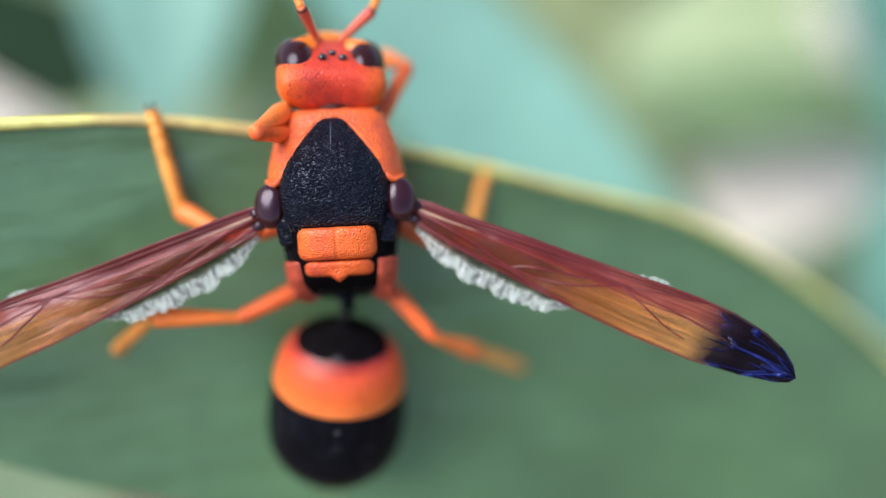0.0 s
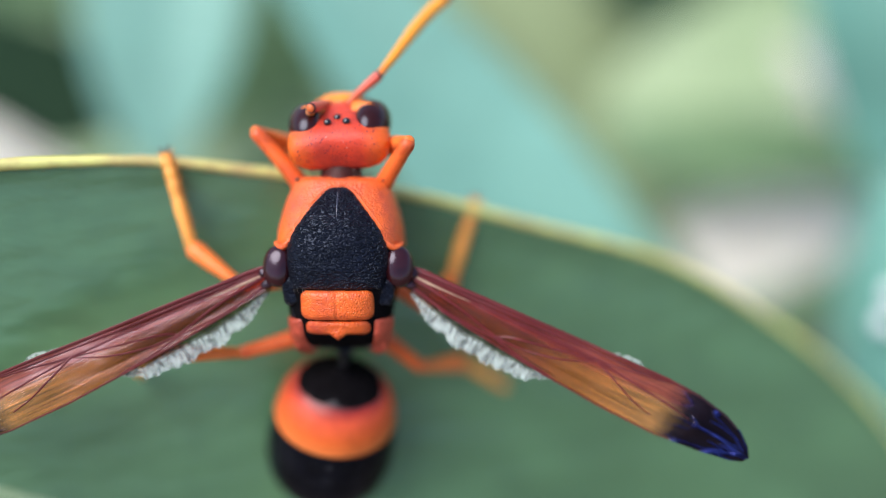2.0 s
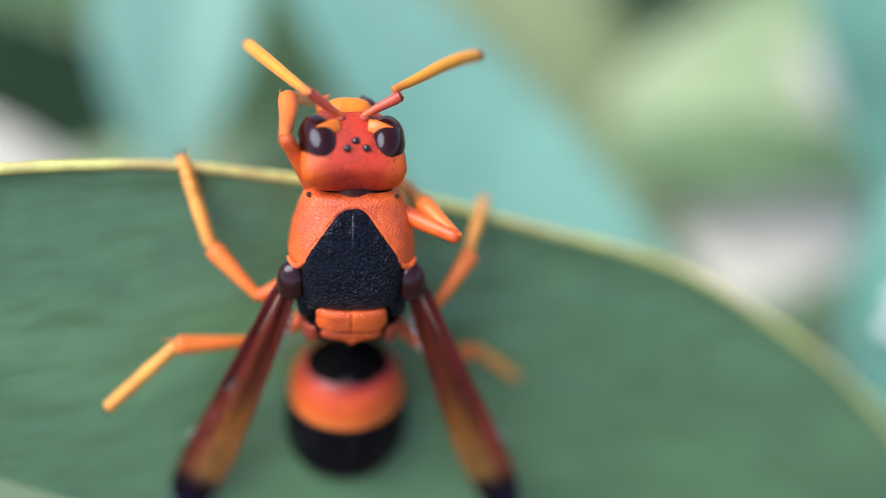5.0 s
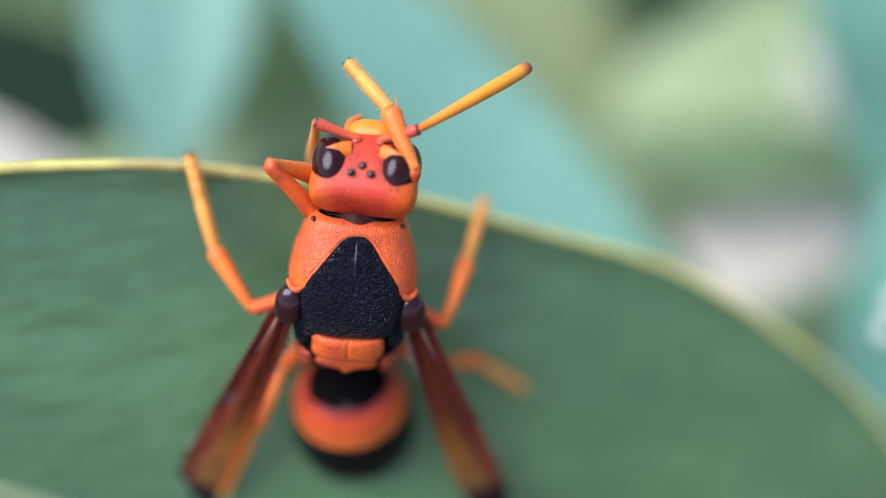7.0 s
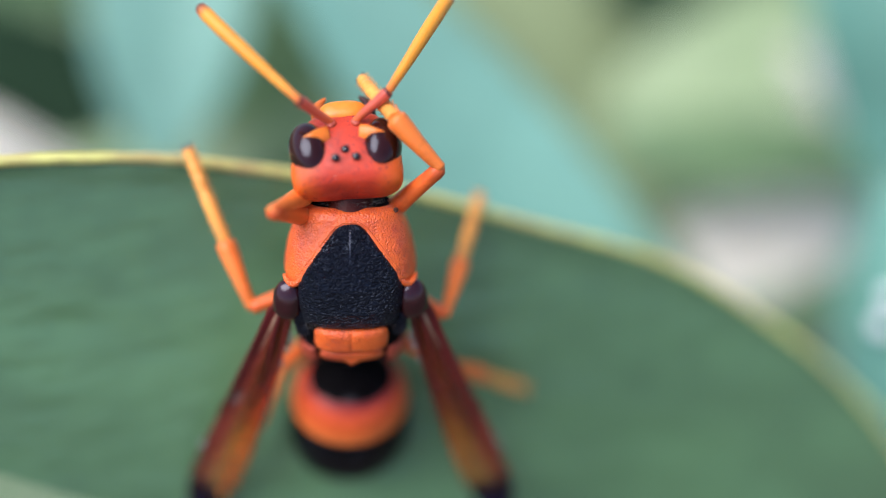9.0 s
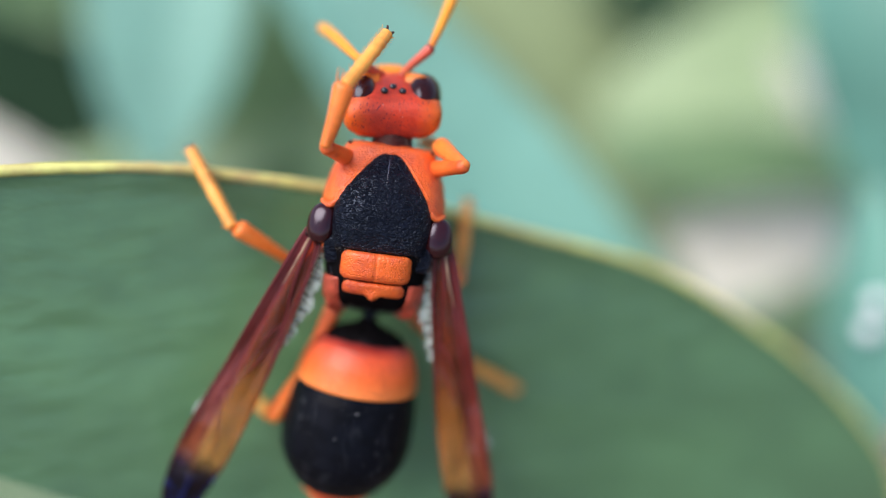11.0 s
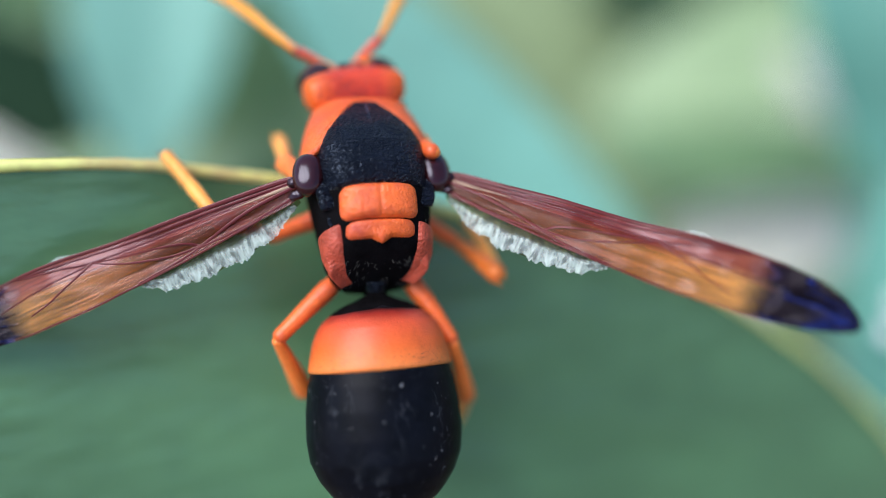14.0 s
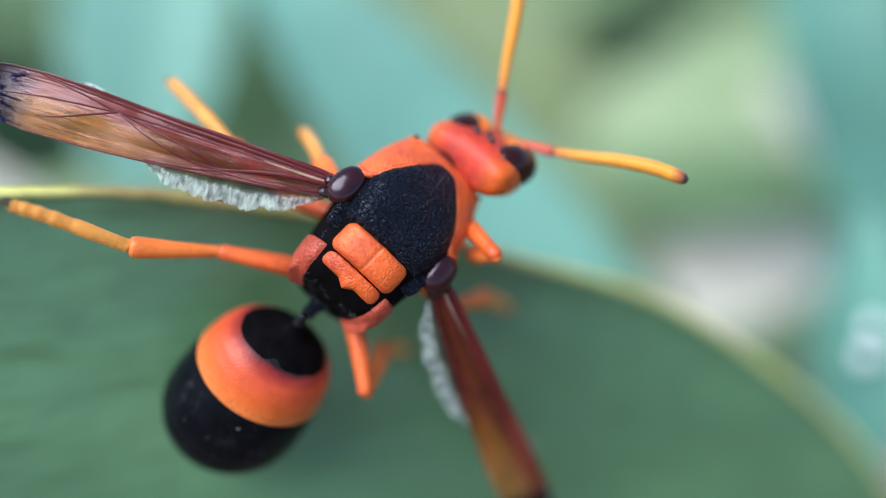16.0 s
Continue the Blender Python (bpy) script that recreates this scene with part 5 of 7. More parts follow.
    wingR = [
        (0, 4.3, -0.7, 0.1, -0.6, -6.2, -26.7), (0.5, 4.3, -0.7, 0.1, -0.5, -8.3, -27.3), (1, 4.3, -0.7, 0.1, -1, -3.4, -28.2), (1.5, 4.3, -0.7, 0.1, -1.3, -2.3, -26.7),
        (2, 4.3, -0.7, 0.1, -1.3, -3.2, -27.7), (2.5, 4.3, -0.7, 0.1, -1.5, -1.6, -28.1), (3, 4.3, -0.7, 0.1, -2, -2.5, -27.4), (3.5, 4.3, -0.7, 0.1, -5.1, -8.6, -25.4),
        (4, 4.3, -0.7, 0.1, -3.5, -5.4, -41), (4.2, 4.3, -0.7, 0.1, -0.5, 0.8, -65.7), (6.3, 4.3, -0.7, 0.1, -1.5, 6.4, -70), (6.5, 4.3, -0.7, 0.1, -2.5, 9.9, -60.7),
        (7, 4.3, -0.7, 0.1, -2, 11.4, -66.9), (7.5, 4.3, -0.7, 0.1, -2, 12.6, -68.2), (8, 4.3, -0.7, 0.1, -0.6, 13.3, -69.5), (8.5, 4.3, -0.7, 0.1, -2.9, 10, -70.3),
        (9, 4.3, -0.7, 0.1, -1.5, 10.4, -71.4), (9.2, 4.3, -0.7, 0.1, -5.2, 14.1, -75.3), (11.3, 4.3, -0.7, 0.1, 3.1, 14.4, -76.2), (11.5, 4.3, -0.7, 0.1, 2.7, 18.2, -78.8),
        (12, 4.3, -0.7, 0.1, 14.3, 14.2, -72.2), (12.5, 4.3, -0.7, 0.1, 18.1, -15.2, -51), (13, 4.3, -0.7, 0.1, 14.6, -19.3, -41), (13.5, 4.3, -0.7, 0.1, 21.3, -18.7, -36.7),
        (13.6, 4.3, -0.7, 0.1, 19.4, -15.6, -32.2), (14, 4.3, -0.7, 0.1, 18.8, -17.9, -34.9), (14.5, 4.3, -0.7, 0.1, 19, -12.5, -28.9), (14.8, 4.3, -0.7, 0.1, 21.9, -8.9, -29.8),
        (15, 4.3, -0.7, 0.1, 22, -14.7, -35.2), (15.5, 4.3, -0.7, 0.1, 17.9, -4.4, -26.4), (16, 4.3, -0.7, 0.1, 12, 23.3, -18.9),
    ]
    scapeL = [
        (0, -0.75, 5.74, -1.17, -24.2, -57.9, 137.3), (0.5, -0.75, 5.74, -1.17, -30.3, -61.4, 144.6), (1, -0.75, 5.74, -1.17, -67, -38.4, -157.8),
        (1.5, -0.75, 5.74, -1.17, -65.5, -38.1, -154.3), (2, -0.75, 5.74, -1.17, -87.2, -60.5, -129), (2.5, -0.75, 5.74, -1.17, -50.7, -46.1, -172.3),
        (3, -0.75, 5.74, -1.17, -44.1, -39.9, -179.8), (3.5, -0.75, 5.74, -1.17, -37.9, -23, 170.5), (4, -0.75, 5.74, -1.17, -28.4, -29.1, 152.1),
        (4.2, -0.75, 5.74, -1.17, -23.5, -16.5, 142), (6.3, -0.75, 5.74, -1.17, -28.3, -30.7, 157.7), (6.5, -0.75, 5.74, -1.17, -28, -15.6, 156.7),
        (7, -0.75, 5.74, -1.17, -28.9, -12.4, 162.9), (7.5, -0.75, 5.74, -1.17, -30, -11.7, 172.9), (8, -0.75, 5.74, -1.17, -30.8, -3.5, -177.2),
        (8.5, -0.75, 5.74, -1.17, -24.6, -29, 152), (9, -0.75, 5.74, -1.17, -16.9, -30.5, 136.4), (9.2, -0.75, 5.74, -1.17, -2.7, -55.9, 108.3),
        (11.3, -0.75, 5.74, -1.17, -64.3, -54.7, -167.8), (11.5, -0.75, 5.74, -1.17, -41, -41.8, 164.1), (12, -0.75, 5.74, -1.17, -31.9, -6.9, 143.5),
        (12.5, -0.75, 5.74, -1.17, -31, -12.5, 147.9), (13, -0.75, 5.74, -1.17, -29.7, -15.5, 147.6), (13.5, -0.75, 5.74, -1.17, -39.7, -36.8, -178.4),
        (13.6, -0.75, 5.74, -1.17, -25.7, -7, 153.3), (14, -0.75, 5.74, -1.17, -26, -18.3, 154.2), (14.5, -0.75, 5.74, -1.17, -26, -9.7, 154.8),
        (14.65, -0.75, 5.74, -1.17, -32.5, -40.7, -178.6), (14.8, -0.75, 5.74, -1.17, -72.2, -61.2, -123.1), (15, -0.75, 5.74, -1.17, -60.8, -65, -136.4),
        (15.5, -0.75, 5.74, -1.17, -9, -61.8, 165.7), (16, -0.75, 5.74, -1.17, 25.5, -49.8, 119.7),
    ]
    scapeR = [
        (0, 0.75, 5.74, -1.17, 19.8, -22.2, 40.8), (0.5, 0.75, 5.74, -1.17, 20.6, -25.3, 38.9), (1, 0.75, 5.74, -1.17, 29.6, -20.4, 10.9), (1.5, 0.75, 5.74, -1.17, 33.1, -9.9, -5.9),
        (2, 0.75, 5.74, -1.17, 18.8, -10.1, 37.3), (2.5, 0.75, 5.74, -1.17, 18.8, -6, 39.7), (3, 0.75, 5.74, -1.17, 18, -29.8, 50.8), (3.5, 0.75, 5.74, -1.17, 19.5, -22.8, 47.4),
        (4, 0.75, 5.74, -1.17, 12.3, -1.9, 66.5), (4.2, 0.75, 5.74, -1.17, 12.7, -4.6, 59.4), (6.3, 0.75, 5.74, -1.17, 14.5, -7.9, 13.7), (6.5, 0.75, 5.74, -1.17, 14.4, -9.4, 24.5),
        (7, 0.75, 5.74, -1.17, 16.2, -13, 22.4), (7.5, 0.75, 5.74, -1.17, 13.2, 5.8, 42.6), (8, 0.75, 5.74, -1.17, 15.8, -23.7, 45.6), (8.5, 0.75, 5.74, -1.17, 16.3, -34.6, 46),
        (9, 0.75, 5.74, -1.17, 21.9, -10.1, 38.2), (9.2, 0.75, 5.74, -1.17, 24, 4.8, 25.8), (11.3, 0.75, 5.74, -1.17, 23.9, -25.3, 48.7), (11.5, 0.75, 5.74, -1.17, 20.2, -26.5, 54.9),
        (12, 0.75, 5.74, -1.17, 32.8, -58.5, 36.7), (12.5, 0.75, 5.74, -1.17, 49.2, -56.9, 14.9), (13, 0.75, 5.74, -1.17, 44.9, -39.2, 18.8),
        (13.5, 0.75, 5.74, -1.17, 51.6, -38.3, 2.6), (13.6, 0.75, 5.74, -1.17, 51.3, -56.4, 3.1), (14, 0.75, 5.74, -1.17, 45.6, -46.9, 8.7),
        (14.5, 0.75, 5.74, -1.17, 101.3, -58.1, -61.9), (14.65, 0.75, 5.74, -1.17, 68.7, -44.8, -18), (14.8, 0.75, 5.74, -1.17, 57.3, -22.8, 6.4),
        (15, 0.75, 5.74, -1.17, 41.5, -15.2, 34.8), (15.5, 0.75, 5.74, -1.17, 38.2, -9.8, 36.6), (16, 0.75, 5.74, -1.17, 37.2, 3.6, 25.7),
    ]
    flagL = [
        (0, -1.77, 6.68, 1.04, -11.8, 20, 108.9), (0.5, -1.76, 6.46, 1.12, -12, 16.2, 107.8), (0.75, -2.2, 5.72, 0.78, -6.9, 27.1, 138.7), (1, -2.64, 4.98, 0.45, 4.6, 33.7, 173.6),
        (1.5, -2.59, 4.86, 0.44, 4.8, 36.6, -176.7), (2, -1.56, 4.75, 1.1, 26, 76.8, -142.5), (2.5, -2.54, 5.5, 0.71, 43.2, 75.1, -118.7), (3, -2.74, 5.74, 0.5, 60.3, 76.9, -95),
        (3.5, -3.11, 6.14, -0.15, 52.7, 66.4, -96.6), (4, -2.76, 6.81, 0.1, -39.8, 80.3, 170.4), (4.2, -2.71, 7.28, -0.43, -75.8, 34.5, 126.9),
        (5.25, -2.77, 6.93, -0.13, -54, 70.3, 156.6), (6.3, -2.82, 6.59, 0.16, 58, 64.1, -84.1), (6.5, -3.05, 6.74, -0.47, 54.4, 67, -81.7),
        (7, -3.18, 6.49, -0.61, 25.5, 56, -108.1), (7.5, -3.28, 6.06, -0.64, 17.6, 63, -112.7), (8, -3.34, 5.62, -1.01, 20.8, 64, 174),
        (8.25, -3.05, 6.21, -0.46, -49.6, 57.6, 173.6), (8.5, -2.76, 6.81, 0.09, -65, 27.5, 145.6), (9, -2.37, 7.29, 0.16, -64.2, 25.6, 136),
        (9.2, -1.21, 7.13, 0.99, -59.6, 26.1, 137), (11.3, -2.22, 5.43, 0.96, -69.4, 47.8, 121.5), (11.5, -2.61, 6.28, 0.57, -62.7, 15.8, 131.8),
        (12, -2.82, 7.28, -0.85, -57.2, -0.7, 139.5), (12.5, -2.9, 7.09, -0.6, -53.5, -13.4, 146.8), (13, -2.87, 7.09, -0.47, -47.6, -12.2, 141.6),
        (13.5, -2.83, 5.68, 0.39, -40.8, -6.1, 128.4), (13.6, -3.05, 6.91, -0.85, -38, -7.4, 133.7), (14, -2.97, 6.82, -0.35, -34.3, -3, 127.5),
        (14.5, -3.07, 6.83, -0.73, -32.3, -3.9, 133.8), (14.8, -1.43, 4.7, 1.11, -29.4, 0.9, 124.5), (15, -1.55, 4.99, 1.19, -27.6, 3.1, 130.4),
        (15.5, -1.94, 6.05, 1.12, -26.5, -10.8, 128.8), (16, -1.58, 7.2, 0.82, -24.4, -33.5, 121.8),
    ]
    flagR = [
        (0, 2.57, 7.32, -0.18, 11.5, -7.4, 64.6), (0.5, 2.58, 7.22, -0.06, 11.1, -6.8, 67), (1, 3.14, 6.21, -0.26, 7.5, 28.3, 93.9), (1.25, 3.22, 5.84, -0.49, 11.5, 61.2, 93.7),
        (1.5, 3.3, 5.48, -0.72, 168, 85.5, -113.4), (1.75, 3.04, 6.39, -0.71, -47.3, 55, 42.6), (2, 2.79, 7.29, -0.71, -52.6, 16.4, 51.5), (2.5, 2.74, 7.4, -0.89, -44.5, 22.5, 55.7),
        (3, 2.18, 7.49, 0.13, -37.4, 17.5, 57.7), (3.5, 2.37, 7.51, -0.16, -35.8, 38, 53.5), (4, 1.79, 8.13, -1.08, -22.8, 23.7, 68.8), (4.2, 2.07, 7.97, -0.96, -20.3, 21.4, 64.3),
        (4.9, 2.46, 7.43, -0.91, -3.7, 25.3, 23.8), (5.6, 2.86, 6.89, -0.86, 6.8, 38.2, -17.8), (6.3, 3.25, 6.35, -0.81, 2.4, 53.7, -68.1), (6.5, 3.08, 6.81, -0.74, 57.3, 53.4, 8.1),
        (7, 3.09, 6.71, -0.58, 67.5, 28.6, 33), (7.5, 2.65, 7.5, -1.43, 65.2, 12.5, 47), (8, 2.41, 7.45, -0.12, 62, 25.1, 49.3), (8.5, 2.24, 7.28, 0.31, 56.2, 19.8, 45.5),
        (9, 2.76, 7.33, -0.71, 55.7, 33.9, 48.8), (9.2, 3.08, 6.87, -1.38, 53.5, 32.7, 50.2), (11.3, 2.3, 7.51, -0.06, 53.8, 7.9, 66.3), (11.5, 2.09, 7.65, -0.01, 48.6, 7.1, 65.8),
        (12, 1.84, 6.56, 1.05, 42.3, 14.8, 52.7), (12.5, 2.12, 6.11, 1.01, 42.2, -17.2, 45), (13, 2.66, 6.39, 0.48, 39.3, -19.8, 43.3), (13.5, 2.79, 5.84, 0.44, 41.7, -37.4, 33.6),
        (13.6, 2.19, 5.82, 1, 34.1, -26.1, 43.2), (14, 2.51, 6.01, 0.73, 30.7, 1.6, 54.1), (14.5, 1.4, 4.53, 1.04, 28.8, -2.7, 48.2), (14.8, 3.13, 6.01, -0.16, 28.6, -13.5, 35.2),
        (15, 2.81, 7.18, -0.48, 29.4, -20.9, 28.1), (15.5, 2.81, 7.27, -0.72, 26.8, -18.5, 32.9), (16, 3.09, 6.87, -1.33, 29.4, -5.6, 21.1),
    ]
    ML = [
        (0, -2.3, -1.2, -3.6, 11.1, -13.2, -165.9, -8.2, 22.7, -50.7, 7.35, -3.35, -1.81, -11.3, -26.2, -92.2), (0.5, -2.3, -1.2, -3.6, 11.2, -13.2, -166.4, -7.5, 25.7, -48.2, 7.42, -3.15, -2.04, -10.9, -26.6, -93),
        (1, -2.3, -1.2, -3.6, 12.8, -15.2, -174.6, -13.4, 15, -49, 7.58, -3.43, -1.21, -14.7, -18, -84.8), (1.5, -2.3, -1.2, -3.6, 12.1, -14.9, -172.4, -12.1, 5.6, -49.3, 7.65, -3.55, -0.46, -14.4, -12.9, -84.7),
        (2, -2.3, -1.2, -3.6, 11, -15, -168.1, -11.3, 10.9, -53.1, 7.37, -3.69, -0.89, -13.9, -14.1, -86.9), (2.5, -2.3, -1.2, -3.6, 11.2, -15.7, -168.5, -11.1, 12.1, -49.8, 7.57, -3.51, -0.99, -14.9, -13.9, -84.8),
        (3, -2.3, -1.2, -3.6, 8.1, -15.2, -156.3, -8.5, 14.5, -58.4, 6.99, -3.88, -1.17, -12.6, -14.8, -94.6), (3.5, -2.3, -1.2, -3.6, 10.4, -14.2, -164.9, -10.1, 22.1, -55.4, 7.07, -3.59, -1.77, -12.6, -12, -86.9),
        (4, -2.3, -1.2, -3.6, 9.5, -14.6, -160.4, -10.5, 8, -61.4, 6.83, -4.09, -0.65, -11.8, -9, -92.9), (4.2, -2.3, -1.2, -3.6, 7.7, -15.7, -152.1, -10.8, 12.4, -73.3, 5.92, -4.4, -1.01, -11.5, 3.2, -102.4),
        (6.3, -2.3, -1.2, -3.6, 10.6, -18.2, -162.8, -17.2, 29, -74.3, 5.71, -3.96, -2.28, -16.3, 20.1, -96.3), (6.5, -2.3, -1.2, -3.6, 9.8, -15.7, -159.8, -12.4, 25.6, -72.2, 5.9, -4.04, -2.03, -12.8, 13.2, -96.6),
        (7, -2.3, -1.2, -3.6, 11, -16.4, -164.1, -15.7, 22.1, -74, 5.8, -4.18, -1.77, -13.9, 12.8, -91.7), (7.5, -2.3, -1.2, -3.6, 11.5, -16.1, -165.8, -16, 16.7, -74.5, 5.8, -4.34, -1.35, -13.9, 7.9, -90.6),
        (8, -2.3, -1.2, -3.6, 10.4, -15.4, -161.7, -13.8, 15.4, -76.3, 5.67, -4.4, -1.25, -12.4, 3.9, -93.8), (8.5, -2.3, -1.2, -3.6, 12, -17, -168.3, -19.5, 16.9, -86, 4.91, -4.49, -1.37, -15.3, 16.9, -86),
        (9, -2.3, -1.2, -3.6, 11.1, -17.2, -165.3, -18.5, 16.4, -89.1, 4.67, -4.51, -1.32, -14.9, 16.4, -89.1), (9.2, -2.3, -1.2, -3.6, 12.1, -21.7, -168.8, -20.4, 23, -78.3, 5.48, -4.24, -1.84, -21, 12.4, -92),
        (10.25, -2.3, -1.2, -3.6, 6.7, -5.2, -156.6, 10.5, -8.3, -59.8, 6.94, -4.02, 0.68, 0.7, 11, -85.5), (11.3, -2.3, -1.2, -3.6, 4.7, 12.1, -145.7, 38.5, -44.5, -58.9, 6.33, -2.87, 3.29, 22, 7.3, -80.1),
        (11.5, -2.3, -1.2, -3.6, 4.7, 15.1, -150.5, 34.2, -49.1, -48.8, 6.63, -2.31, 3.55, 23.8, 0.3, -76.5), (11.75, -2.3, -1.2, -3.6, 5.9, 35.1, -151.5, 60.7, -46.9, -65.6, 5.93, -2.92, 3.43, 44.8, -14.6, -92.6),
        (12, -2.3, -1.2, -3.6, 7, 55.1, -152.1, 83.6, -40.2, -78.3, 5.33, -3.52, 3.03, 70.7, -21.8, -114.2), (12.5, -2.3, -1.2, -3.6, 0, 49, -162.9, 68.9, -19.3, -57.2, 7, -3.73, 1.55, 65.5, -24.6, -108.8),
        (12.75, -2.3, -1.2, -3.6, 1.4, 27.7, -162.5, 50.6, 5.3, -51.8, 7.5, -3.68, -0.43, 41.4, -25.7, -98.1), (13, -2.3, -1.2, -3.6, 2.4, 6.4, -162.6, 32.3, 30.3, -54.3, 6.97, -3.3, -2.37, 17.7, -22.8, -88),
        (13.5, -2.3, -1.2, -3.6, 2.6, 4.3, -174.1, 27.1, 36.7, -44.4, 7.29, -2.63, -2.81, 10.6, -35, -64.9), (13.6, -2.3, -1.2, -3.6, 3.9, 1.1, -174.1, 28.6, 34.4, -32.4, 7.87, -2.08, -2.66, 5.9, -30.5, -61.6),
        (13.73, -2.3, -1.2, -3.6, 4.8, 12.7, -175.2, 43.9, -2.7, -13.5, 9.17, -1.09, 0.22, 17.5, -23.1, -62.6), (13.87, -2.3, -1.2, -3.6, 5.5, 24.3, -176.2, 48.6, -42.3, -0.9, 8.07, -0.06, 3.16, 28.4, -15.6, -62),
        (14, -2.3, -1.2, -3.6, 6, 35.8, -177.2, 18.9, -80.7, 41.4, 5.17, 0.5, 4.64, 39.1, -8.4, -60), (14.5, -2.3, -1.2, -3.6, 5.9, 41.2, -179.5, -54.6, -67.8, 114.2, 3.87, 1.62, 4.35, 41.2, -12.9, -54.3),
        (14.6, -2.3, -1.2, -3.6, 3.2, 50.2, 173.5, -23.9, -55.4, 84.2, 4.87, 2.65, 3.87, 44.6, -45, -37.7), (14.7, -2.3, -1.2, -3.6, -2.3, 58.8, 164.1, -10.5, -38.9, 71.4, 5.76, 3.47, 2.95, 18.9, -75.2, 3.8),
        (14.8, -2.3, -1.2, -3.6, -13.1, 66.6, 149.5, -3.2, -21.2, 65, 6.45, 3.97, 1.7, -83.1, -64, 120.6), (15, -2.3, -1.2, -3.6, -3, 69.6, 158.2, -12.8, -19.5, 63.9, 6.55, 3.98, 1.57, -85.4, -61, 118.1),
        (15.5, -2.3, -1.2, -3.6, 27.5, 49.3, -169, -8, -8, 48.9, 7.66, 3.5, 0.65, -57.5, -56, 73.8), (15.75, -2.3, -1.2, -3.6, 31.3, 36.6, -163.3, -10, -24, 24.4, 8.51, 1.77, 1.91, -1.6, -43.4, 6.1),
        (16, -2.3, -1.2, -3.6, 33.3, 23.8, -159.2, -3.7, -39.1, -3.9, 8.24, -0.25, 2.96, 14.4, -9, -24.7),
    ]
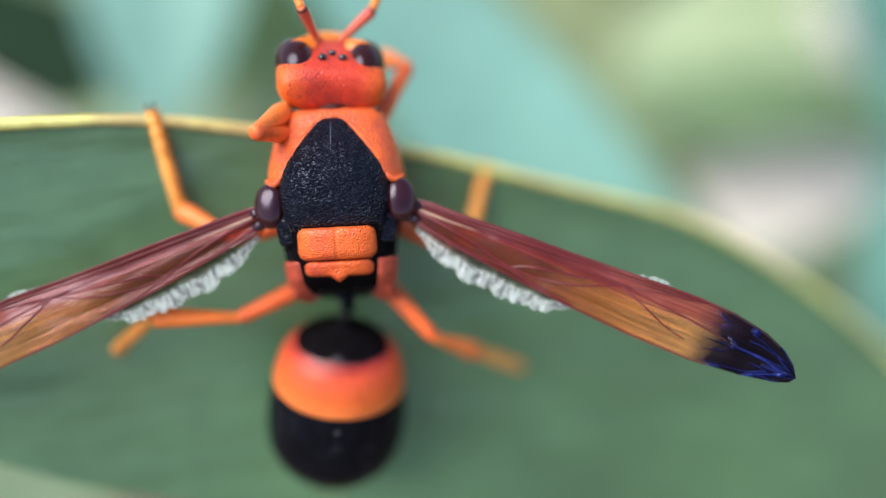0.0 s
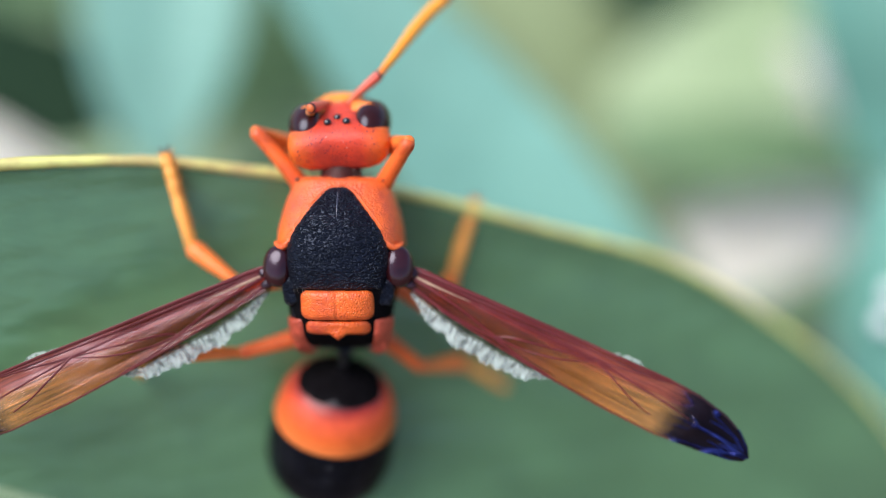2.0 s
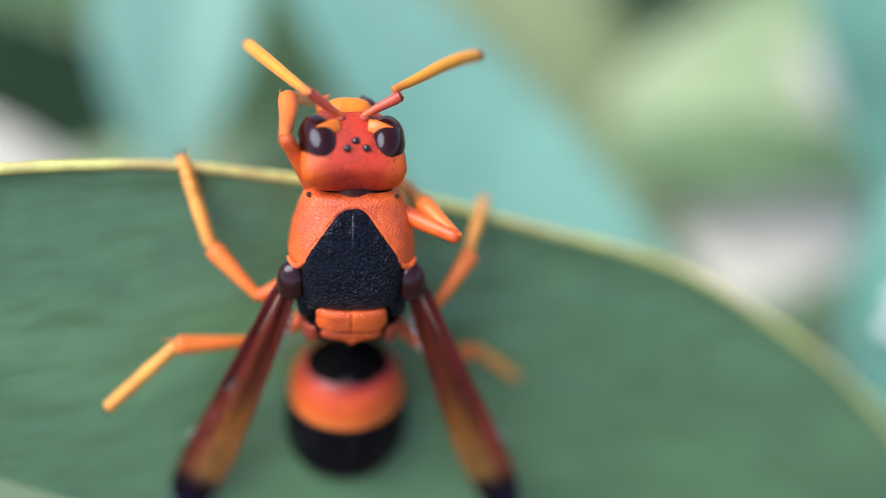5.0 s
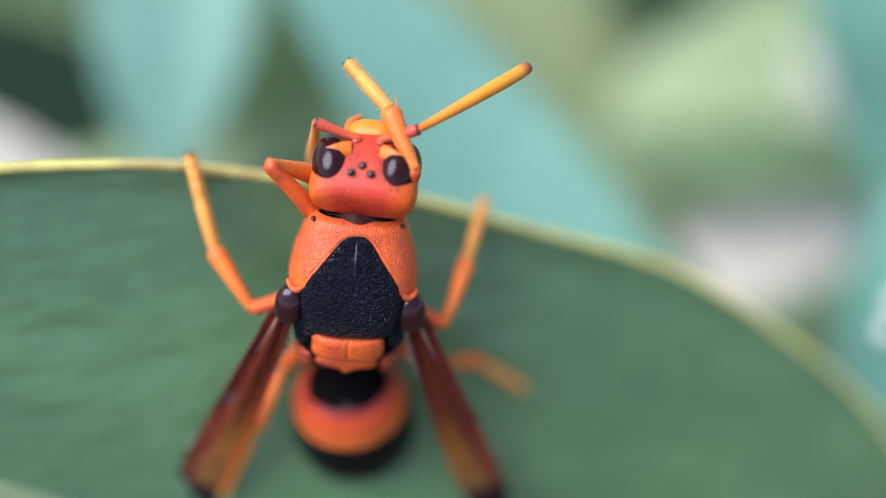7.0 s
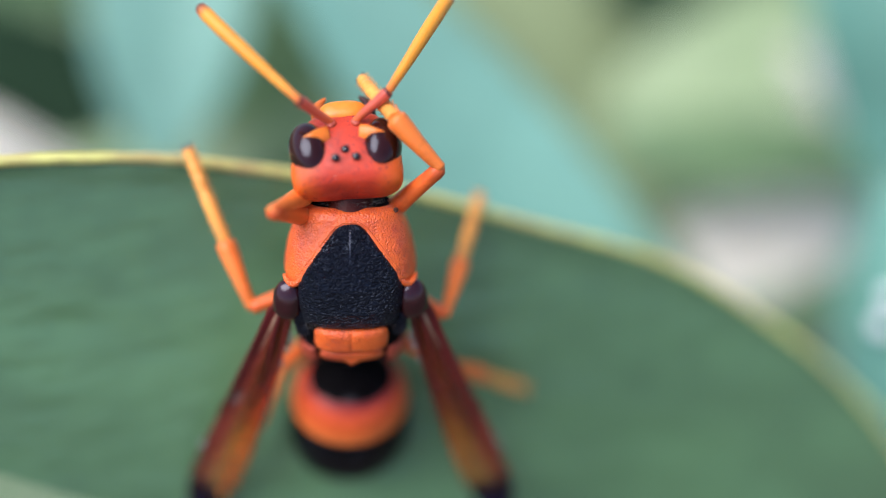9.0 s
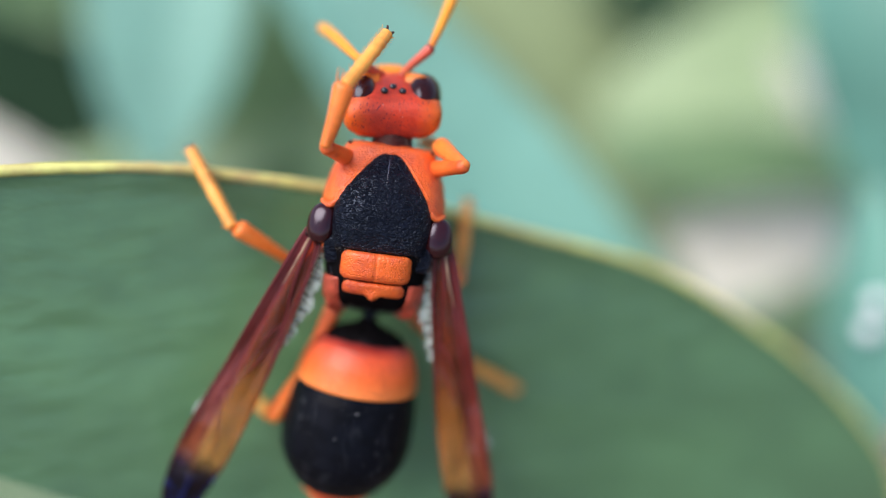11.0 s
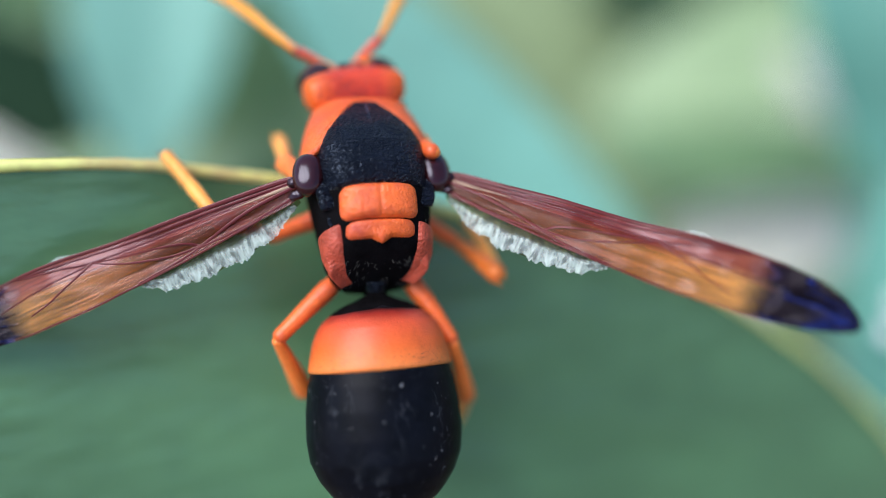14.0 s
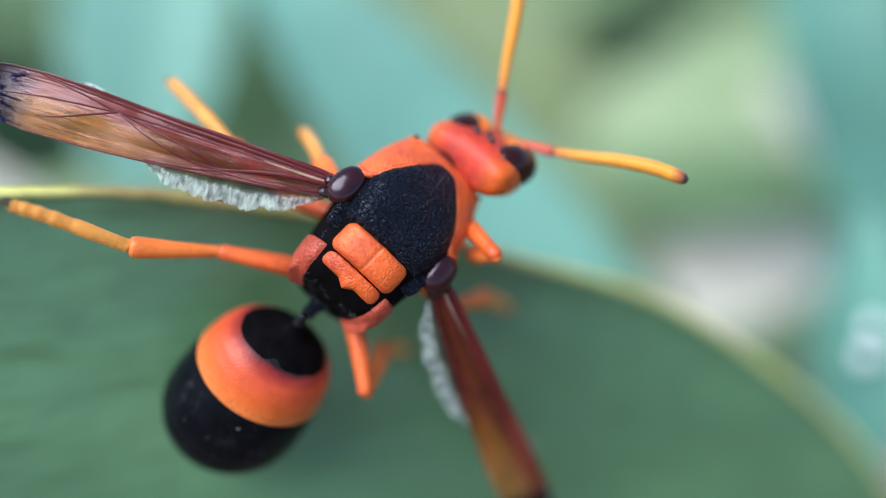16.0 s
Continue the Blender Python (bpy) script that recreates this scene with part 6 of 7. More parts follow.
    MR = [
        (0, 2.3, -1.2, -3.6, -9.9, -3.8, -28.9, -2.7, 63.3, 42.5, 6.16, 1.42, -4.2, -1.7, 6.7, 101.7), (0.25, 2.3, -1.2, -3.6, -9.8, -3.7, -29.6, 17.7, 31.9, 61.1, 6.53, 3.49, -2.48, -3.1, 30.2, 107.9),
        (0.5, 2.3, -1.2, -3.6, -9.8, -3.7, -30.3, 25.1, -1.4, 66, 6.51, 4.29, 0.11, -0.9, 53.7, 116), (0.75, 2.3, -1.2, -3.6, -9.8, 4.5, -31.4, 21, 23.2, 61.9, 6.64, 3.81, -1.85, -18.8, 30.5, 104.6),
        (1, 2.3, -1.2, -3.6, -10.1, 12.7, -32.6, 12.8, 47.2, 53.7, 6.49, 2.58, -3.45, -29.7, 6.1, 102), (1.5, 2.3, -1.2, -3.6, -11.6, 30.4, -37.2, -4.3, 28.3, 51.9, 7.15, 3.26, -2.23, -45.4, 0.7, 107.7),
        (2, 2.3, -1.2, -3.6, -11.6, 24.1, -37.4, -2.8, 37.7, 55.8, 6.69, 3.08, -2.87, -38.1, 2.3, 106.5), (2.5, 2.3, -1.2, -3.6, -11.1, 29.7, -36, -13, 33, 47.2, 7.28, 2.89, -2.56, -41.7, 4.2, 107.1),
        (3, 2.3, -1.2, -3.6, -13.9, 6.2, -41.5, 7.3, 48.3, 70.3, 5.65, 2.94, -3.51, -21, 6.7, 113.6), (3.5, 2.3, -1.2, -3.6, -12.8, 7.6, -38.2, -0.5, 47.3, 59.4, 6.22, 2.74, -3.45, -20.1, 6.8, 111.7),
        (4, 2.3, -1.2, -3.6, -12, -9.3, -30.9, 28, 60.7, 81, 4.96, 2.27, -4.1, -2.1, 5.8, 107.9), (4.1, 2.3, -1.2, -3.6, -11.6, -14.2, -32.9, 42.5, 31.8, 91.4, 4.5, 3.99, -2.47, 2.8, 30.4, 109.2),
        (4.2, 2.3, -1.2, -3.6, -11.1, -19, -35.1, 49.8, 2.1, 93.2, 4.34, 4.69, -0.17, 11.2, 54.6, 114.8), (6.3, 2.3, -1.2, -3.6, -13.4, -22.8, -26.3, 65.3, 40.7, 106, 3.62, 3.43, -3.07, 14.4, 40.7, 106),
        (6.5, 2.3, -1.2, -3.6, -14, -21.4, -23.4, 62, 50.1, 103.2, 3.91, 2.93, -3.61, 15.6, 35.6, 104.2), (7, 2.3, -1.2, -3.6, -15.4, -18.1, -17.3, 59.4, 11, 97.8, 3.97, 4.57, -0.89, 18.1, 48.1, 102.9),
        (7.5, 2.3, -1.2, -3.6, -13.8, -16.5, -20.9, 52.6, 24.8, 101.6, 3.74, 4.18, -1.97, 15.9, 44, 104.6), (8, 2.3, -1.2, -3.6, -12.7, -17.4, -23.4, 51.8, 47.9, 104.4, 3.81, 3.05, -3.49, 17.2, 32.1, 108.8),
        (8.5, 2.3, -1.2, -3.6, -12.6, -18.9, -22.8, 51.8, 51, 106.4, 3.76, 2.84, -3.65, 17.4, 33, 106.6), (9, 2.3, -1.2, -3.6, -11.9, -19.4, -24.3, 47.1, 43.3, 105.4, 3.69, 3.3, -3.22, 16.8, 43.3, 105.4),
        (9.2, 2.3, -1.2, -3.6, -10.7, -9.3, -28.1, 35.5, 48.4, 105.5, 3.77, 3, -3.52, 8.1, 48.4, 105.5), (10.25, 2.3, -1.2, -3.6, -7.5, -7.7, -43.3, 23.3, 53.1, 108.5, 3.7, 2.67, -3.76, 15.8, 30.1, 128.9),
        (11.3, 2.3, -1.2, -3.6, -4.9, -5.3, -58.2, 10.1, 58.2, 110, 3.75, 2.33, -3.99, 15, 10.8, 146.9), (11.5, 2.3, -1.2, -3.6, -5.5, 18.9, -58.5, -36.8, 58.4, 69.5, 5.46, 2.31, -4, 0.4, 11.5, 147.1),
        (11.62, 2.3, -1.2, -3.6, -3.5, 19.9, -50.4, 35.6, 47.3, 141.8, 2.09, 1.97, -3.45, 0.1, 17.6, 132.9), (11.75, 2.3, -1.2, -3.6, -1.4, 20.5, -42.2, 59.4, 9.4, 165.4, 0.11, 1.17, -0.77, -1.9, 23.5, 118),
        (11.88, 2.3, -1.2, -3.6, 0.9, 20.9, -34, 69.1, -32.5, 174.9, 0.65, 0.35, 2.52, -5.7, 28.7, 102.2), (12, 2.3, -1.2, -3.6, 3.1, 20.9, -25.8, 76.2, -75.2, -179.7, 3.4, -0.01, 4.54, -11.1, 32.7, 85.3),
        (12.5, 2.3, -1.2, -3.6, 3.3, 31.3, -18.8, 116.5, -54.2, 126.2, 2.97, 2.22, 3.81, -36.8, 36, 44.7), (13, 2.3, -1.2, -3.6, -2.7, 35.2, -27.6, 111.5, -45.3, 136.8, 2.19, 2.26, 3.34, -43.9, 33.6, 43.7),
        (13.5, 2.3, -1.2, -3.6, -10.7, -1.2, -38.7, 156.8, -37.1, 107.8, 3.46, 3.57, 2.83, 8.3, 45.7, 103.1), (13.6, 2.3, -1.2, -3.6, -10.5, -2.5, -34.1, 148, -31.5, 114.9, 2.92, 3.63, 2.46, 10.8, 45.9, 103.1),
        (13.73, 2.3, -1.2, -3.6, -12, 7.7, -28.9, 163.5, -62.1, 76.5, 5.11, 2.14, 4.15, 4, 39.2, 98.3), (13.87, 2.3, -1.2, -3.6, -12.6, 18, -23.8, -120.7, -64.4, -19.8, 6.51, -0.69, 4.24, -1.6, 32.1, 94.8),
        (14, 2.3, -1.2, -3.6, -12.3, 28.4, -18.4, -100.7, -34.6, -62.2, 6.41, -3.42, 2.67, -6.3, 24.8, 92.4), (14.5, 2.3, -1.2, -3.6, -10.9, 25.1, -15.2, -92.7, -4.6, -80.4, 5.38, -4.62, 0.38, -13.7, 12.6, 69.1),
        (14.8, 2.3, -1.2, -3.6, -11.7, 13.3, -16.5, -92.9, -19.4, -79.2, 5.43, -4.36, 1.56, -13.3, 45.1, 42.9), (15, 2.3, -1.2, -3.6, -13.6, 5.1, -28.2, -87.3, -29.4, -68.7, 6.09, -3.82, 2.31, -7.9, 47.4, 60),
        (15.5, 2.3, -1.2, -3.6, -13, 24.7, -18.7, -55.3, -41.1, -100, 3.98, -3.49, 3.09, -27, 33.2, 28.1), (15.62, 2.3, -1.2, -3.6, -9.2, 20.9, -10.9, -51.7, -4.7, -81.5, 5.29, -4.63, 0.39, -23.5, 36.3, 25.3),
        (15.75, 2.3, -1.2, -3.6, -6.2, 16.6, -3.6, -35.5, 28.3, -58, 6.79, -3.51, -2.23, -20.1, 39.5, 22.7), (15.88, 2.3, -1.2, -3.6, -3.7, 12, 3.3, 4.9, 47, -12.4, 7.73, -0.69, -3.44, -16.6, 42.8, 20.2),
        (16, 2.3, -1.2, -3.6, -1.9, 7.2, 9.9, 50.8, 34.2, 38.6, 7.63, 2.43, -2.64, -13.3, 46.3, 17.8),
    ]
    HL = [
        (0, -2.2, -5.4, -4.4, 10.7, -17.1, -158, -5.7, -0.8, -26.4, 9.86, -2.31, 0.07, -1.5, 60.1, -4.7), (0.5, -2.2, -5.4, -4.4, 10.7, -17.3, -158, -5.7, 0.4, -23.5, 9.97, -2.07, -0.04, -6, 59.5, -10.3),
        (1, -2.2, -5.4, -4.4, 13.2, -18.3, -167.6, -6.1, -6.7, -13.2, 10.23, -1.18, 0.61, -16.8, 67.6, -14.7), (1.5, -2.2, -5.4, -4.4, 13.1, -17.9, -168.4, -5.6, -14.1, -14.2, 10.09, -1.23, 1.27, -3.5, 68.1, 0.3),
        (2, -2.2, -5.4, -4.4, 12.4, -17.9, -166.5, -5.8, -13.9, -13.7, 10.1, -1.2, 1.25, 2, 71.4, 4.5), (2.5, -2.2, -5.4, -4.4, 12.1, -18.4, -166.1, -0.7, 4.3, -42.2, 9.04, -3.48, -0.39, 31.5, 45.9, 36.4),
        (3, -2.2, -5.4, -4.4, 10.9, -18.2, -162.2, 1.6, -10, -9, 10.26, -0.8, 0.9, 2.8, 61.7, -3.6), (3.5, -2.2, -5.4, -4.4, 11.8, -17.1, -165.4, 1.3, -15.3, -6.5, 10.18, -0.57, 1.37, 14.6, 63.3, 14.3),
        (4, -2.2, -5.4, -4.4, 11.8, -16.3, -165.9, 4.8, -18.5, -25.1, 9.67, -2.1, 1.65, 21.8, 52, 25.3), (4.2, -2.2, -5.4, -4.4, 11.6, -15.6, -165.2, 6.6, -0.3, -37.2, 9.34, -3.15, 0.03, 31.8, 34.2, 42.5),
        (5.25, -2.2, -5.4, -4.4, 10.3, -15.6, -160.3, 6.4, -7.5, -18.9, 10.08, -1.67, 0.68, 16.3, 7.7, 16.3), (6.3, -2.2, -5.4, -4.4, 9.1, -15.5, -155.5, 3.8, -14.2, -0.1, 10.24, -0.01, 1.27, 13.2, -22.2, -3.8),
        (6.4, -2.2, -5.4, -4.4, 6.2, 3.3, -146.7, -6.9, -36, 14.4, 9.27, 1.04, 3.06, -18.3, -32.1, 32), (6.5, -2.2, -5.4, -4.4, 6.1, 22.3, -138.3, -30.4, -53.3, 41, 7.55, 2.04, 4.17, -50.3, -23.3, 68.3),
        (7, -2.2, -5.4, -4.4, 11.6, 24.4, -121.6, -29.8, -43.3, 26, 8.6, 1.66, 3.57, -30.4, -23.9, 19.3), (7.5, -2.2, -5.4, -4.4, 8.6, 24.5, -128.6, -25.1, -38.4, 28.2, 8.79, 1.93, 3.23, -26.4, -20.9, 22.4),
        (8, -2.2, -5.4, -4.4, 7.8, 14.3, -131, -16.7, -14.9, 22.3, 9.85, 1.9, 1.33, -20.3, -14.9, 22.3), (8.5, -2.2, -5.4, -4.4, 7.8, 17.1, -130.9, -17.6, -32, 24.5, 9.21, 1.83, 2.76, -19, -20.4, 21.1),
        (9, -2.2, -5.4, -4.4, 8.6, 19, -128, -15.6, -24.7, 18.9, 9.67, 1.53, 2.17, -18.2, -24.7, 18.9), (9.2, -2.2, -5.4, -4.4, 6.7, 16.5, -134.6, -12.5, -16.8, 21.7, 9.83, 1.84, 1.5, -14.8, -16.8, 21.7),
        (9.72, -2.2, -5.4, -4.4, 9.5, 10.4, -126.9, -11.3, -9.6, 13.2, 10.19, 1.17, 0.87, 13.1, -6.1, -11.2), (10.25, -2.2, -5.4, -4.4, 11.5, 4, -119.6, -11.2, -2.2, 5, 10.38, 0.46, 0.2, 31.8, 16.7, -36.7),
        (10.78, -2.2, -5.4, -4.4, 12.6, -2.5, -112.5, -12.2, 5, -3.2, 10.37, -0.29, -0.46, 41, 44.9, -59.1), (11.3, -2.2, -5.4, -4.4, 12.9, -9.2, -105.4, -14.2, 12.1, -11.7, 10.18, -1.03, -1.09, 25.6, 73.3, -100),
        (11.5, -2.2, -5.4, -4.4, 12.3, -6.8, -111.2, -12.1, 11, -5.7, 10.28, -0.51, -0.99, 24.8, 72.8, -94.9), (11.75, -2.2, -5.4, -4.4, 13.9, -0.1, -129.1, -14.1, 18.8, 21.1, 9.79, 1.77, -1.67, -18, 73.8, -124.3),
        (12, -2.2, -5.4, -4.4, 13.3, 6.7, -146.8, -12.1, 26.6, 49.3, 8.23, 3.52, -2.33, -54, 69.2, -146.8), (12.5, -2.2, -5.4, -4.4, 13.1, 10.4, -143.7, -10.2, 61.7, 67, 6.16, 2.27, -4.58, -79.5, 81.9, -179.4),
        (13, -2.2, -5.4, -4.4, 12.9, 4.3, -141.6, 1.4, 58, 76.3, 5.85, 2.68, -4.41, 61.6, 85.9, -42.9), (13.5, -2.2, -5.4, -4.4, 11.8, 9, -150.7, -1.5, 66.2, 87.2, 5.3, 2.09, -4.76, -10.9, 68, -108.3),
        (13.6, -2.2, -5.4, -4.4, 11.5, 6.1, -150.5, -5, 62.4, 83.2, 5.49, 2.39, -4.61, -14.9, 63.5, -115.7), (14, -2.2, -5.4, -4.4, 12, 9.8, -140.4, -17, 62.9, 65.2, 6.19, 2.15, -4.63, 7.9, 71.6, -104.7),
        (14.5, -2.2, -5.4, -4.4, 12, 12.7, -137.6, -108.1, 70, -35.2, 6.66, -1.03, -4.89, 138.1, 70.9, 26.2), (14.65, -2.2, -5.4, -4.4, 11, 12.5, -141.8, -73.4, 53.4, 10.3, 8.25, 0.56, -4.17, 103.8, 81.9, -5.4),
        (14.8, -2.2, -5.4, -4.4, 10, 12.1, -146, -66.2, 31.2, 29.6, 9.07, 2.2, -2.69, 13.4, 79.7, -93), (14.9, -2.2, -5.4, -4.4, 9.4, 11.3, -149, -64.2, 18, 24.8, 9.69, 2.08, -1.6, 64.3, 61.4, -34.7),
        (15, -2.2, -5.4, -4.4, 8.9, 10.4, -152, -61.2, 4.9, 19.8, 10.08, 1.75, -0.44, 69.8, 38.4, -20.8), (15.25, -2.2, -5.4, -4.4, 8.8, 7.7, -153.5, -56.7, 2.4, 18, 10.14, 1.61, -0.22, 69.1, 12.9, -7.8),
        (15.5, -2.2, -5.4, -4.4, 8.7, 5, -155, -52.1, 0.1, 16.1, 10.2, 1.44, -0.01, 62.8, -11.7, 5.5), (16, -2.2, -5.4, -4.4, 9.3, -0.8, -149.6, -44.7, -5.6, 10.9, 10.28, 0.98, 0.51, 55.8, -15.5, -5.9),
    ]
    HR = [
        (0, 2.2, -5.4, -4.4, -7.2, -7.7, -50.3, -0.9, 51.2, 32, 7.96, 1.72, -4.06, -0.9, 51.2, 32), (0.5, 2.2, -5.4, -4.4, -7.1, -7.6, -51.2, -1, 51.8, 32.8, 7.9, 1.74, -4.08, -1, 51.8, 32.8),
        (1, 2.2, -5.4, -4.4, -8.5, 27.6, -52, -13.8, 24.2, 35.2, 9.08, 2.73, -2.13, -18.5, 10.3, 14.9), (1.5, 2.2, -5.4, -4.4, -6.1, 34.6, -45.4, -17.9, 26.4, 31.6, 9.17, 2.44, -2.31, -17.9, -5.9, 5.9),
        (2, 2.2, -5.4, -4.4, -6.4, 34.3, -45, -20.9, 19.2, 26.5, 9.59, 2.19, -1.71, -16.8, -0.4, 8.1), (2.5, 2.2, -5.4, -4.4, -7, 35.4, -45.1, -22.4, 22.8, 27.2, 9.46, 2.19, -2.01, -15.7, -2.5, 7.4),
        (3, 2.2, -5.4, -4.4, -8.7, 22.9, -47.7, -21.4, 30.7, 22.3, 9.33, 1.7, -2.66, -12.5, 12.1, 14.5), (3.5, 2.2, -5.4, -4.4, -7.8, 8.4, -44.4, -14.6, 42.5, 24.5, 8.69, 1.59, -3.51, -9.5, 19.7, 11.2),
        (4, 2.2, -5.4, -4.4, -7.7, 3.1, -42.9, -9.1, 59.1, 29.8, 7.52, 1.33, -4.46, -7.4, 21.9, 11.7), (4.2, 2.2, -5.4, -4.4, -8.3, -21.4, -36.1, 0.5, 62, 31.1, 7.29, 1.26, -4.59, -8.1, 41.5, 1.4),
        (6.3, 2.2, -5.4, -4.4, -10.9, -3.2, -29.5, -13, 37.4, 5.5, 9.31, 0.4, -3.16, -5.4, 21.9, -8.6), (6.5, 2.2, -5.4, -4.4, -11.9, -20.8, -18.3, -19.4, 52.4, -11.7, 8.31, -0.65, -4.12, -6.8, 52.4, -11.7),
        (7, 2.2, -5.4, -4.4, -12.2, 4.8, -20.1, -5.5, 35.9, 1.8, 9.41, 0.14, -3.05, -0.7, 16.9, -14.3), (7.5, 2.2, -5.4, -4.4, -12.6, 13.8, -28.2, -6.3, 25.1, 7.9, 9.87, 0.65, -2.2, 1.1, 11, -9.6),
        (8, 2.2, -5.4, -4.4, -13.5, 8.3, -35.1, -4.8, 29.5, 16.9, 9.53, 1.32, -2.56, 0.8, 15.3, -2.3), (8.5, 2.2, -5.4, -4.4, -12.6, 5.1, -32, -7.3, 37.1, 7.5, 9.31, 0.54, -3.13, -0.4, 12.8, -8.4),
        (9, 2.2, -5.4, -4.4, -12.2, -0.5, -32.3, -11.8, 30.7, -1.3, 9.67, -0.1, -2.66, 0.7, 30.7, -1.3), (9.2, 2.2, -5.4, -4.4, -12.6, 22, -42.8, -12.3, 11.6, 0.4, 10.29, 0.04, -1.04, -1.2, 11.6, 0.4),
        (10.25, 2.2, -5.4, -4.4, -15.1, 42.5, -46.1, -12.4, -20.2, 2.8, 10.08, 0.24, 1.79, -3.7, -11.5, 7.3), (11.3, 2.2, -5.4, -4.4, -21.8, 62.8, -53.3, -14.5, -51.9, 6.6, 8.39, 0.37, 4.09, -9.9, -34, 16.7),
        (11.5, 2.2, -5.4, -4.4, -19.4, 65, -50.3, -15.6, -47.3, 7.3, 8.7, 0.45, 3.82, -11.3, -29.6, 14.6), (11.75, 2.2, -5.4, -4.4, -31.2, 29.1, -54.9, -3.5, -10.9, 31, 9.58, 2.63, 0.99, 7, -1.8, 34),
        (12, 2.2, -5.4, -4.4, -38.9, -6.9, -52, 22.6, 16.6, 62.2, 7.52, 4.41, -1.49, 34.5, 16.6, 62.2), (12.5, 2.2, -5.4, -4.4, -33.4, -1.9, -59.3, 11.6, 18, 60.4, 7.64, 4.3, -1.61, 22.2, 18, 60.4),
        (13, 2.2, -5.4, -4.4, -28.9, -3.9, -65.1, 6.8, 24.2, 60.2, 7.56, 4.11, -2.13, 16.2, 24.2, 60.2), (13.5, 2.2, -5.4, -4.4, -27.6, 37.2, -37.3, -2.1, 23.9, 23.8, 9.55, 1.92, -2.11, 8.4, 29, 16.5),
        (13.6, 2.2, -5.4, -4.4, -17.9, 45.6, -22.4, -4.7, 24.5, 6.3, 9.9, 0.52, -2.16, 4.3, 33.2, -8.1), (13.8, 2.2, -5.4, -4.4, -33.2, 25.6, -45.6, -6, 31.1, 19.9, 9.39, 1.51, -2.69, 13.6, 45.3, 29.7),
        (14, 2.2, -5.4, -4.4, -38.6, 2.8, -61, -5.4, 37.8, 34.4, 8.59, 2.32, -3.19, 33.6, 49.5, 76.4), (14.25, 2.2, -5.4, -4.4, -35.3, 1.2, -50.9, -20.2, 31.9, 4.7, 9.6, 0.36, -2.75, 22.3, 40.1, 52),
        (14.5, 2.2, -5.4, -4.4, -32.3, -1, -40.9, -29.2, 21.2, -20.5, 9.74, -1.7, -1.88, 17.6, 28.3, 32.9), (14.65, 2.2, -5.4, -4.4, -30.5, 0.2, -40.8, -15.6, 37, 13.3, 9.24, 0.96, -3.13, 22.6, 38.8, 54.6),
        (14.8, 2.2, -5.4, -4.4, -28.8, 1.5, -40.6, 9.3, 42, 56.4, 7.34, 3.22, -3.48, 33.7, 46.7, 81.2), (15, 2.2, -5.4, -4.4, -25.9, -2, -38.2, 9.5, 39.5, 54.3, 7.54, 3.25, -3.31, 42.1, 9.6, 89.4),
        (15.5, 2.2, -5.4, -4.4, -23.2, -2.8, -40.3, 21.3, 61.3, 75.7, 5.82, 2.42, -4.56, 35.8, 1.6, 89.4), (16, 2.2, -5.4, -4.4, -21.3, -10.7, -39.2, 60, 27.8, 130.9, 2.19, 3.47, -2.43, 45.9, 42.4, 90.3),
    ]
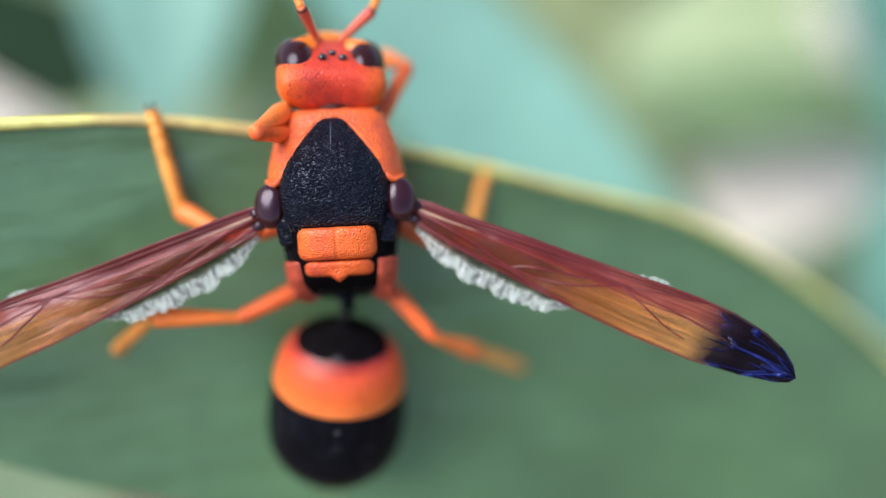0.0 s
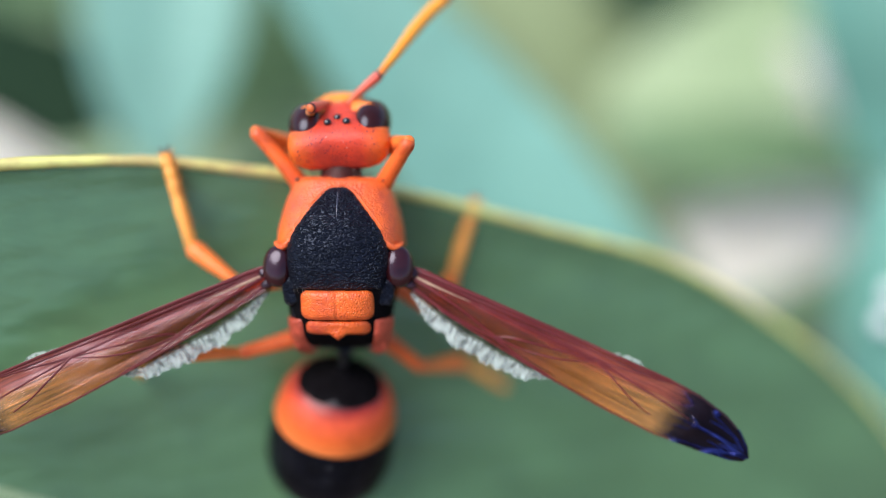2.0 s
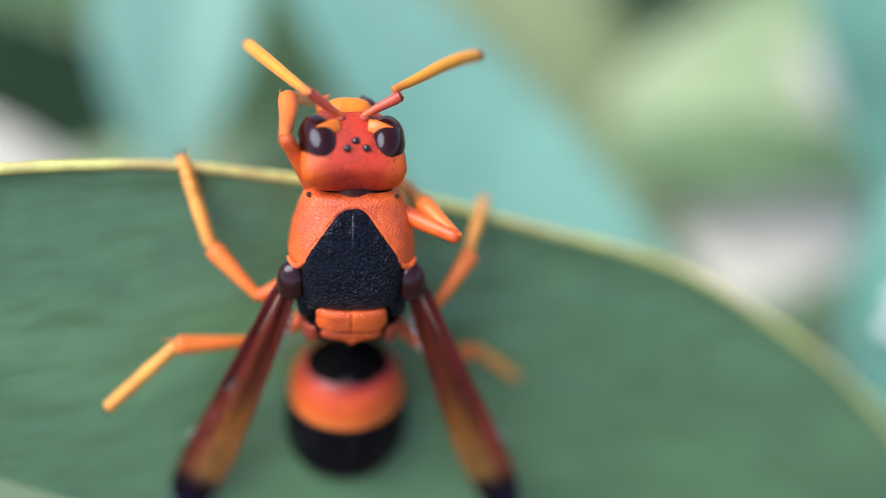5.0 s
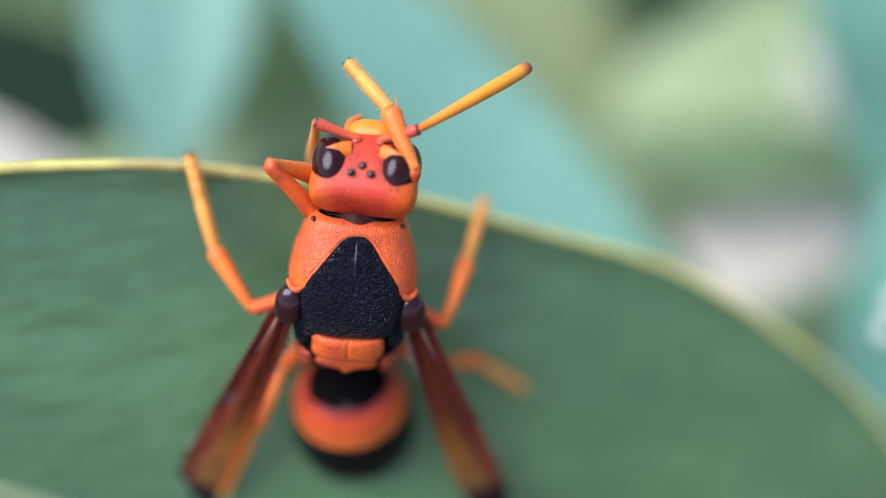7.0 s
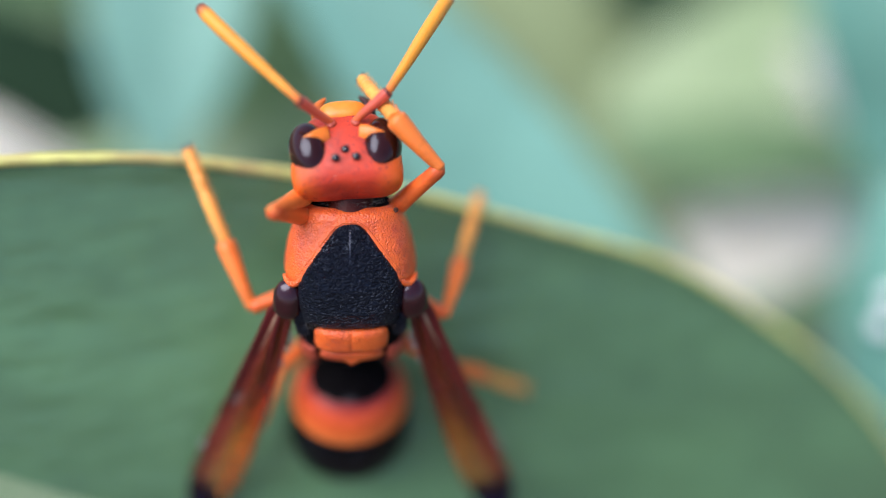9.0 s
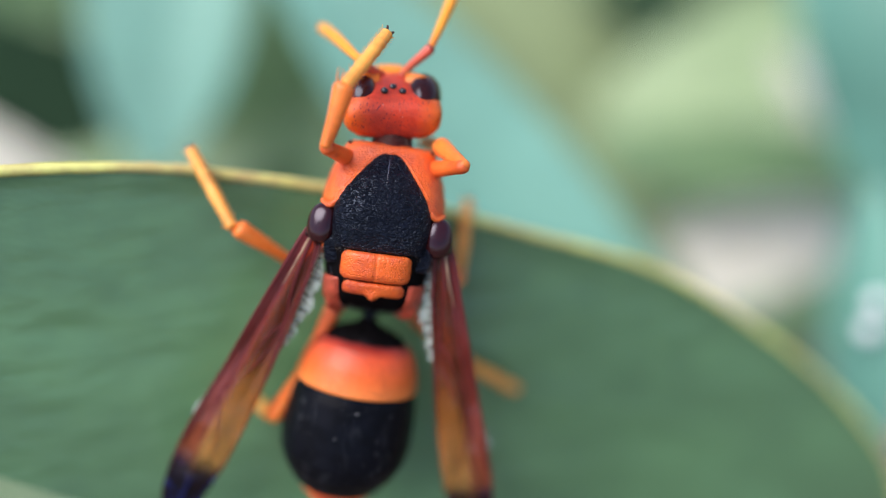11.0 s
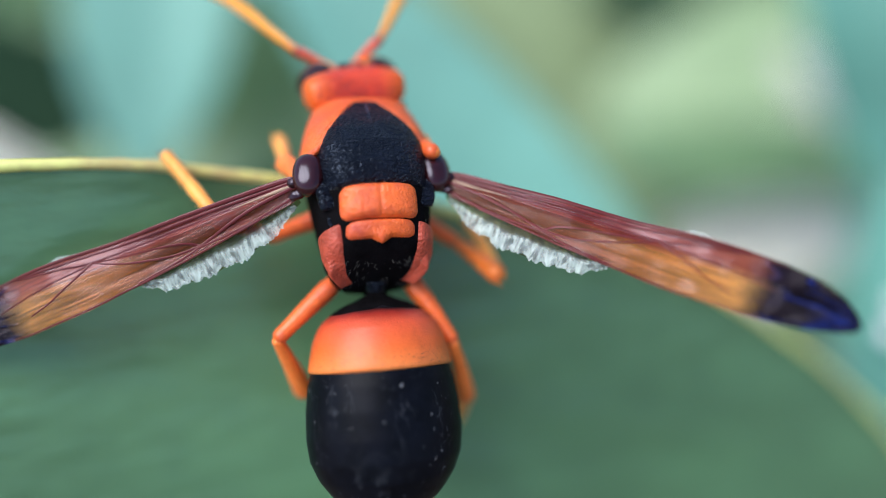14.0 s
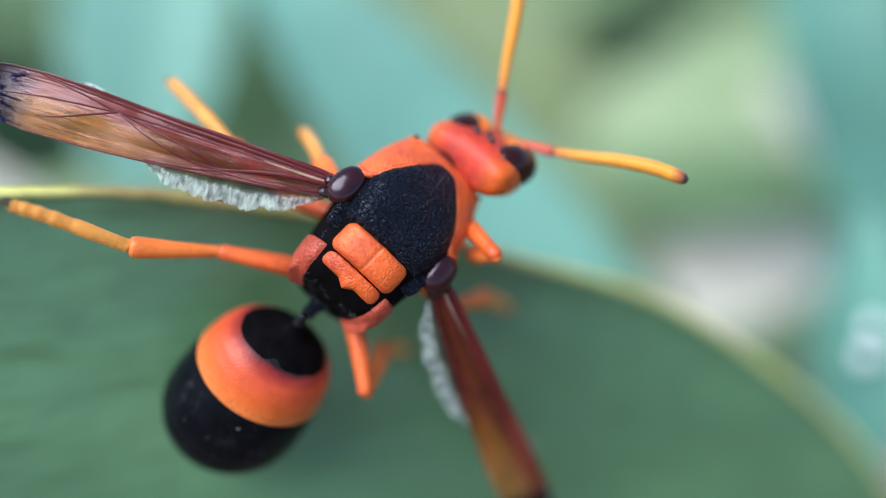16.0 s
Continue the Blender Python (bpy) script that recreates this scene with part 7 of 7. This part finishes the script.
    FL = [
        (0, -2.1, 3.9, -2.7, 29.3, -70.3, -174.5, -28.7, -9.7, -161.2, 2.17, -1.27, 0.67, -37.7, -9.4, -153.5), (0.5, -2.1, 3.9, -2.7, 40.1, -69.9, 173.4, -27.9, -6.5, -165.2, 2.06, -1.02, 0.45, -38.8, -12.5, -151),
        (0.75, -2.1, 3.9, -2.7, 57.5, -72.6, 154.1, -39.7, -37.8, -128.9, 3.92, -2.46, 2.45, -51.2, -31.8, -127.1), (1, -2.1, 3.9, -2.7, 78.6, -73.2, 131.2, -83.2, -50.4, -66, 6.94, -2.33, 3.08, -75.7, -43.3, -92.8),
        (1.5, -2.1, 3.9, -2.7, 82.7, -35.4, 116.2, -30.5, -40.3, -91.8, 5.8, -3.05, 2.59, -53.8, -21.6, -96.2), (1.75, -2.1, 3.9, -2.7, 76.2, -24.3, 123.4, -0.3, -24.4, -116.6, 4.27, -3.26, 1.65, -43.7, -10.3, -97.8),
        (2, -2.1, 3.9, -2.7, 71.5, -12.7, 128.8, 19.3, -1.2, -129.2, 3.37, -3.1, 0.09, -34.1, 1.1, -97.3), (2.5, -2.1, 3.9, -2.7, 62.4, -18.5, 134.5, 16.6, 3.7, -129.1, 3.38, -3.1, -0.25, -32.5, 5.7, -106.7),
        (3, -2.1, 3.9, -2.7, 63.6, -44.4, 128.4, 5.2, -3, -153.2, 2.33, -1.8, 0.21, -47.7, 2.5, -112.8), (3.5, -2.1, 3.9, -2.7, 62.2, -43.2, 123.4, -0.7, 0.6, -147.7, 2.52, -2.14, -0.04, -53, 4.8, -112.3),
        (3.75, -2.1, 3.9, -2.7, 62.8, -23.4, 116.9, 1.7, -0.6, -108.1, 4.66, -3.8, 0.04, -47.4, 0.8, -101.7), (4, -2.1, 3.9, -2.7, 61.2, -3.7, 111.2, 2.8, -3.1, -68.5, 7.36, -3.72, 0.21, -42.6, -4.1, -91.5),
        (4.2, -2.1, 3.9, -2.7, 61.1, -31, 101.6, -24.4, 24, -100.7, 5.22, -3.59, -1.63, -65.2, 11.1, -122.4), (6.3, -2.1, 3.9, -2.7, 48.5, -1.2, 129.7, 12.5, 17.8, -78.9, 6.63, -3.74, -1.22, -34.8, 22.9, -132.9),
        (6.5, -2.1, 3.9, -2.7, 43.6, -13.5, 129.6, -2.1, 30.4, -98.8, 5.37, -3.41, -2.02, -33.4, 25.9, -124.9), (6.75, -2.1, 3.9, -2.7, 41.3, -14.7, 129.3, -16.5, 21.1, -125.6, 3.73, -3.03, -1.44, -38.7, 30.6, -138),
        (7, -2.1, 3.9, -2.7, 39, -16, 128.9, -24.6, 7.2, -148.1, 2.53, -2.09, -0.5, -45.3, 34.1, -152.2), (7.5, -2.1, 3.9, -2.7, 37.2, -34, 128.1, -30.7, 13.3, -162.8, 2.18, -1.15, -0.92, -48.4, 25.6, -161),
        (7.75, -2.1, 3.9, -2.7, 38.5, -29, 121.3, -29.3, 32.1, -133.5, 3.57, -2.46, -2.13, -43.6, -5.6, -125.3), (8, -2.1, 3.9, -2.7, 39.1, -23.9, 114.8, -14.3, 47.1, -95.1, 5.66, -2.71, -2.93, -59.8, -33.4, -84.9),
        (8.5, -2.1, 3.9, -2.7, 35.8, -14.1, 111.7, -13.5, 16.7, -83.8, 6.31, -3.81, -1.15, -53.4, 9.5, -94.4), (8.75, -2.1, 3.9, -2.7, 35.8, -35.5, 120.7, -25, 13.4, -123.9, 3.73, -3.23, -0.93, -62.8, 13.9, -135.4),
        (9, -2.1, 3.9, -2.7, 30, -56.5, 134.1, -31.7, 3.9, -161.9, 2.11, -1.24, -0.27, -72.8, 11.1, -176.7), (9.2, -2.1, 3.9, -2.7, 45.9, -62.1, 113.2, -38.6, 2.7, -153.8, 2.31, -1.76, -0.19, -74.5, 7.1, -170),
        (10.25, -2.1, 3.9, -2.7, 24.3, -67.5, 137.8, -18.2, 7.6, -115.7, 4.18, -3.57, -0.53, -59.3, 5, -141.3), (11.3, -2.1, 3.9, -2.7, -3.7, -67.9, 168.8, 0.9, -1, -78.3, 6.71, -3.92, 0.07, -47, -4, -114.1),
        (11.4, -2.1, 3.9, -2.7, 12, -55, 152.8, 8.9, 5.5, -102.6, 5.03, -3.89, -0.38, -34.2, 11.4, -129.8), (11.5, -2.1, 3.9, -2.7, 19.1, -40.9, 145.4, 13.7, 14.7, -126.5, 3.6, -3.11, -1.01, -25.2, 29.5, -143.2),
        (11.75, -2.1, 3.9, -2.7, -8.7, -49.5, -166.7, 18.7, 25.9, -145.5, 2.93, -2.04, -1.74, -12.7, 27.8, -148.4), (12, -2.1, 3.9, -2.7, -36, -40.4, -119.2, 19.5, 38, -165.9, 2.84, -0.77, -2.46, -0.1, 27.1, -153.9),
        (12.5, -2.1, 3.9, -2.7, -33, -40.8, -115.5, 16.4, 33.5, -167.7, 2.64, -0.71, -2.21, -4.2, 13.7, -159.3), (13, -2.1, 3.9, -2.7, -24.8, -38.7, -120.9, 14.6, 32.8, -164.5, 2.66, -0.9, -2.17, -4.9, 22.2, -159.4),
        (13.5, -2.1, 3.9, -2.7, -23.7, -35.1, -115.4, 13.6, 26, -167.1, 2.4, -0.8, -1.76, -5.4, 15.9, -165.1), (13.6, -2.1, 3.9, -2.7, -17.4, -36.2, -119.9, 11.8, 28.9, -161.3, 2.58, -1.12, -1.94, -5.9, 18.8, -160.2),
        (14, -2.1, 3.9, -2.7, -15.8, -29.6, -116.8, 13.6, 27, -158.9, 2.58, -1.28, -1.82, -4.6, 18.4, -163.3), (14.5, -2.1, 3.9, -2.7, -11.7, -23.3, -119.3, 14.6, 32.7, -154.5, 2.86, -1.45, -2.16, -0.2, 26.5, -153.8),
        (14.8, -2.1, 3.9, -2.7, -12.4, -16.5, -110.3, 21.8, 49.9, -149.8, 3.67, -1.3, -3.06, 5.6, 28.2, -151.4), (15, -2.1, 3.9, -2.7, -9.4, -18.3, -112.4, 17.7, 45.2, -147.8, 3.51, -1.5, -2.84, 2, 35.4, -153),
        (15.5, -2.1, 3.9, -2.7, -6.9, -25, -114.1, 17.5, 44.5, -135.1, 3.88, -2.01, -2.8, -2.5, 37.8, -151.9), (16, -2.1, 3.9, -2.7, -5.3, -30.7, -114.1, 8.2, 49.4, -139.5, 3.92, -1.69, -3.04, 1.2, 44.4, -135.3),
    ]
    FR = [
        (0, 2.1, 3.9, -2.7, -5.7, 23.7, 60.4, -18, 44.3, 54.6, 7.56, 2.33, -2.79, -23.1, 54, 55.5), (0.5, 2.1, 3.9, -2.7, -6.1, 52.7, 61.6, -44.3, 22.5, 27.3, 9.18, 1.69, -1.53, -49.6, 15.8, 29.9),
        (0.75, 2.1, 3.9, -2.7, -14.4, 9.2, 60, -8.7, 38.3, 49.2, 7.95, 2.38, -2.48, -28.2, 46.9, 33.1), (1, 2.1, 3.9, -2.7, -23, -34, 64.9, 35.2, 38.1, 80.5, 6.42, 3.1, -2.47, 29.1, 70.6, 75.7),
        (1.5, 2.1, 3.9, -2.7, -25.2, -6.7, 71.9, 22.9, 31.8, 73.5, 6.87, 3.26, -2.11, 50.2, 45.1, 102.5), (1.75, 2.1, 3.9, -2.7, -25.8, -24.4, 64.9, 43.8, 33, 112.4, 4.62, 3.1, -2.18, 62.3, 35.9, 122.2),
        (2, 2.1, 3.9, -2.7, -23.6, -42.1, 56.4, 60.4, 23.2, 148.1, 2.78, 1.95, -1.58, 69.2, 24.5, 137.4), (2.5, 2.1, 3.9, -2.7, 0.9, -47.2, 19.5, 45.5, 9.3, 138.3, 2.95, 2.62, -0.65, 60.4, 29.5, 148.9),
        (3, 2.1, 3.9, -2.7, 5.6, -56.9, 9.7, 49.8, 0, 148.9, 2.47, 2.06, -0, 64.5, 21.7, 158.8), (3.5, 2.1, 3.9, -2.7, -4.3, -56.4, 19.8, 48.4, 3.7, 151.8, 2.38, 1.88, -0.26, 65.9, 20.9, 162.6),
        (4, 2.1, 3.9, -2.7, 36.6, -43.8, -39.6, 36, -12.3, 135.9, 3.09, 2.72, 0.85, 58, 20.1, -164.2), (4.1, 2.1, 3.9, -2.7, 38.4, -31.5, -46.3, 29.9, 3.9, 157.3, 2.22, 1.54, -0.27, 57.5, 27.2, -154),
        (4.2, 2.1, 3.9, -2.7, 38.4, -19, -51.9, 30.2, 21.1, 178.4, 2.17, 0.11, -1.44, 58.6, 34.3, -143.1), (4.9, 2.1, 3.9, -2.7, 21.9, -35.8, -17.2, 26.3, 18.4, 174.8, 2.12, 0.34, -1.27, 66.3, 32.8, -161),
        (5.6, 2.1, 3.9, -2.7, -5.9, -39.4, 27, 22.6, 15.6, 171.5, 2.09, 0.57, -1.07, 74.1, 33.4, -179), (6.3, 2.1, 3.9, -2.7, -28.3, -27.2, 66.5, 19.1, 12.5, 168.4, 2.07, 0.79, -0.86, 81.5, 36.1, 163),
        (6.4, 2.1, 3.9, -2.7, -24.2, -30.6, 59.4, 14.6, 27.1, 143.2, 3.05, 2.13, -1.82, 78.1, 35.6, 165), (6.5, 2.1, 3.9, -2.7, -19.6, -33.5, 51.9, 2.1, 38.1, 112.6, 4.69, 2.9, -2.47, 74.7, 35.2, 167),
        (6.75, 2.1, 3.9, -2.7, -24.9, -29.9, 66, -1.8, 30.2, 89.1, 5.95, 3.46, -2.01, 60.6, 32.7, 129.8), (7, 2.1, 3.9, -2.7, -28.9, -25.3, 79.3, -1.7, 21.7, 67.8, 7.3, 3.44, -1.48, 51.4, 23.8, 96.1),
        (7.25, 2.1, 3.9, -2.7, -20.6, -38, 59.4, 10.6, 20.9, 109, 4.68, 3.53, -1.43, 59, 28.2, 136.1), (7.5, 2.1, 3.9, -2.7, -5.1, -46.9, 33.4, 19.3, 12.9, 148.2, 2.58, 2.05, -0.89, 68, 27.1, 177),
        (8, 2.1, 3.9, -2.7, 13.3, -65, 5.2, 28.3, 3.1, 141.6, 2.77, 2.48, -0.22, 60.8, 15.9, -174.4), (8.25, 2.1, 3.9, -2.7, -10.2, -64.8, 31.4, 29.4, 7.2, 115.5, 4.19, 3.58, -0.5, 58.4, 20.2, 164),
        (8.5, 2.1, 3.9, -2.7, -29.7, -60.5, 53.6, 28.6, 11.4, 89.2, 5.95, 3.92, -0.79, 54.4, 23.4, 141.6), (9, 2.1, 3.9, -2.7, -29.8, -25.8, 51.9, 5.3, -15.6, 88.6, 5.99, 3.85, 1.08, 31, 26.9, 117.8),
        (9.2, 2.1, 3.9, -2.7, -24.2, -23, 44.2, 2.5, -4, 100.9, 5.15, 3.92, 0.28, 28.4, 29.3, 123.4), (10.25, 2.1, 3.9, -2.7, -22.4, -45.4, 29, 8, 0.6, 131.5, 3.25, 2.99, -0.04, 34.7, 20.8, 146.8),
        (11.3, 2.1, 3.9, -2.7, -5.2, -66, 0.2, 15.1, 1.7, 162.4, 2.09, 1.21, -0.12, 36.8, 10.8, 168.2), (11.5, 2.1, 3.9, -2.7, 0.3, -66.8, -7.9, 16.5, -1.3, 163.1, 2.07, 1.16, 0.09, 35.7, 7.3, 166.1),
        (12, 2.1, 3.9, -2.7, 17.9, -69.1, -30.4, 19.2, 7.6, 163.7, 2.09, 1.11, -0.53, 35.9, 22.3, 158.8), (12.5, 2.1, 3.9, -2.7, 29.3, -67.3, -46.7, 19.8, 11.5, 161.4, 2.19, 1.25, -0.8, 35.1, 17.4, 159.3),
        (13, 2.1, 3.9, -2.7, 25.5, -64.9, -46.4, 22.6, 22.7, -178.7, 2.21, -0.09, -1.54, 36.2, 19.8, 164.9), (13.12, 2.1, 3.9, -2.7, 27.1, -55.2, -48.3, 50.1, 0.5, -145.5, 2.6, -2.27, -0.04, 53.8, 3, -175.7),
        (13.25, 2.1, 3.9, -2.7, 27.9, -45.5, -49.4, 64, -31.7, -122, 4.1, -2.89, 2.1, 65.5, -18, -161.3), (13.38, 2.1, 3.9, -2.7, 28.4, -35.7, -50.2, 60.5, -66.4, -91.8, 5.85, -1.6, 3.67, 73.1, -41.1, -149.2),
        (13.5, 2.1, 3.9, -2.7, 28.8, -26, -50.8, -49.4, -70.8, 41.7, 6.88, 0.87, 3.78, 75, -65.1, -134.8), (13.6, 2.1, 3.9, -2.7, 27.1, -39.4, -56.4, -146.1, -52.7, 148.9, 3.82, 1.25, 3.18, 67.7, -80.8, -140.4),
        (13.73, 2.1, 3.9, -2.7, 27.5, -42, -59.6, -137, -30.7, 153, 2.84, 1.56, 2.04, 82.6, -48.5, -168.5), (13.87, 2.1, 3.9, -2.7, 28.1, -44.6, -62.9, -127.6, -9.6, 160, 2.19, 1.35, 0.66, 77.2, -16.2, -179.4),
        (14, 2.1, 3.9, -2.7, 29, -47.1, -66.4, -115.6, 10.1, 170.3, 2.02, 0.66, -0.7, 66, 14.5, 166.7), (14.5, 2.1, 3.9, -2.7, 31.3, -41.1, -76.6, -119.2, 11, 172.6, 2.01, 0.51, -0.76, 58.4, 13.4, 174.2),
        (14.8, 2.1, 3.9, -2.7, 5.7, -25.1, -43.8, -129.3, 30.7, 149.8, 2.93, 1.73, -2.04, 42, 31.5, 149), (15, 2.1, 3.9, -2.7, 0.5, -24.7, -35.6, -126.7, 27.6, 142.5, 3.09, 2.16, -1.85, 38.6, 39, 140.8),
        (15.5, 2.1, 3.9, -2.7, -4, -39, -28, -108, 25.7, 152, 2.72, 1.69, -1.74, 50.6, 26.9, 148.1), (16, 2.1, 3.9, -2.7, -8.5, -50.6, -22.3, -87.8, 33.4, 173.2, 2.59, 0.4, -2.2, 61, 28.4, 159.8),
    ]

    def key(ob, rows):
        walk(ob, [(r[0], pose(r[1] * MM, r[2] * MM, r[3] * MM, *r[4:])) for r in rows])

    walk(wasp, [(r[0], place(*r[1:])) for r in body])
    key(HEAD, head)
    key(ABDOMEN, abdomen)
    for name, ob in (("L", wingL), ("R", wingR)):
        wing, hind, rim = WINGS["wing" + name]
        key(wing, ob)
        turn = 1 if name == "R" else -1
        for piece in (hind, rim):
            key(piece, [(t, 0, 0, 0.0, 0, 0, a * turn) for t, a in ((0, 0), (3.5, 0), (4.2, 12), (6.3, 15), (9.2, 15), (11.3, 5), (12.2, 0), (16, 0))])
    for name, rows in (("scapeL", scapeL), ("scapeR", scapeR), ("flagL", flagL), ("flagR", flagR)):
        key(ANTENNAE[name], rows)
    for name, rows in (("FL", FL), ("FR", FR), ("ML", ML), ("MR", MR), ("HL", HL), ("HR", HR)):
        leg, tibia, *foot = LEGS[name]
        key(leg, [r[:7] for r in rows])
        key(tibia, [(r[0], LENGTHS[name[0]][0], 0, 0, *r[7:10]) for r in rows])
        for piece in foot:
            key(piece, [(r[0], *r[10:16]) for r in rows])


motions()
